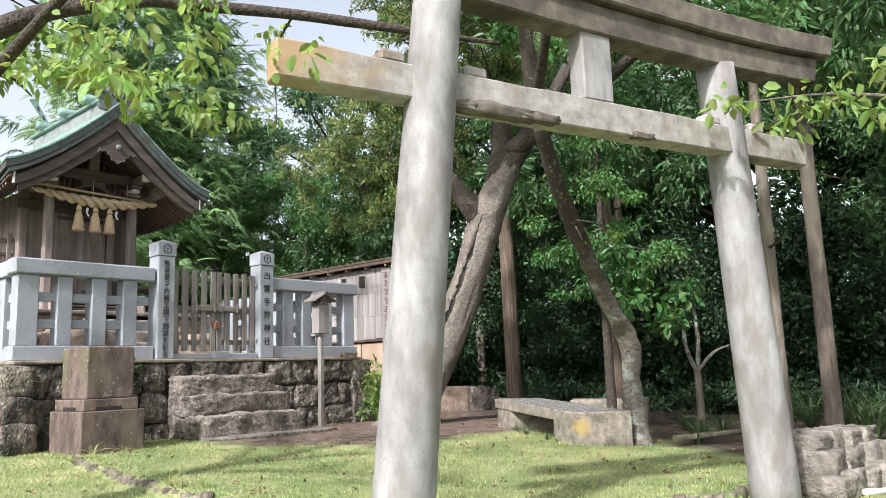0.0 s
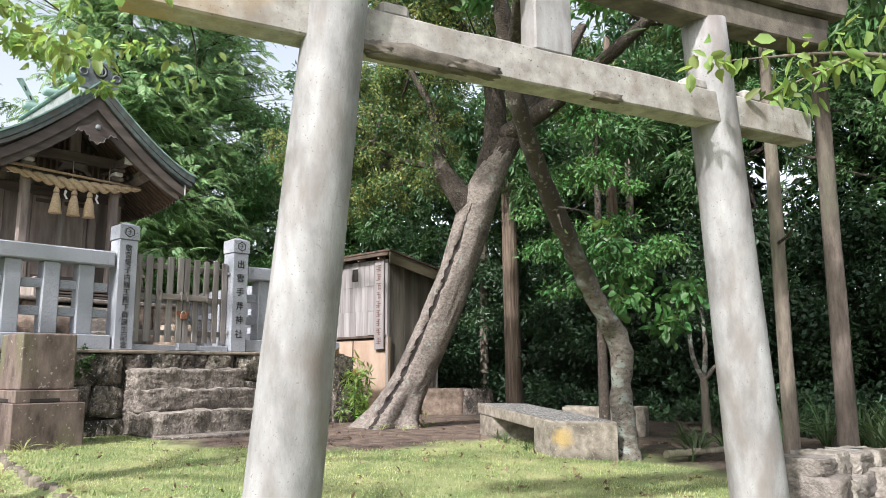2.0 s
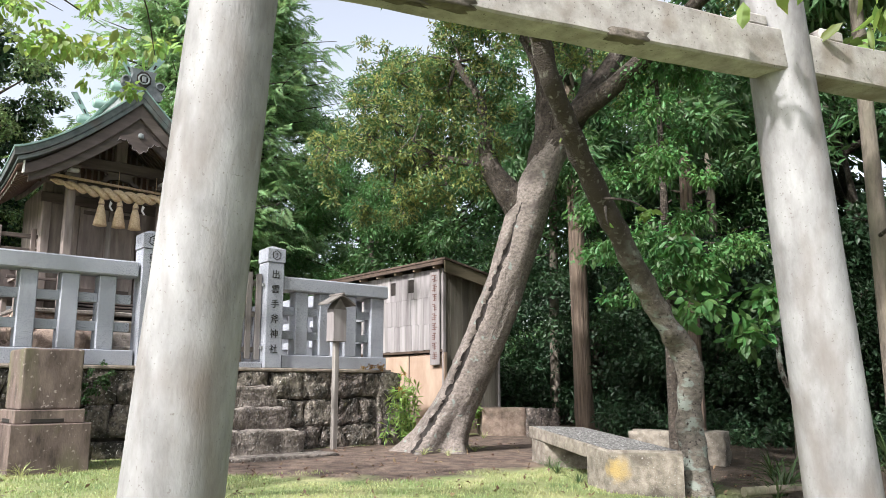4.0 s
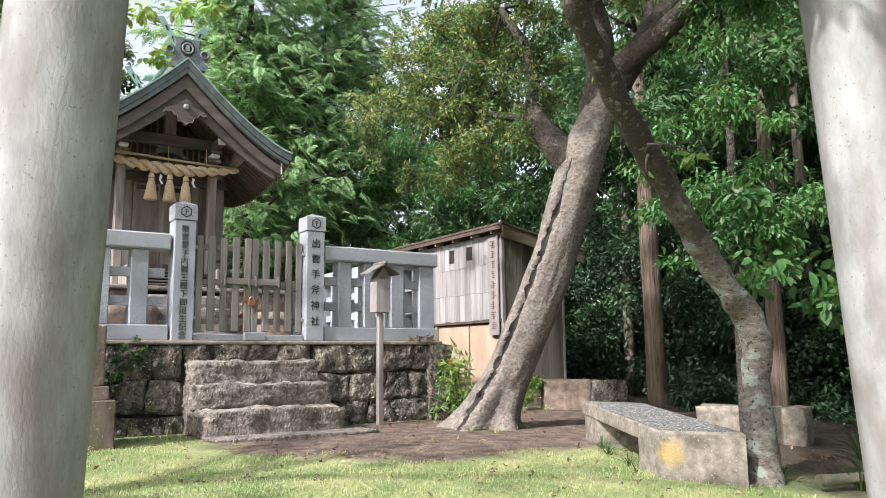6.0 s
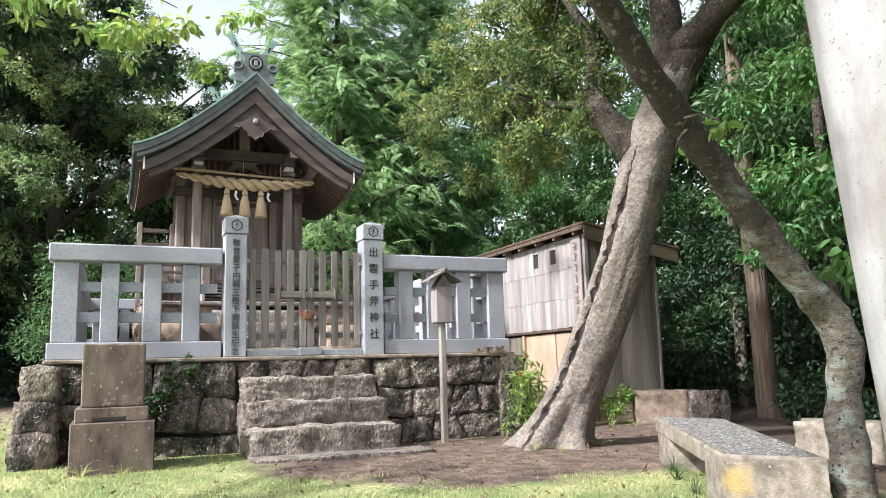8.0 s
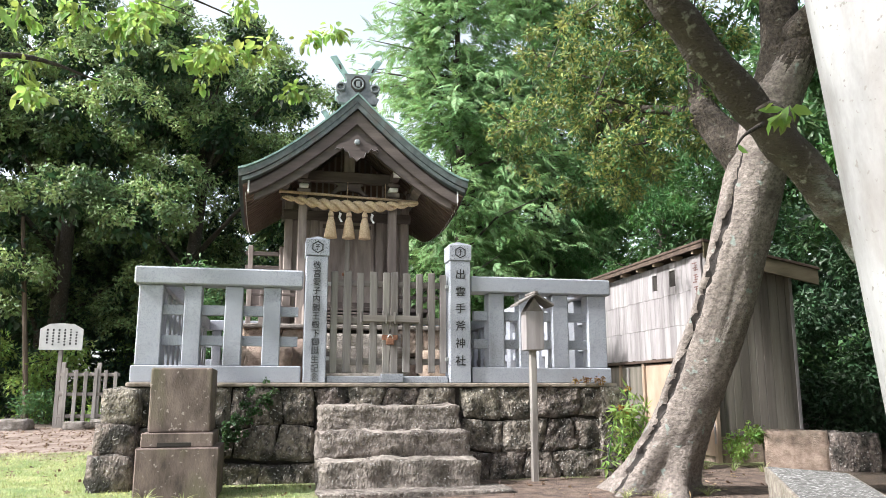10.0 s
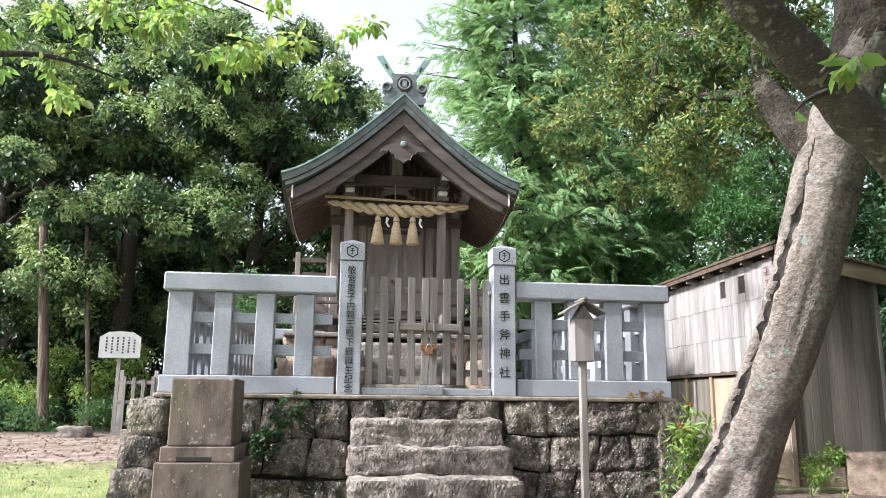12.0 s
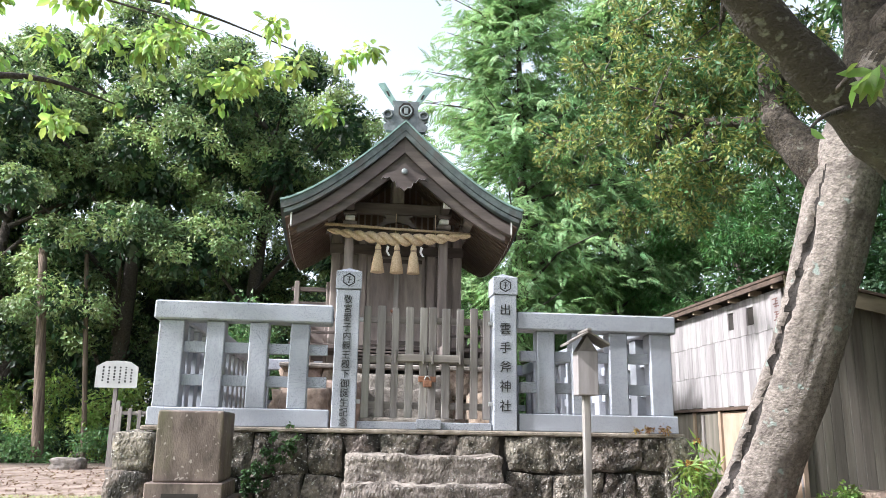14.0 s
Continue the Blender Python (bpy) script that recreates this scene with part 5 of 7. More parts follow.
def build_rope():
    p = thing("straw_rope", "thick twisted straw rope with three tassels under the gable", "sacred rope")
    n = 90
    for ph in (0, math.pi):
        pts, rad = [], []
        for k in range(n + 1):
            t = k / n
            x = -1.44 + 2.68 * t
            w = math.sin(math.pi * t) ** 0.8
            sag = -0.13 * math.sin(math.pi * t)
            r = 0.024 + 0.062 * w
            a = ph + t * math.pi * 12
            pts.append((x, 4.33 + r * 0.75 * math.cos(a), 4.86 + sag + r * 0.75 * math.sin(a)))
            rad.append(r * 0.78)
        part("strand", tube(pts, rad, 8), M["straw"], p)
    part("core_pole", tube([(-1.50, 4.37, 4.985), (-0.14, 4.37, 4.94), (1.24, 4.37, 4.90)], [0.032, 0.026, 0.030], 8, rough=0.1, freq=9), M["straw"], p, "thin straw-bound pole")
    for x in (-0.49, -0.14, 0.17):
        bm = tube([(x, 4.33, 4.64), (x, 4.33, 4.56), (x, 4.33, 4.51), (x, 4.33, 4.38), (x, 4.33, 4.09)], [0.03, 0.06, 0.05, 0.085, 0.125], 16, rough=0.12, freq=16)
        t = part("tassel", bm, M["straw"], p)
        part("tassel_tie", tube([(x, 4.33, 4.525), (x, 4.33, 4.50)], [0.058, 0.06], 12), M["shed_trim"], t)
    for x in (-0.33, 0.30):
        z = [(x, 4.61), (x + 0.05, 4.58), (x + 0.02, 4.50), (x + 0.07, 4.42), (x + 0.03, 4.41), (x - 0.02, 4.50)]
        part("paper_streamer", prism(z, 4.325, 4.329), M["paper"], p, "small white zigzag paper")
    for x in (-0.17, 0.58):
        part("hanging_cord", tube([(x, 4.40, 4.74), (x, 4.40, 5.25)], [0.008, 0.008], 5), M["straw"], p)


build_rope()


# ---- shed ----
def build_shed():
    p = thing("wooden_shed", "weathered wooden shed with bleached board front and low sloping roof", "shed")
    x0, x1, y0, y1 = 5.62, 7.15, 1.12, 6.3
    part("frame", box(x0 + 0.05, x1 - 0.05, y0 + 0.05, y1 - 0.05, 0.0, 3.05, 0), M["dark"], p)
    # bleached front, three overlapping courses of boards
    rng = random.Random(5)
    for c, (za, zb) in enumerate(((1.74, 2.33), (2.30, 2.90), (2.87, 3.46))):
        y = y0
        while y < y1 - 0.02:
            w = min(rng.uniform(0.17, 0.24), y1 - y)
            off = 0.018 * (c - 2)
            hole = c == 2 and (2.05 < y + w / 2 < 2.24 or 2.70 < y + w / 2 < 2.93)
            if not hole:
                part("board", box(x0 - 0.055 + off * -0.4, x0 - 0.02, y + 0.003, y + w - 0.003, za + rng.uniform(-0.01, 0.01), zb, 0.004), M["shed_white"], p)
            else:
                part("board", box(x0 - 0.055, x0 - 0.02, y + 0.003, y + w - 0.003, za, 3.02, 0.004), M["shed_white"], p)
                part("window", box(x0 - 0.035, x0 - 0.02, y, y + w, 3.03, 3.30, 0), M["dark"], p, "small dark opening")
                part("board", box(x0 - 0.055, x0 - 0.02, y + 0.003, y + w - 0.003, 3.31, zb, 0.004), M["shed_white"], p)
            y += w
    part("drip_board", box(x0 - 0.07, x0 - 0.0, y0 - 0.02, y1, 1.68, 1.735, 0.006), M["shed_roof"], p)
    for a, b, mm in ((1.12, 2.30, "plywood"), (2.34, 3.50, "plywood"), (3.62, 6.2, "shed_side")):
        part("panel", box(x0 - 0.01, x0 + 0.02, a, b, 0.10, 1.66, 0.004), M[mm], p, "pale orange plywood panel" if mm == "plywood" else "")
    for y in (1.10, 3.56, 4.6):
        part("frame_post", box(x0 - 0.05, x0 + 0.03, y - 0.045, y + 0.045, 0.0, 1.68, 0.006), M["shed_trim"], p)
    part("handle_bar", box(x0 - 0.05, x0 - 0.012, 4.2, 4.28, 1.0, 1.62, 0.006), M["gate_wood"], p)
    # side of vertical boards
    x = x0
    while x < x1 - 0.02:
        w = min(rng.uniform(0.13, 0.2), x1 - x)
        top = 3.44 - (x - x0) * 0.19
        part("side_board", box(x + 0.003, x + w - 0.003, y0 - 0.025, y0 + rng.uniform(0.0, 0.012), 0.42, top, 0.004), M["shed_side"], p)
        x += w
    part("corner_trim", box(x1 - 0.02, x1 + 0.045, y0 - 0.035, y0 + 0.03, 0.4, 3.1, 0.006), M["box"], p)
    part("corner_trim", box(x0 - 0.06, x0 + 0.02, y0 - 0.04, y0 - 0.001, 0.3, 3.45, 0.006), M["box"], p)
    part("foundation", box(x0 + 0.02, x1, y0 - 0.01, y1, -0.05, 0.42, 0.01), M["block"], p)
    # roof
    bm = box(x0 - 0.24, x1 + 0.40, y0 - 0.32, y1 + 0.3, 0, 0.05, 0.008)
    for v in bm.verts:
        v.co.z += 3.54 - (v.co.x - x0) * 0.19
    part("roof", bm, M["shed_roof"], p, "thin rusty sheet roof")
    bm = box(x0 - 0.22, x1 + 0.38, y0 - 0.30, y0 - 0.26, -0.26, -0.005, 0.008)
    for v in bm.verts:
        v.co.z += 3.54 - (v.co.x - x0) * 0.19
    part("fascia_board", bm, M["fascia"], p, "mossy brown fascia board")
    part("eave_board", box(x0 - 0.23, x0 - 0.19, y0 - 0.25, y1 + 0.2, 3.50, 3.578, 0.006), M["shed_roof"], p)
    for k in range(8):
        y = y0 + 0.1 + k * 0.7
        part("rafter", box(x0 - 0.19, x0 + 0.02, y, y + 0.06, 3.45, 3.53, 0.005), M["shed_trim"], p)
    # hanging name board at the corner
    b = thing("name_board", "bleached hanging wooden name board with faded brown characters", "sign board")
    part("board", box(x0 - 0.10, x0 - 0.07, y0 + 0.04, y0 + 0.36, 1.42, 3.44, 0.006), M["box"], b)
    rng = random.Random(2)
    z = 3.30
    for k in range(9):
        for j in range(4):
            w = rng.uniform(0.05, 0.16)
            o = rng.uniform(-0.03, 0.03)
            part("brush_stroke", box(x0 - 0.104, x0 - 0.1, y0 + 0.2 + o - w / 2, y0 + 0.2 + o + w / 2, z, z + 0.018, 0), M["ink_brown"], b)
            z -= 0.04
        part("brush_stroke", box(x0 - 0.104, x0 - 0.1, y0 + 0.19, y0 + 0.21, z + 0.03, z + 0.16, 0), M["ink_brown"], b)
        z -= 0.045


build_shed()


# ---- trees ----
RNG = np.random.default_rng(7)


def limb(nodes, n=12, rough=0.10, freq=3.0, steps=6):
    pts, rad = smooth_path(nodes, steps)
    return tube(pts, rad, n, rough=rough, freq=freq)


def split_trunk(nodes, segs=150, steps=16):
    """A thick trunk whose lit side is split: a second lobe, and beside it a shallow ragged furrow darkened by colour.
    """
    pts, rad = smooth_path(nodes, steps)
    verts, inner = [], []
    for (x, y, z), r in zip(pts, rad):
        fade = max(0.0, min(1.0, (3.75 - z) / 0.7))
        mid_ = 196 + 6 * noise.noise((0.3, 0.7, z * 1.1)) + 5 * noise.noise((4.1, 2.2, z * 5.0))
        for k in range(segs):
            a = 360.0 * k / segs
            w = math.radians(a)
            c = Vector((math.cos(w), math.sin(w), 0))
            s = 1 + 0.10 * noise.noise(Vector((x, y, z)) * 1.3 + c * 1.1) + 0.035 * noise.noise(Vector((x, y, z * 2)) + c * 3.5)
            s += fade * (0.07 * math.exp(-((a - mid_ + 15) / 10) ** 2) + 0.03 * math.exp(-((a - mid_ - 20) / 14) ** 2))
            foot = max(0.0, 1 - (z + 0.15) / 1.0) ** 1.6
            s += foot * (0.20 * math.cos(math.radians(5 * a + 40)) + 0.16 * noise.noise((c.x * 2.6, c.y * 2.6, 1.7)))
            near = math.exp(-((a - mid_) / 17) ** 2)
            q = Vector((x, y, z)) + c * r
            d = r * s + fade * near * 0.07 * noise.noise(Vector((q.x * 14, q.y * 14, q.z * 8))) + 0.010 * noise.noise(Vector((q.x * 9, q.y * 9, q.z * 16))) + 0.006 * noise.noise(q * 30)
            d -= fade * (0.045 + 0.02 * noise.noise((1, 2, z * 4))) * math.exp(-((a - mid_) / (5.0 + 2 * noise.noise((7, 2, z * 3)))) ** 2)
            # ragged strip along the groove that takes the painted shade
            inner.append(fade > 0.05 and abs(a - mid_) < (6.5 + 6.0 * noise.noise((3, 5, z * 6)) + 4.0 * noise.noise((8, 1, z * 17))) * fade)
            verts.append(Vector((x, y, z)) + c * d)
    made = []
    # faces above this ring go to the darker bark that stands in for shade
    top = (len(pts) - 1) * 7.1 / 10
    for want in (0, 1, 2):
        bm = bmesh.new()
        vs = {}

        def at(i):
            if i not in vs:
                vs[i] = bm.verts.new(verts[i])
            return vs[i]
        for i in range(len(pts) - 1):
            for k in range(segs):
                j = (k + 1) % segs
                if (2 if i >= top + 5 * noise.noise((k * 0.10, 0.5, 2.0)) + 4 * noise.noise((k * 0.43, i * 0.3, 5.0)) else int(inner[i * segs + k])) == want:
                    f = bm.faces.new((at(i * segs + k), at(i * segs + j), at((i + 1) * segs + j), at((i + 1) * segs + k)))
                    f.smooth = True
        made.append(bm)
    return made


def build_leaning_tree():
    p = thing("leaning_tree", "thick leaning tree with ridged grey bark and a dark furrow", "tree")
    trunk = [(2.86, -1.85, -0.15, 0.66), (2.93, -1.95, 0.15, 0.48), (3.04, -2.1, 0.5, 0.40), (3.20, -2.32, 1.0, 0.36), (3.44, -2.70, 2.0, 0.335), (3.60, -3.05, 3.0, 0.315), (3.72, -3.35, 3.9, 0.31), (3.86, -3.6, 4.5, 0.27), (4.2, -3.9, 5.2, 0.21), (4.7, -4.15, 6.0, 0.16), (5.4, -4.4, 7.2, 0.09)]
    wood, split, upper = split_trunk(trunk)
    part("trunk", wood, M["bark"], p)
    # shade under the crown, painted as a darker bark colour
    part("upper_trunk", upper, M["bark_dark"], p, "upper trunk, the crown's shade put into its bark colour")
    part("furrow", split, M["furrow"], p, "furrow in the bark, its shade put into the colour")
    limbs = [
        [(3.68, -3.2, 3.40, 0.25), (3.47, -3.1, 3.88, 0.21), (3.34, -2.8, 4.34, 0.165), (3.40, -2.6, 4.93, 0.12), (3.48, -2.4, 5.6, 0.08), (3.3, -2.0, 6.4, 0.05)],
        [(4.2, -3.9, 5.2, 0.16), (4.9, -3.5, 5.9, 0.11), (5.6, -3.0, 7.0, 0.06)],
        [(3.76, -3.45, 4.1, 0.27), (3.86, -3.55, 4.9, 0.22), (3.8, -3.5, 6.0, 0.16), (3.4, -3.0, 7.2, 0.09)],
        [(3.34, -2.8, 4.36, 0.06), (2.9, -2.0, 4.65, 0.045), (2.75, -1.1, 4.95, 0.03), (2.7, -0.3, 5.5, 0.015)],
        [(3.9, -3.7, 4.9, 0.17), (4.0, -5.0, 5.4, 0.13), (3.6, -6.6, 5.9, 0.09), (3.2, -8.0, 6.3, 0.05)],
    ]
    for q in limbs:
        part("limb", limb(q, 12, 0.14), M["bark_dark"], p)
    rng = np.random.default_rng(3)
    cs, rs = [], []
    for q in limbs:
        for t in range(16):
            a = np.array(q[-1][:3]) * (t / 16) + np.array(q[len(q) // 2][:3]) * (1 - t / 16)
            cs.append(a + rng.normal(size=3) * np.array([0.55, 0.8, 0.55]) + np.array([0, 0, 0.25]))
            rs.append(rng.uniform(0.25, 0.55))
    for _ in range(46):
        cs.append(np.array((rng.uniform(2.5, 4.1), rng.uniform(-2.4, 0.2), rng.uniform(3.9, 6.8))))
        rs.append(rng.uniform(0.25, 0.5))
    # extra clumps, mostly unseen, added sunward to shade the upper trunk
    for _ in range(34):
        cs.append(np.array((rng.uniform(0.9, 3.2), rng.uniform(-4.9, -2.9), rng.uniform(6.3, 7.7))))
        rs.append(rng.uniform(0.3, 0.55))
    for c in cs[::2]:
        base = min((np.array(n_[:3]) for L in limbs for n_ in L[1:]), key=lambda w: np.linalg.norm(w - c))
        m_ = (base + c) / 2 + rng.normal(size=3) * 0.15
        part("twig", tube([base, m_, c], [0.03, 0.018, 0.006], 5), M["bark_dark"], p)
    tufts, sizes = [], []
    for c, r in zip(cs, rs):
        for _ in range(8):
            d = rng.normal(size=3)
            tufts.append(np.array(c) + d / np.linalg.norm(d) * r * rng.uniform(0.3, 1.25) * np.array([1, 1, 0.7]))
            sizes.append(rng.uniform(0.08, 0.19))
    for c, r in zip(tufts[::3], sizes[::3]):
        base = min(cs, key=lambda w: np.linalg.norm(np.array(w) - c))
        part("twig", tube([base, (np.array(base) + c) / 2 + rng.normal(size=3) * 0.04, c], [0.012, 0.008, 0.004], 4), M["bark_pole"], p)
    # darker cloud paints the crown's shaded leaves, the olive one its sunlit leaves
    leaf_cloud("inner_crown", tufts, np.array(sizes) * 1.2, 36000, 0.085, 0.032, M["leaf_mid"], rng, p, shell=0.1, squash=0.8)
    leaf_cloud("crown", tufts, sizes, 40000, 0.085, 0.032, M["leaf_olive"], rng, p, shell=0.15, squash=0.8)


def build_crooked_tree():
    p = thing("crooked_tree", "slim crooked tree with lichened bark bending over the lawn", "tree")
    nodes = [(2.82, -6.50, -0.35, 0.22), (2.88, -6.45, 0.1, 0.16), (2.98, -6.36, 0.6, 0.138), (3.07, -6.33, 1.05, 0.145), (3.02, -6.30, 1.36, 0.15), (2.75, -6.30, 1.60, 0.13), (2.34, -6.32, 2.0, 0.125), (1.83, -6.39, 2.5, 0.115), (1.26, -6.51, 3.0, 0.108), (0.70, -6.66, 3.5, 0.10), (0.15, -6.85, 4.1, 0.095), (-0.2, -7.0, 5.0, 0.08)]
    part("trunk", limb(nodes, 22, 0.28, 5.5, 9), M["bark_crooked"], p)
    limbs = [[(0.15, -6.85, 4.1, 0.08), (-0.6, -7.6, 4.7, 0.05), (-1.4, -8.2, 5.1, 0.03)],
             [(1.0, -6.58, 3.25, 0.02), (0.93, -6.52, 3.4, 0.012), (0.87, -6.5, 3.5, 0.006)], [(1.5, -6.47, 2.8, 0.02), (1.15, -6.75, 2.6, 0.010), (0.98, -6.9, 2.46, 0.005)], [(1.4, -6.5, 2.85, 0.015), (1.15, -7.0, 2.7, 0.010), (0.95, -7.36, 2.52, 0.005)]]
    for q in limbs:
        part("limb", limb(q, 8, 0.1), M["bark_dark"], p)
    rng = np.random.default_rng(11)
    cs = [np.array(q[-1][:3]) + rng.normal(size=3) * 0.5 for q in limbs[:1] for _ in range(8)] + [np.array((-0.2, -7.0, 5.2)) + rng.normal(size=3) * 0.6 for _ in range(8)]
    leaf_cloud("crown", cs, rng.uniform(0.2, 0.45, len(cs)), 2600, 0.13, 0.07, M["leaf_vine"], rng, p, shell=0.2)
    leaf_cloud("sprout_leaves", [(0.87, -6.52, 3.42), (0.978, -6.912, 2.43), (0.95, -7.38, 2.50)], [0.05, 0.05, 0.09], 18, 0.095, 0.065, M["leaf_near"], rng, p, shell=0.2, droop=0.8, round_leaf=True)


build_leaning_tree()
build_crooked_tree()


def pole_tree(x, y, r, h, lean=(0, 0), mat_="bark_pole", stubs=6, crown=True, seed=0, label="straight slim cedar trunk with dead branch stubs"):
    rng = np.random.default_rng(seed + 100)
    z = ground_z(x, y) - 0.1
    p = thing("cedar_tree", label, "tree", "slim trunks of the grove")
    nodes = [(x, y, z, r * 1.35), (x + lean[0] * 0.05, y, z + 0.5, r * 1.08), (x + lean[0] * 0.5, y + lean[1] * 0.5, z + h * 0.5, r * 0.9), (x + lean[0], y + lean[1], z + h, r * 0.5)]
    part("trunk", limb(nodes, 14, 0.10, 4.0), M[mat_], p)
    for k in range(stubs):
        t = rng.uniform(0.25, 0.9)
        a = rng.uniform(0, 6.28)
        b = np.array((x + lean[0] * t, y + lean[1] * t, z + h * t))
        L = rng.uniform(0.2, 1.3)
        e = b + np.array((math.cos(a), math.sin(a), rng.uniform(-0.1, 0.4))) * L
        part("branch", tube([b, (b + e) / 2 + np.array((0, 0, -0.04)), e], [r * 0.3, r * 0.2, 0.008], 6), M["bark_dark"], p)
    if crown:
        n = 16
        cs = np.column_stack([x + lean[0] + rng.normal(size=n) * 0.9, y + lean[1] + rng.normal(size=n) * 0.9, z + h * rng.uniform(0.62, 1.05, n)])
        leaf_cloud("crown", cs, rng.uniform(0.4, 0.8, n), 7000, 0.22, 0.07, M["leaf_mid"], rng, p, droop=0.6, shell=0.3)


for i, (x, y, r, h, lean) in enumerate(((8.55, -0.13, 0.20, 9, (-0.2, 0)), (7.3, -3.69, 0.13, 8, (0.1, 0)), (3.55, -8.29, 0.085, 8, (0.05, 0.0)), (4.5, -8.63, 0.115, 9, (0.1, 0.0)), (11.0, -2.0, 0.12, 9, (0, 0)), (10.6, 2.6, 0.13, 9, (0.2, 0)))):
    pole_tree(x, y, r, h, lean, mat_="bark_red" if i in (0, 1) else "bark_pole", seed=i)


def broad_tree(name, label, height, spread, leaf, leaf_n, leaf_l, leaf_w, seed, trunk_r=0.25, low=0.25, droop=0.2, n_clump=60, bark="bark_dark", group="trees of the shrine grove", conical=0.0, clump=(0.5, 1.0), squash=0.75, shell=0.55, face=0.0, domes=0):
    """A tree at the origin: tapered trunk, limbs that reach the clumps, a leafy crown with gaps."""
    rng = np.random.default_rng(seed)
    p = thing(name, label, "tree", group)
    top = height * 0.82
    part("trunk", limb([(0, 0, -0.2, trunk_r * 1.5), (0.05, 0, 0.5, trunk_r), (rng.uniform(-0.3, 0.3), rng.uniform(-0.3, 0.3), top * 0.5, trunk_r * 0.75), (rng.uniform(-0.4, 0.4), rng.uniform(-0.4, 0.4), top, trunk_r * 0.2)], 12, 0.12), M[bark], p)
    cs, rs = [], []
    for k in range(n_clump):
        h = low + (1 - low) * rng.random()
        a = rng.uniform(0, 2 * math.pi)
        prof = (1 - h) ** 0.7 if conical else math.sin(math.pi * min(1, max(0.12, (h - low * 0.6) / (1.08 - low * 0.6)))) ** 0.6
        rad = spread * prof * math.sqrt(rng.uniform(0.15, 1.0))
        cs.append((rad * math.cos(a), rad * math.sin(a), height * h))
        rs.append(rng.uniform(*clump) * (0.75 if h > 0.85 else 1))
    for c in cs[::4]:
        z0 = max(height * 0.15, c[2] - spread * 0.45)
        part("limb", tube([(0, 0, z0), (c[0] * 0.5, c[1] * 0.5, (z0 + c[2]) / 2 + 0.1), c], [trunk_r * 0.35, trunk_r * 0.2, 0.01], 6), M[bark], p)
    if domes:
        # small domed sprays over the upper side of every clump
        small, sizes = [], []
        for c, r in zip(cs, rs):
            for _ in range(domes):
                d = rng.normal(size=3)
                d /= np.linalg.norm(d)
                d[2] = abs(d[2]) * 1.05 - 0.38
                small.append(np.array(c) + d * r * rng.uniform(0.8, 1.08) * np.array([1, 1, squash]))
                sizes.append(r * rng.uniform(0.20, 0.36))
        # large dark leaves inside the clumps paint the crown's inner shade
        leaf_cloud("inner_crown", cs, np.array(rs) * 0.72, leaf_n // 6, leaf_l * 1.9, leaf_w * 2.2, M["leaf_shade_dark"], rng, p, droop=droop, squash=squash, shell=0.3)
        cs, rs = small, sizes
    leaf_cloud("crown", cs, rs, leaf_n, leaf_l, leaf_w, M[leaf], rng, p, droop=droop, squash=squash, shell=shell, face=face)
    return p


def place(ob, spots):
    first = True
    for x, y, rz, s in spots:
        m = pose(x, y, ground_z(x, y) if abs(x) < 60 else 0.2, 0, 0, rz)
        c = ob if first else copy_thing(ob, m)
        c.matrix_basis = m @ Matrix.Diagonal((s, s, s, 1))
        first = False


TREES = {
    "oak": [(-8.4, 15.8, 0, 1.5), (-4.2, 16.0, 80, 1.5), (-12.8, 17.5, 150, 1.45), (-9.5, 20.0, 200, 1.75), (-1.0, 20.5, 260, 1.4), (-15.5, 25, 30, 1.9)],
    "feather": [(3.6, 11.2, 0, 1.42), (7.0, 12.8, 120, 1.42)],
    "mid": [(11.0, 9.0, 0, 1.25), (9.2, 18.0, 70, 1.4), (13.5, 3.5, 140, 1.3), (14.5, -3.5, 230, 1.25), (12.0, -9.5, 300, 1.15)],
}
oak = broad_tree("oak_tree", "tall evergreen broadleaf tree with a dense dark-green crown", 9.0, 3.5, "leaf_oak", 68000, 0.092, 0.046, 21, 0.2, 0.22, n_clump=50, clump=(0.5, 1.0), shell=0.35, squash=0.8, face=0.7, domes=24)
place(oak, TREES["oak"])


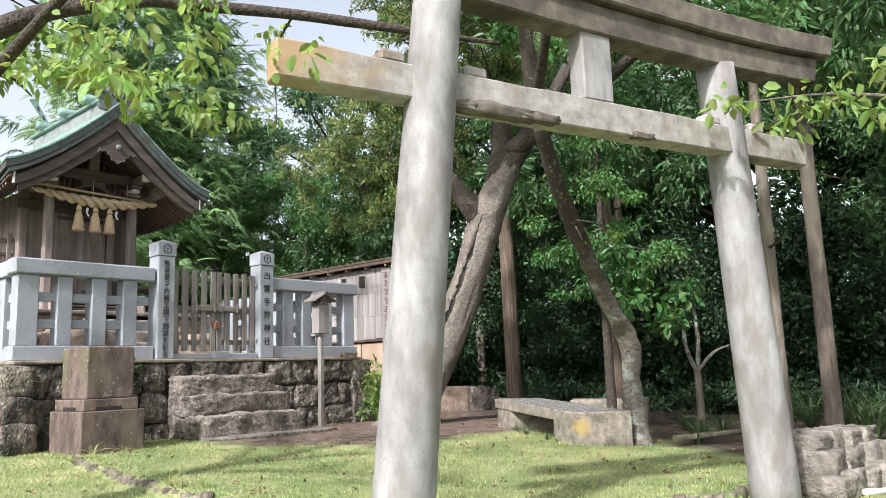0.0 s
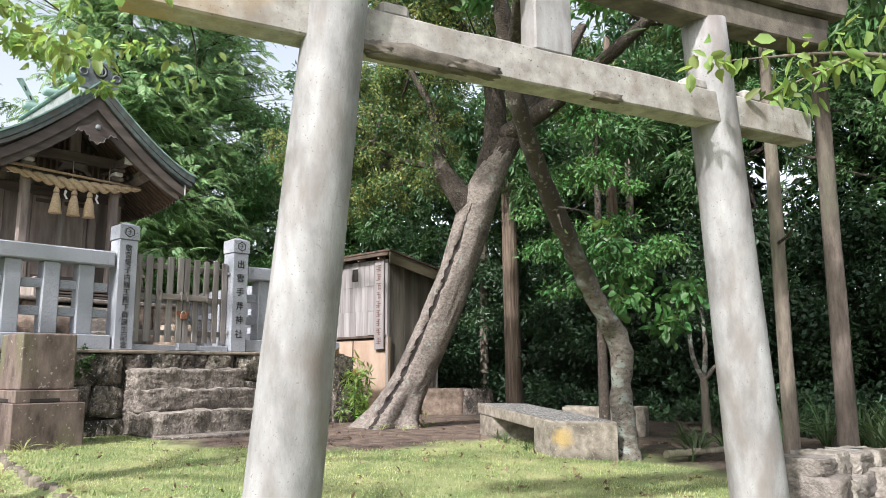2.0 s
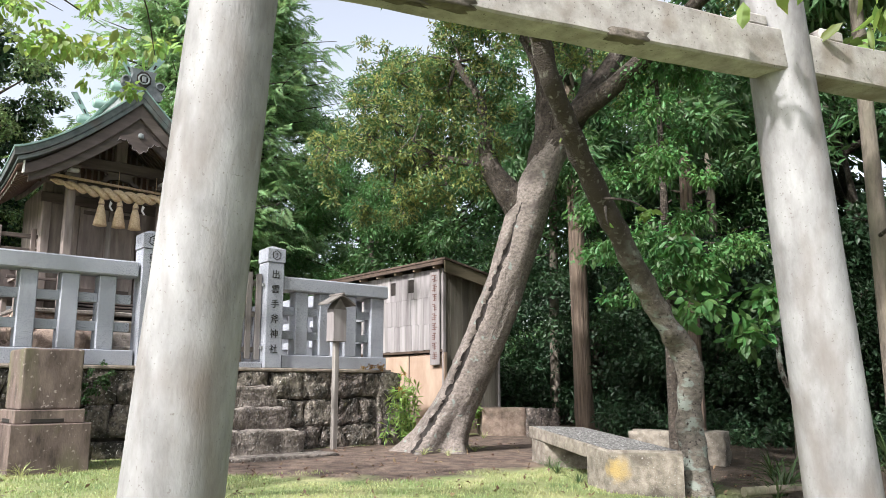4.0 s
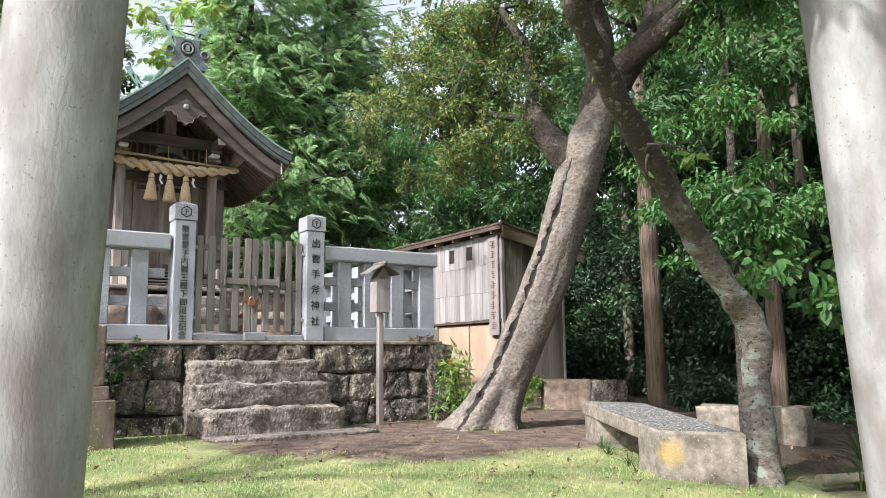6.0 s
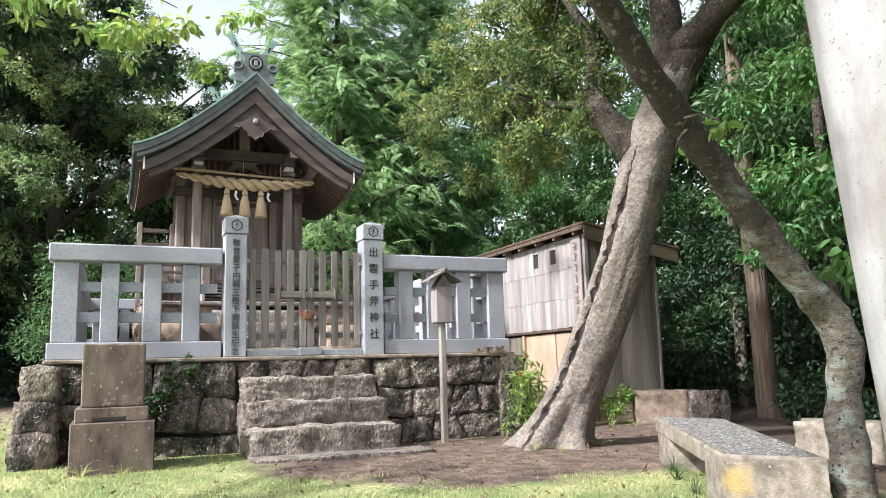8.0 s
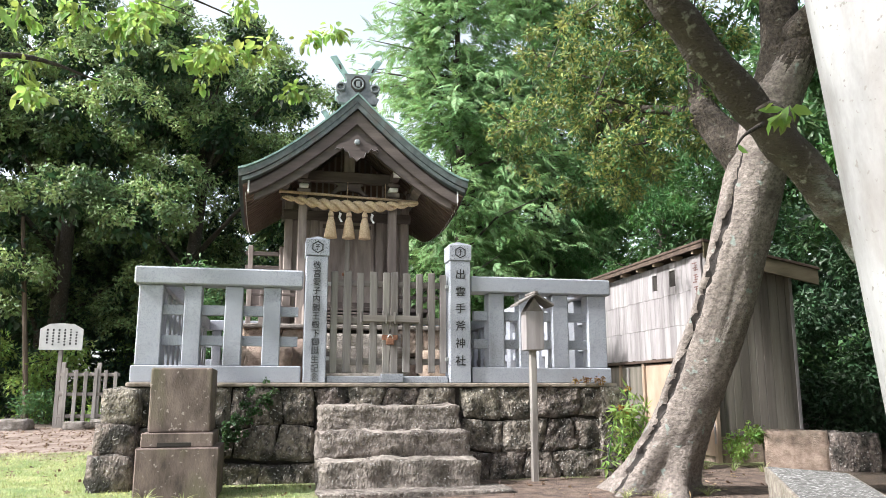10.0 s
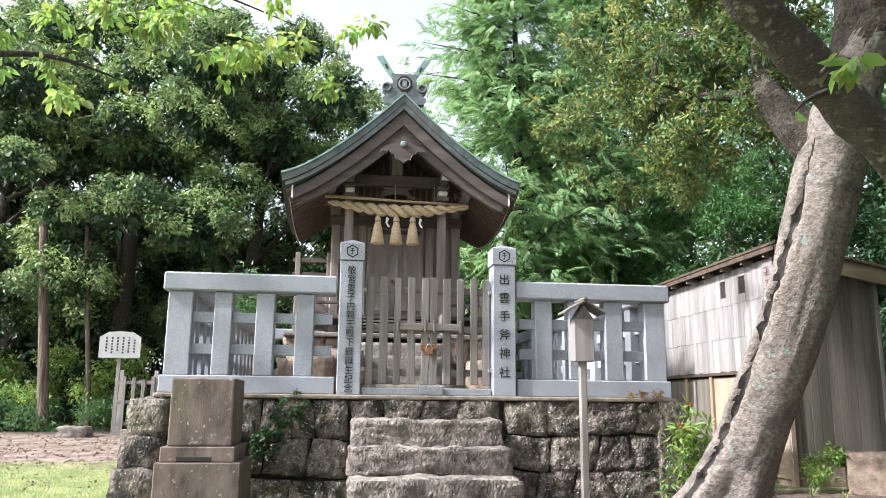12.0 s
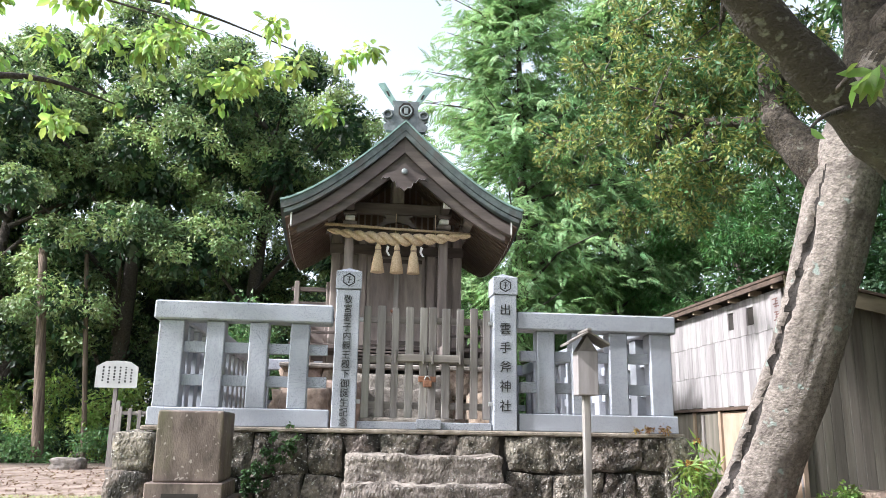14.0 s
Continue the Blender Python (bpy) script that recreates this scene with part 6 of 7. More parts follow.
def feathery_tree(height=10.8, spread=3.6, seed=22):
    """A cypress-like tree at the origin: tiers of slim boughs carrying flat, drooping, fern-like sprays."""
    rng = np.random.default_rng(seed)
    p = thing("feathery_tree", "tall fresh-green tree with feathery drooping sprays", "tree", "trees of the shrine grove")
    part("trunk", limb([(0, 0, -0.2, 0.24), (0.05, 0, 0.5, 0.16), (0.1, -0.1, height * 0.5, 0.10), (0, 0, height * 0.98, 0.02)], 12, 0.12), M["bark_dark"], p)
    o, ax = [], []
    for k in range(320):
        h = 0.10 + 0.88 * rng.random()
        a = rng.uniform(0, 2 * math.pi)
        out = np.array((math.cos(a), math.sin(a), 0.0))
        L = spread * max(0.12, (1 - h) ** 0.48) * rng.uniform(0.45, 1.12)
        root = np.array((0.0, 0.0, height * h))
        rise = rng.uniform(0.15, 0.5)
        if k % 5 == 0:
            part("bough", tube([root, root + out * L * 0.5 + np.array((0, 0, L * rise * 0.6)), root + out * L * 0.95 + np.array((0, 0, L * rise * 0.7))], [0.035, 0.02, 0.006], 5), M["bark_dark"], p)
        for s in np.linspace(0.22, 1.0, 22):
            side = np.array((-out[1], out[0], 0.0)) * rng.normal() * 0.55
            o.append(root + out * L * s + side * L * 0.32 * (1.25 - s) + np.array((0, 0, L * rise * (s - 0.45 * s * s) + rng.normal() * 0.07)))
            d = out * 0.7 + side * 1.3 + np.array((0, 0, rng.uniform(-0.75, 0.35)))
            d += rng.normal(size=3) * 0.25
            ax.append(d / np.linalg.norm(d))
    o, ax = np.array(o), np.array(ax)
    n = len(o)
    flat = np.cross(ax, np.array((0, 0, 1.0)) + rng.normal(size=(n, 3)) * 0.35)
    flat /= np.linalg.norm(flat, axis=1)[:, None]
    up = np.cross(flat, ax)
    size = rng.uniform(0.22, 0.44, n)[:, None]
    vs = []
    for j in range(9):
        s = j / 8
        base = o + ax * size * s - up * size * 0.28 * s * s
        for sg in ((-1, 1) if j < 8 else (0,)):
            d = ax * (0.75 if sg else 1.0) + flat * sg * 0.8 - up * (0.15 + 0.3 * rng.random((n, 1)))
            d /= np.linalg.norm(d, axis=1)[:, None]
            W = np.cross(d, up) * size * 0.052
            L = size * (0.42 * (1 - 0.72 * s) * rng.uniform(0.8, 1.2, (n, 1)))
            v = np.empty((n, 4, 3))
            v[:, 0], v[:, 1], v[:, 2], v[:, 3] = base, base + d * L * 0.5 + W, base + d * L - up * L * 0.18, base + d * L * 0.5 - W
            vs.append(v)
    v = np.concatenate(vs)
    base = (np.arange(len(v)) * 4)[:, None]
    f = np.concatenate([base + np.array([0, 1, 2]), base + np.array([0, 2, 3])], axis=0)
    mesh_object("crown", v.reshape(-1, 3), f, M["leaf_bright"]).parent = p
    return p


feather = feathery_tree()
place(feather, TREES["feather"])
mid = broad_tree("broadleaf_tree", "leafy mid-green broadleaf tree in the shaded grove", 9.5, 3.2, "leaf_mid", 42000, 0.145, 0.054, 23, 0.2, 0.12, n_clump=100, clump=(0.4, 0.85), shell=0.45, face=0.5)
place(mid, TREES["mid"])

laurel = broad_tree("laurel_tree", "fresh-green narrow-leaved tree behind the shed", 7.6, 2.4, "leaf_vine", 24000, 0.16, 0.036, 27, 0.14, 0.35, n_clump=46, clump=(0.4, 0.7), shell=0.35, face=0.4, droop=0.5)
place(laurel, [(8.6, 8.4, 40, 1.0)])


def bush_mass(name, label, cx0, cx1, cy0, cy1, z0, z1, n, count, leaf, l, w, seed, r=(0.4, 0.8)):
    rng = np.random.default_rng(seed)
    cs = np.column_stack([rng.uniform(cx0, cx1, n), rng.uniform(cy0, cy1, n), rng.uniform(z0, z1, n)])
    ob = leaf_cloud(name, cs, rng.uniform(*r, n), count, l, w, M[leaf], rng, shell=0.35)
    return tagged(ob, label, "bushes", kind="stuff")


bush_mass("undergrowth", "dense dark evergreen undergrowth under the trees", 8.8, 13.5, -9.5, 5.0, 0.2, 4.2, 130, 56000, "leaf_shade_dark", 0.14, 0.066, 31)
bush_mass("undergrowth", "dense green shrubs behind the shrine", -4.0, 10.0, 8.8, 11.5, 0.2, 4.0, 110, 42000, "leaf_mid", 0.13, 0.05, 32)
bush_mass("undergrowth", "low green shrubs beyond the path", -22.0, -6.0, 13.5, 18.0, 0.0, 2.6, 110, 36000, "leaf_near", 0.15, 0.065, 33)
bush_mass("undergrowth", "low dark shrubs along the path", -18.0, -7.6, 12.6, 14.0, 0.1, 1.0, 60, 20000, "leaf_mid", 0.12, 0.05, 37, (0.3, 0.6))
bush_mass("undergrowth", "dark ivy-hung hedge closing the grove", 8.7, 9.6, -8.5, -0.6, 0.1, 3.6, 120, 36000, "leaf_shade_dark", 0.10, 0.075, 39, (0.3, 0.6))
bush_mass("undergrowth", "low dark plants on the grove floor", 7.6, 9.2, -8.8, -1.2, 0.0, 0.35, 70, 9000, "leaf_shade_dark", 0.13, 0.05, 40, (0.2, 0.4))
bush_mass("undergrowth", "dark shrubs filling the foot of the woods behind the notice board", -10.5, -2.5, 15.5, 18.0, 0.2, 3.8, 60, 22000, "leaf_shade_dark", 0.16, 0.08, 47, (0.5, 0.95))
bush_mass("far_woods", "dark woods closing the view behind the shrine", -34, 34, 24, 32, 0.0, 9.0, 170, 38000, "leaf_shade_dark", 0.6, 0.32, 34, (1.2, 2.6))
bush_mass("far_woods", "dark woods closing the view beyond the grove", 17, 26, -30, 24, 0.0, 9.5, 150, 32000, "leaf_shade_dark", 0.6, 0.32, 35, (1.2, 2.4))
bush_mass("far_woods", "dark evergreen woods behind the grove", 14.5, 17.5, -15, 8, 1.0, 9.0, 120, 40000, "leaf_shade_dark", 0.3, 0.15, 38, (0.8, 1.5))
# out of view; added to cut the sky light on south-facing surfaces
bush_mass("far_woods", "unseen dark woods added to hold back sky light", 6.5, 13.0, -22, -12.5, 0.5, 8.5, 110, 30000, "leaf_shade_dark", 0.3, 0.16, 46, (0.9, 1.6))
bush_mass("far_woods", "dark woods beyond the path", -36, -24, -24, 26, 0.0, 6.0, 110, 22000, "leaf_shade_dark", 0.6, 0.32, 36, (1.2, 2.2))


# ---- overhanging branches ----
def hanging_leaves(name, spots, per, length, width, material, rng, parent, spread=0.35):
    """Single drooping leaves set along twigs, for foliage near the eye."""
    cs = [np.array(c) + rng.normal(size=3) * np.array([spread, spread, spread * 0.5]) for c in spots for _ in range(3)]
    return leaf_cloud(name, cs, rng.uniform(0.12, 0.32, len(cs)), per * len(spots), length, width, material, rng, parent, droop=0.9, shell=0.1, squash=0.5, spread=0.6, round_leaf=True)


def build_cherry():
    p = thing("cherry_tree", "cherry tree whose thin leafy branches hang over the lawn", "tree")
    rng = np.random.default_rng(5)
    part("trunk", limb([(-5.9, -4.6, -0.3, 0.30), (-5.85, -4.6, 0.5, 0.22), (-5.8, -4.7, 1.8, 0.19), (-5.7, -4.7, 3.2, 0.16), (-5.6, -4.6, 4.6, 0.10), (-5.5, -4.4, 6.0, 0.05)], 14, 0.12), M["bark_dark"], p)
    limbs = [
        [(-5.7, -4.7, 3.2, 0.11), (-5.2, -5.2, 3.9, 0.085), (-4.46, -5.85, 4.14, 0.065), (-3.97, -6.13, 4.17, 0.055), (-3.28, -6.59, 4.16, 0.05), (-2.59, -7.14, 4.07, 0.04), (-1.8, -7.8, 3.95, 0.02)],
        [(-5.65, -4.65, 4.0, 0.10), (-5.6, -2.8, 5.4, 0.06), (-4.6, -1.1, 6.3, 0.035), (-3.2, -0.4, 6.5, 0.02), (-1.8, 0.0, 6.2, 0.006)],
        [(-5.75, -4.7, 2.6, 0.08), (-5.5, -6.0, 3.2, 0.05), (-5.4, -7.4, 3.5, 0.03), (-5.3, -8.2, 3.2, 0.008)],
        [(-5.7, -4.7, 3.0, 0.08), (-5.0, -3.2, 4.0, 0.05), (-4.2, -2.2, 4.6, 0.03), (-3.6, -1.4, 4.7, 0.008)],
        [(-3.28, -6.59, 4.16, 0.014), (-3.3, -6.3, 3.85, 0.008), (-3.12, -6.1, 3.6, 0.006), (-3.0, -5.95, 3.35, 0.003)],
        [(-5.6, -2.8, 5.4, 0.03), (-5.2, -1.9, 5.5, 0.015), (-4.9, -1.2, 5.3, 0.006)],
        [(-4.6, -1.1, 6.3, 0.02), (-3.6, -1.0, 6.1, 0.012), (-2.6, -1.0, 5.8, 0.005)],
    ]
    for q in limbs:
        part("limb", limb(q, 8, 0.1), M["bark_dark"], p)
    near = [(-3.6, -3.85, 4.4), (-3.37, -3.56, 4.05), (-2.83, -3.51, 4.5), (-2.4, -3.41, 4.5), (-2.07, -3.52, 4.7), (-1.6, -3.38, 4.6), (-3.67, -3.59, 3.85), (-3.1, -3.8, 4.6), (-4.1, -3.6, 4.3), (-4.0, -4.2, 3.9), (-2.0, -3.4, 4.35), (-1.75, -3.3, 4.28), (-2.5, -3.4, 4.3), (-1.35, -3.3, 4.45)]
    near = [(-0.87 + 1.5 * (a + 0.87), -9.74 + 1.5 * (b + 9.74), 1.45 + 1.5 * (c - 1.45)) for a, b, c in near]
    hanging_leaves("foliage", near, 90, 0.145, 0.088, M["leaf_near"], rng, p, 0.42)
    left = [(-5.4, -7.4, 3.3), (-5.3, -8.0, 3.1), (-5.5, -6.6, 3.2), (-5.0, -7.2, 2.9), (-5.6, -7.9, 2.8), (-4.9, -6.6, 3.3), (-5.2, -5.8, 3.4)]
    hanging_leaves("foliage", left, 80, 0.095, 0.055, M["leaf_near"], rng, p, 0.3)
    high = [(-5.0, -3.2, 4.4), (-4.2, -2.2, 4.8), (-3.6, -1.5, 4.9), (-5.5, -4.4, 6.0), (-5.9, -5.2, 5.4), (-6.2, -3.8, 5.2), (-4.5, -5.8, 4.5), (-3.4, -6.4, 4.5), (-5.2, -2.6, 5.0)]
    hanging_leaves("foliage", high, 80, 0.105, 0.058, M["leaf_near"], rng, p, 0.55)
    hang = [(-3.12, -6.1, 3.6), (-3.02, -5.97, 3.4)]
    hanging_leaves("foliage", hang, 10, 0.10, 0.05, M["leaf_near"], rng, p, 0.12)


build_cherry()


def build_side_tree():
    p = thing("young_tree", "young broadleaf tree with a leafy branch reaching over the torii", "tree")
    rng = np.random.default_rng(15)
    part("trunk", limb([(2.7, -12.2, -0.5, 0.14), (2.6, -12.1, 1.5, 0.10), (2.4, -12.0, 3.2, 0.07), (2.3, -11.9, 5.0, 0.03)], 10, 0.1), M["bark_dark"], p)
    limbs = [[(2.5, -12.0, 2.6, 0.05), (1.2, -11.2, 3.1, 0.03), (0.1, -10.3, 3.25, 0.018), (-0.8, -9.65, 3.12, 0.005)],
             [(2.4, -12.0, 3.0, 0.04), (1.0, -11.6, 3.2, 0.025), (-0.3, -11.0, 3.1, 0.014), (-1.2, -10.7, 2.9, 0.005)],
             [(0.1, -10.3, 3.25, 0.012), (0.5, -9.6, 3.3, 0.008), (0.6, -9.1, 3.2, 0.004)]]
    for q in limbs:
        part("limb", limb(q, 7, 0.08), M["log"], p)
    spots = [(-0.75, -9.7, 3.12), (-0.4, -9.95, 3.18), (0.0, -10.2, 3.25), (0.3, -10.5, 3.2), (0.55, -9.5, 3.25), (0.2, -9.9, 3.25)]
    hanging_leaves("foliage", spots, 26, 0.14, 0.07, M["leaf_near"], rng, p, 0.13)
    spots = [(-1.15, -10.7, 2.98), (-0.8, -10.9, 3.1), (-0.4, -11.0, 3.2), (0.2, -11.2, 3.3), (0.8, -11.3, 3.3)]
    hanging_leaves("foliage", spots, 20, 0.13, 0.07, M["leaf_near"], rng, p, 0.12)


build_side_tree()


# ---- sprays, vines and low plants of the grove ----
def build_sprays():
    rng = np.random.default_rng(25)
    p = thing("cypress_tree", "young cypress with bright flat sprays in front of the dark grove", "tree")
    part("trunk", limb([(4.4, -5.2, -0.3, 0.09), (4.4, -5.2, 2.0, 0.07), (4.35, -5.25, 4.6, 0.04), (4.3, -5.2, 6.0, 0.01)], 8, 0.1), M["bark_dark"], p)
    cs = []
    for k in range(46):
        z = rng.uniform(1.9, 5.6)
        a = rng.uniform(0, 6.28)
        r = rng.uniform(0.3, 1.25) * (1.1 - (z - 1.9) * 0.12)
        c = np.array((4.35 + r * math.cos(a), -5.2 + r * math.sin(a), z))
        cs.append(c)
        if k % 3 == 0:
            part("limb", tube([(4.38, -5.2, z + 0.25), (c + np.array((4.38, -5.2, z + 0.25))) / 2, c], [0.02, 0.014, 0.005], 5), M["bark_dark"], p)
    leaf_cloud("crown", cs, rng.uniform(0.22, 0.42, len(cs)), 9000, 0.10, 0.04, M["leaf_vine"], rng, p, droop=0.7, shell=0.15, squash=0.55)
    leaf_cloud("vine_leaves", [(3.9, -5.9, 1.9), (4.2, -5.9, 2.3), (3.8, -5.8, 2.7), (4.6, -6.2, 1.6), (4.9, -6.4, 2.1)], [0.35] * 5, 500, 0.15, 0.11, M["leaf_vine"], rng, p, droop=0.8, shell=0.2, round_leaf=True)


build_sprays()


def build_sapling():
    p = thing("sapling", "thin forked grey sapling before the dark grove", "tree")
    x, y = 6.93, -5.63
    z = ground_z(x, y) - 0.1
    part("trunk", limb([(x, y, z, 0.085), (x + 0.02, y, z + 0.8, 0.065), (x - 0.02, y, z + 1.05, 0.06)], 9, 0.12, 5), M["bark_pole"], p)
    for q in ([(x - 0.02, y, z + 1.0, 0.05), (x - 0.2, y + 0.1, z + 1.5, 0.04), (x - 0.22, y + 0.1, z + 2.4, 0.02)], [(x, y, z + 1.0, 0.05), (x + 0.03, y - 0.05, z + 1.7, 0.04), (x - 0.05, y, z + 2.8, 0.02)], [(x, y, z + 1.0, 0.045), (x + 0.25, y - 0.25, z + 1.35, 0.03), (x + 0.6, y - 0.5, z + 1.5, 0.015)]):
        part("limb", limb(q, 7, 0.1), M["bark_pale"], p)
    rng = np.random.default_rng(35)
    leaf_cloud("crown", [(x - 0.2, y, z + 2.6), (x, y, z + 3.0), (x + 0.4, y - 0.3, z + 2.0), (x - 0.3, y + 0.2, z + 2.1)], [0.5, 0.6, 0.5, 0.4], 1500, 0.11, 0.05, M["leaf_shade_dark"], rng, p, shell=0.2)


build_sapling()


def tuft(name, label, category, spots, n, length, width, material, seed, upright=0.9, kind="", group=""):
    """Arching strap leaves in tufts: each leaf three segments, folded."""
    rng = np.random.default_rng(seed)
    for sx, sy, sc in spots:
        bm = bmesh.new()
        z = ground_z(sx, sy)
        for _ in range(n):
            a = rng.uniform(0, 6.28)
            L = length * sc * rng.uniform(0.55, 1.1)
            out = rng.uniform(0.25, 1.0)
            d = Vector((math.cos(a), math.sin(a), 0))
            s = Vector((-d.y, d.x, 0)) * width * sc * 0.5
            base = Vector((sx, sy, z - 0.01)) + d * rng.uniform(0, 0.05) * sc
            prev = None
            for k in range(5):
                t = k / 4
                c = base + d * (L * out * t * (0.5 + 0.5 * t)) + Vector((0, 0, L * upright * (t - 0.62 * out * t * t)))
                w = s * (1 - t) ** 0.6 * (0.7 + 0.6 * t)
                cur = (bm.verts.new(c - w), bm.verts.new(c + w + Vector((0, 0, width * 0.2))))
                if prev:
                    bm.faces.new((prev[0], prev[1], cur[1], cur[0]))
                prev = cur
        tagged(part(name, bm, M[material]), label, category, group, kind)


tuft("strap_leaf_plant", "tuft of long arching green strap leaves", "plant", [(4.3, -6.75, 1.0), (4.8, -6.9, 1.1), (3.7, -7.0, 0.9), (5.3, -7.2, 1.0), (3.3, -7.15, 0.8), (5.0, -6.2, 0.9)], 26, 0.55, 0.028, "leaf_bamboo", 41, group="strap-leaved plants")
tuft("fern_tuft", "grey-green ragged grass tuft beside the bench", "plant", [(2.6, -4.7, 0.8), (2.85, -4.35, 0.7), (2.3, -5.3, 0.7), (3.0, -6.55, 0.8)], 30, 0.36, 0.014, "leaf_bamboo", 42, group="ragged tufts by the bench")
tuft("grass_tuft", "tall pale grass tuft at the edging", "grass", [(-3.0, -1.75, 0.8), (-2.75, -1.7, 0.7), (-3.3, -4.6, 0.7), (-3.15, -5.0, 0.6), (-3.0, -5.7, 0.6), (-3.4, -3.1, 0.6), (-2.35, -1.72, 0.5), (0.3, -8.75, 0.7), (-2.9, -6.4, 0.6), (2.35, -2.35, 0.55), (2.6, -2.6, 0.6), (3.35, -2.35, 0.6), (3.45, -1.95, 0.55), (5.2, 0.05, 0.7), (5.5, -0.2, 0.6), (4.9, 0.3, 0.6)], 34, 0.34, 0.010, "grass", 43, group="grass tufts at the edging")
tuft("bamboo_grass", "dark dwarf bamboo leaves by the field stones", "plant", [(5.5 + 0.5 * i, -8.9 + 0.35 * (i % 3), 1.3) for i in range(6)] + [(6.2, -7.2, 1.2), (6.9, -7.6, 1.3)], 34, 0.85, 0.03, "leaf_bamboo", 44, group="dwarf bamboo")


def build_weed():
    p = thing("leafy_weed", "tall leafy green weed with orange flower heads beside the wall", "plant")
    rng = np.random.default_rng(51)
    for k in range(7):
        x, y = 3.05 + rng.uniform(-0.2, 0.25), -0.75 + rng.uniform(-0.15, 0.15)
        h = rng.uniform(0.7, 1.25)
        tx, ty = x + rng.uniform(-0.15, 0.15), y + rng.uniform(-0.1, 0.1)
        part("stem", tube([(x, y, -0.02), ((x + tx) / 2, (y + ty) / 2, h * 0.5), (tx, ty, h)], [0.010, 0.008, 0.004], 5), M["leaf_vine"], p)
        cs = [(x + (tx - x) * t, y + (ty - y) * t, h * t) for t in np.linspace(0.15, 1.0, 9)]
        leaf_cloud("leaf_spray", cs, [0.07] * 9, 70, 0.15, 0.035, M["leaf_near"], rng, p, shell=0.1, spread=0.6)
        if k < 4:
            leaf_cloud("flower_head", [(tx, ty, h + 0.03)], [0.05], 40, 0.035, 0.02, M["flower"], rng, p, shell=0.1)
    leaf_cloud("flower_head", [(2.75, -0.42, 1.3), (2.95, -0.4, 1.3), (2.6, -0.38, 1.28)], [0.07, 0.08, 0.06], 160, 0.04, 0.022, M["flower"], rng, p, shell=0.1)


build_weed()


def build_ivy():
    rng = np.random.default_rng(61)
    pts = [(-1.35, 1.12), (-1.45, 1.05), (-1.55, 0.98), (-1.68, 0.9), (-1.72, 0.8), (-1.78, 0.7), (-1.74, 0.6), (-1.82, 0.52), (-1.3, 1.18), (-1.6, 0.75), (-1.4, 0.95)]
    cs = [(x - 0.24 + rng.normal() * 0.09, -0.345, z - 0.03 + rng.normal() * 0.06) for x, z in pts for _ in range(4)]
    tagged(leaf_cloud("ivy", cs, [0.04] * len(cs), 900, 0.042, 0.04, M["ivy"], rng, shell=0.1, spread=0.5, droop=0.5), "small-leaved ivy patch climbing the rubble wall", "ivy")
    tagged(leaf_cloud("shrub", [(5.6, 0.55, 0.35), (5.8, 0.4, 0.5), (5.5, 0.3, 0.25), (5.95, 0.5, 0.45)], [0.22, 0.2, 0.2, 0.18], 700, 0.07, 0.04, M["leaf_near"], rng, shell=0.1), "low bright-green shrub at the shed corner", "shrub")


build_ivy()


# ---- notice board and low fence beyond the path ----
def build_sign():
    p = thing("notice_board", "white peaked notice board on a wooden post", "notice board")
    x, y = -6.88, 11.3
    part("post", box(x - 0.05, x + 0.05, y - 0.05, y + 0.05, 0.15, 2.25, 0.008), M["gate_wood"], p)
    part("board", prism([(x - 0.52, 2.22), (x + 0.52, 2.22), (x + 0.52, 2.76), (x + 0.3, 2.89), (x, 2.91), (x - 0.3, 2.89), (x - 0.52, 2.76)], y - 0.08, y - 0.052), M["sign_white"], p)
    rng = random.Random(3)
    for c in range(6):
        cx = x + 0.36 - c * 0.14
        z = 2.76 if c else 2.70
        while z > 2.38:
            h = rng.uniform(0.03, 0.06)
            part("text_bar", box(cx - 0.022, cx + 0.022, y - 0.083, y - 0.081, z - h, z, 0), M["ink"], p)
            z -= h + 0.03
    f = thing("wooden_fence", "low weathered slatted wooden fence beside the notice board", "fence")
    for k in range(6):
        fx = x + 0.2 + k * 0.24
        part("slat", box(fx - 0.045, fx + 0.045, y - 0.14, y - 0.11, 0.18, 1.75 - 0.04 * (k % 3), 0.006), M["gate_wood"], f)
    for z in (0.5, 1.05, 1.55):
        part("rail", box(x + 0.05, x + 1.5, y - 0.105, y - 0.05, z, z + 0.09, 0.006), M["gate_wood_h"], f)
    for fx in (x + 0.12, x + 0.98):
        part("fence_post", box(fx - 0.05, fx + 0.05, y - 0.10, y + 0.0, 0.1, 1.9, 0.008), M["gate_wood"], f)
    for i, (sx, sy, s) in enumerate(((-7.6, 10.6, 0.28), (-6.2, 10.5, 0.2), (-5.6, 10.8, 0.25), (-4.9, 8.0, 0.15))):
        tagged(part("field_stone", rock(sx, sy, ground_z(sx, sy) + s * 0.3, s * 1.3, s, s * 0.6, i + 140, 4, 0.2), M["mound"]), "mossy stone lying beside the path", "stone", "stones along the path")
    tagged(part("tree_root", limb([(-5.2, 10.6, 0.2, 0.12), (-5.9, 10.4, 0.32, 0.11), (-6.5, 10.6, 0.22, 0.08)], 9, 0.2), M["bark_dark"]), "mossy surface root beside the path", "root")


build_sign()


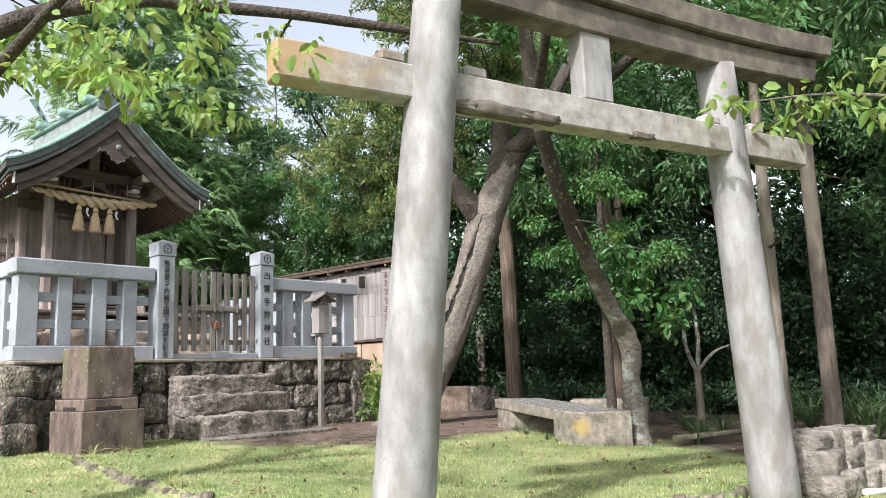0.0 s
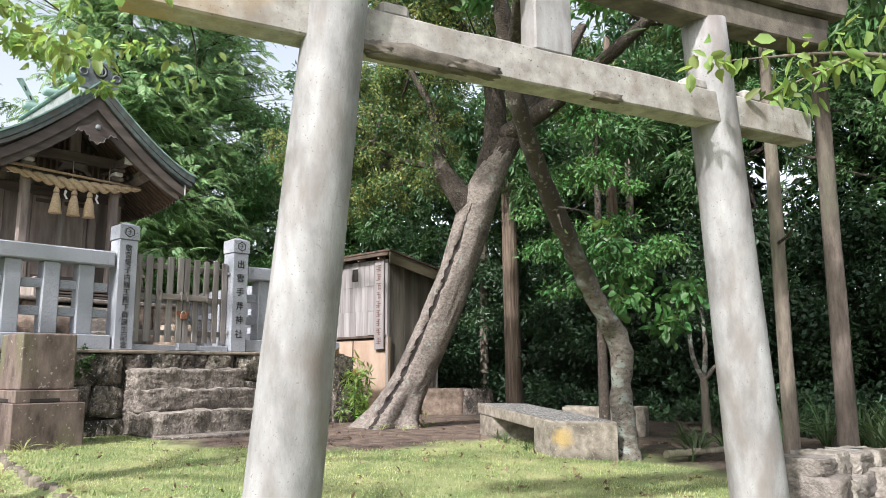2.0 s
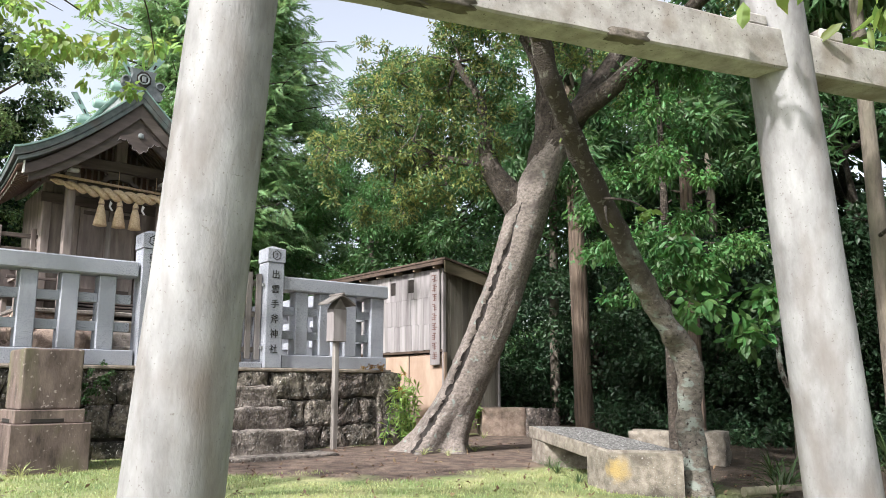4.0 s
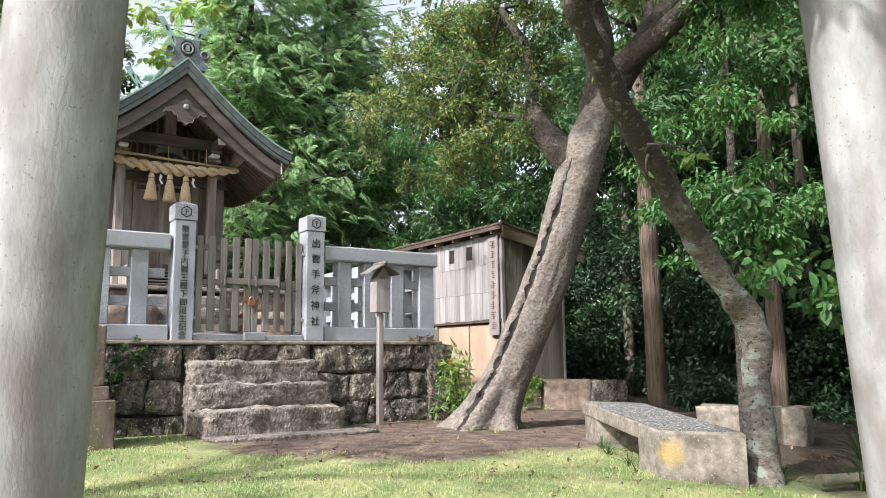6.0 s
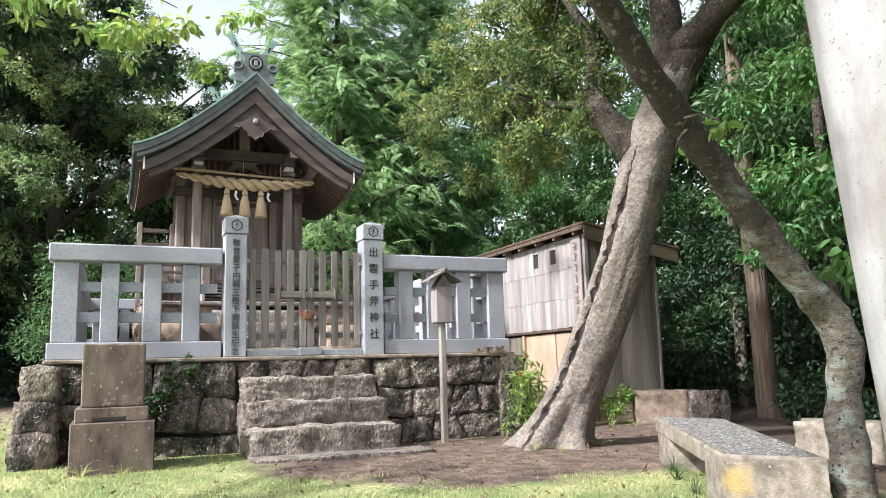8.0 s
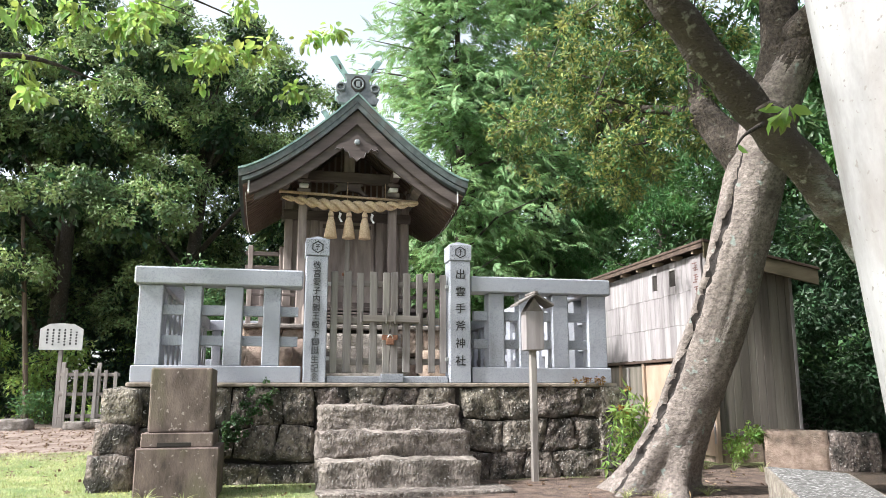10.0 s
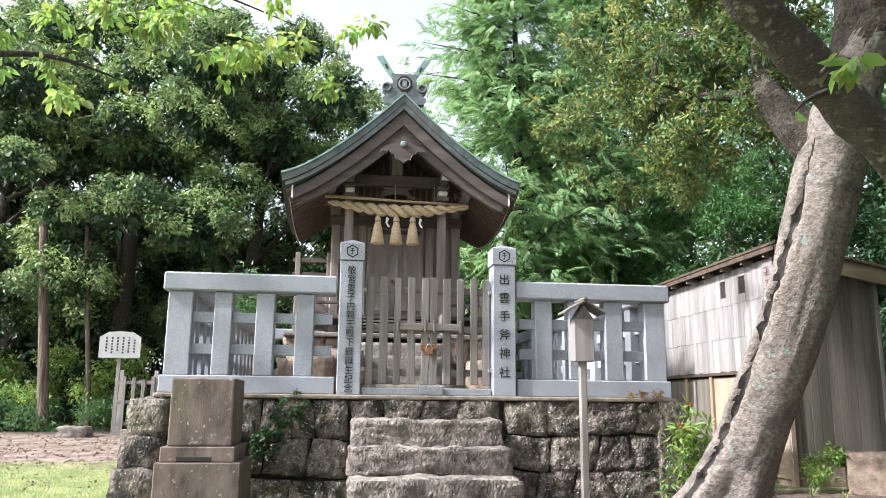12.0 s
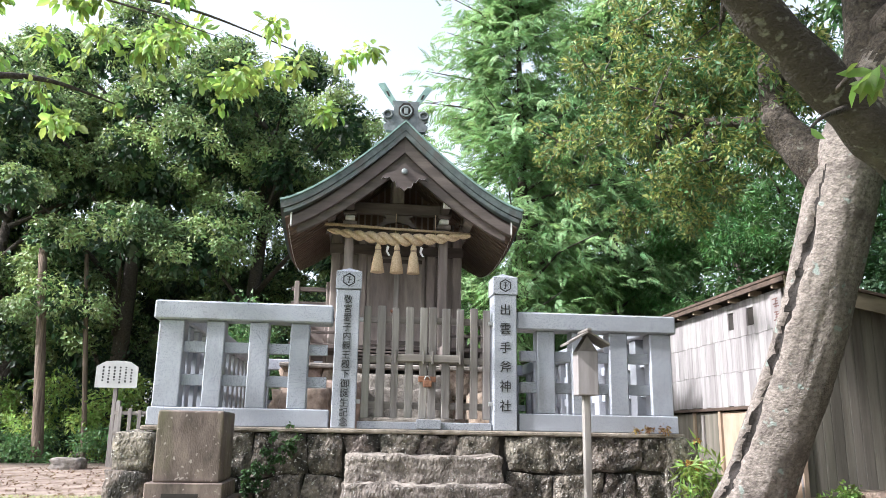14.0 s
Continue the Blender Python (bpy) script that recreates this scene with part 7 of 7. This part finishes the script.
def path_trunk(x, y, r, h):
    p = thing("cedar_tree", "reddish bare trunk standing beyond the path", "tree", "slim trunks of the grove")
    z = ground_z(x, y) - 0.1
    part("trunk", limb([(x, y, z, r * 1.4), (x + 0.05, y, z + 0.6, r), (x - 0.5, y, z + h, r * 0.7)], 12, 0.1), M["bark_red"], p)


path_trunk(-9.3, 13.0, 0.16, 6)
path_trunk(-8.3, 13.6, 0.08, 6)


# ---- lawn and litter ----
def build_lawn():
    rng = np.random.default_rng(71)
    n = 300000
    x, y = rng.uniform(-9.5, 5.2, n), rng.uniform(-10.5, 4.6, n)
    ex, ey = (x - 1.9) / 2.9, (y + 2.2) / 2.1
    bare = ex * ex + ey * ey
    jig = np.array([noise.noise((a * 1.4, b * 1.4, 0.0)) for a, b in zip(x, y)])
    keep = (bare + jig * 0.7 > 1.0 + 0.2 * rng.random(n)) & ~((x > -3.4) & (y > -0.4)) & ~((x < -2.1) & (x > -2.9) & (y > -1.6)) & (jig + rng.random(n) * 0.9 > 0.0)
    keep &= (((x - 4.7) / 2.0) ** 2 + ((y + 1.0) / 2.4) ** 2 + jig * 0.6 > 1.0) & (x - 0.45 * y + jig * 0.5 < 5.9)
    keep &= ~((np.abs(x) < 1.05) & (y > -1.4)) & (x < 4.6 + 0.5 * jig) & ((x > -6.5) | (rng.random(n) < 0.6)) & (y + 0.6 * x > -14.5)
    x, y = x[keep], y[keep]
    z = np.array([ground_z(a, b) for a, b in zip(x, y)])
    m = len(x)
    a = rng.uniform(0, 6.28, m)
    L = rng.uniform(0.014, 0.040, m)
    w = rng.uniform(0.003, 0.006, m)
    dx, dy = np.cos(a), np.sin(a)
    lean = rng.uniform(0.2, 1.1, m) * L
    v = np.empty((m, 3, 3))
    v[:, 0] = np.column_stack([x - dy * w, y + dx * w, z - 0.004])
    v[:, 1] = np.column_stack([x + dy * w, y - dx * w, z - 0.004])
    v[:, 2] = np.column_stack([x + dx * lean, y + dy * lean, z + L])
    f = (np.arange(m) * 3)[:, None] + np.array([0, 1, 2])
    tagged(mesh_object("grass", v.reshape(-1, 3), f, M["grass"]), "short patchy lawn grass, yellow-green in the sun", "grass", kind="stuff")
    # dry leaves on soil and path
    n = 9000
    x, y = rng.uniform(-11, 5, n), rng.uniform(-8.5, 11, n)
    ok = ~((x > -3.5) & (x < 3.5) & (y > -0.5)) & ((y < 1) | (x < -3.8)) & ((y > 3.2) | (rng.random(n) < 0.3))
    x, y = x[ok], y[ok]
    cs = np.column_stack([x, y, [ground_z(p, q) + 0.012 for p, q in zip(x, y)]])
    tagged(leaf_cloud("dry_leaves", cs, np.full(len(cs), 0.01), len(cs) * 2, 0.06, 0.03, M["litter"], rng, shell=0.0, spread=0.3, squash=0.1), "scattered dry brown leaves on the ground", "fallen leaves", kind="stuff")


build_lawn()
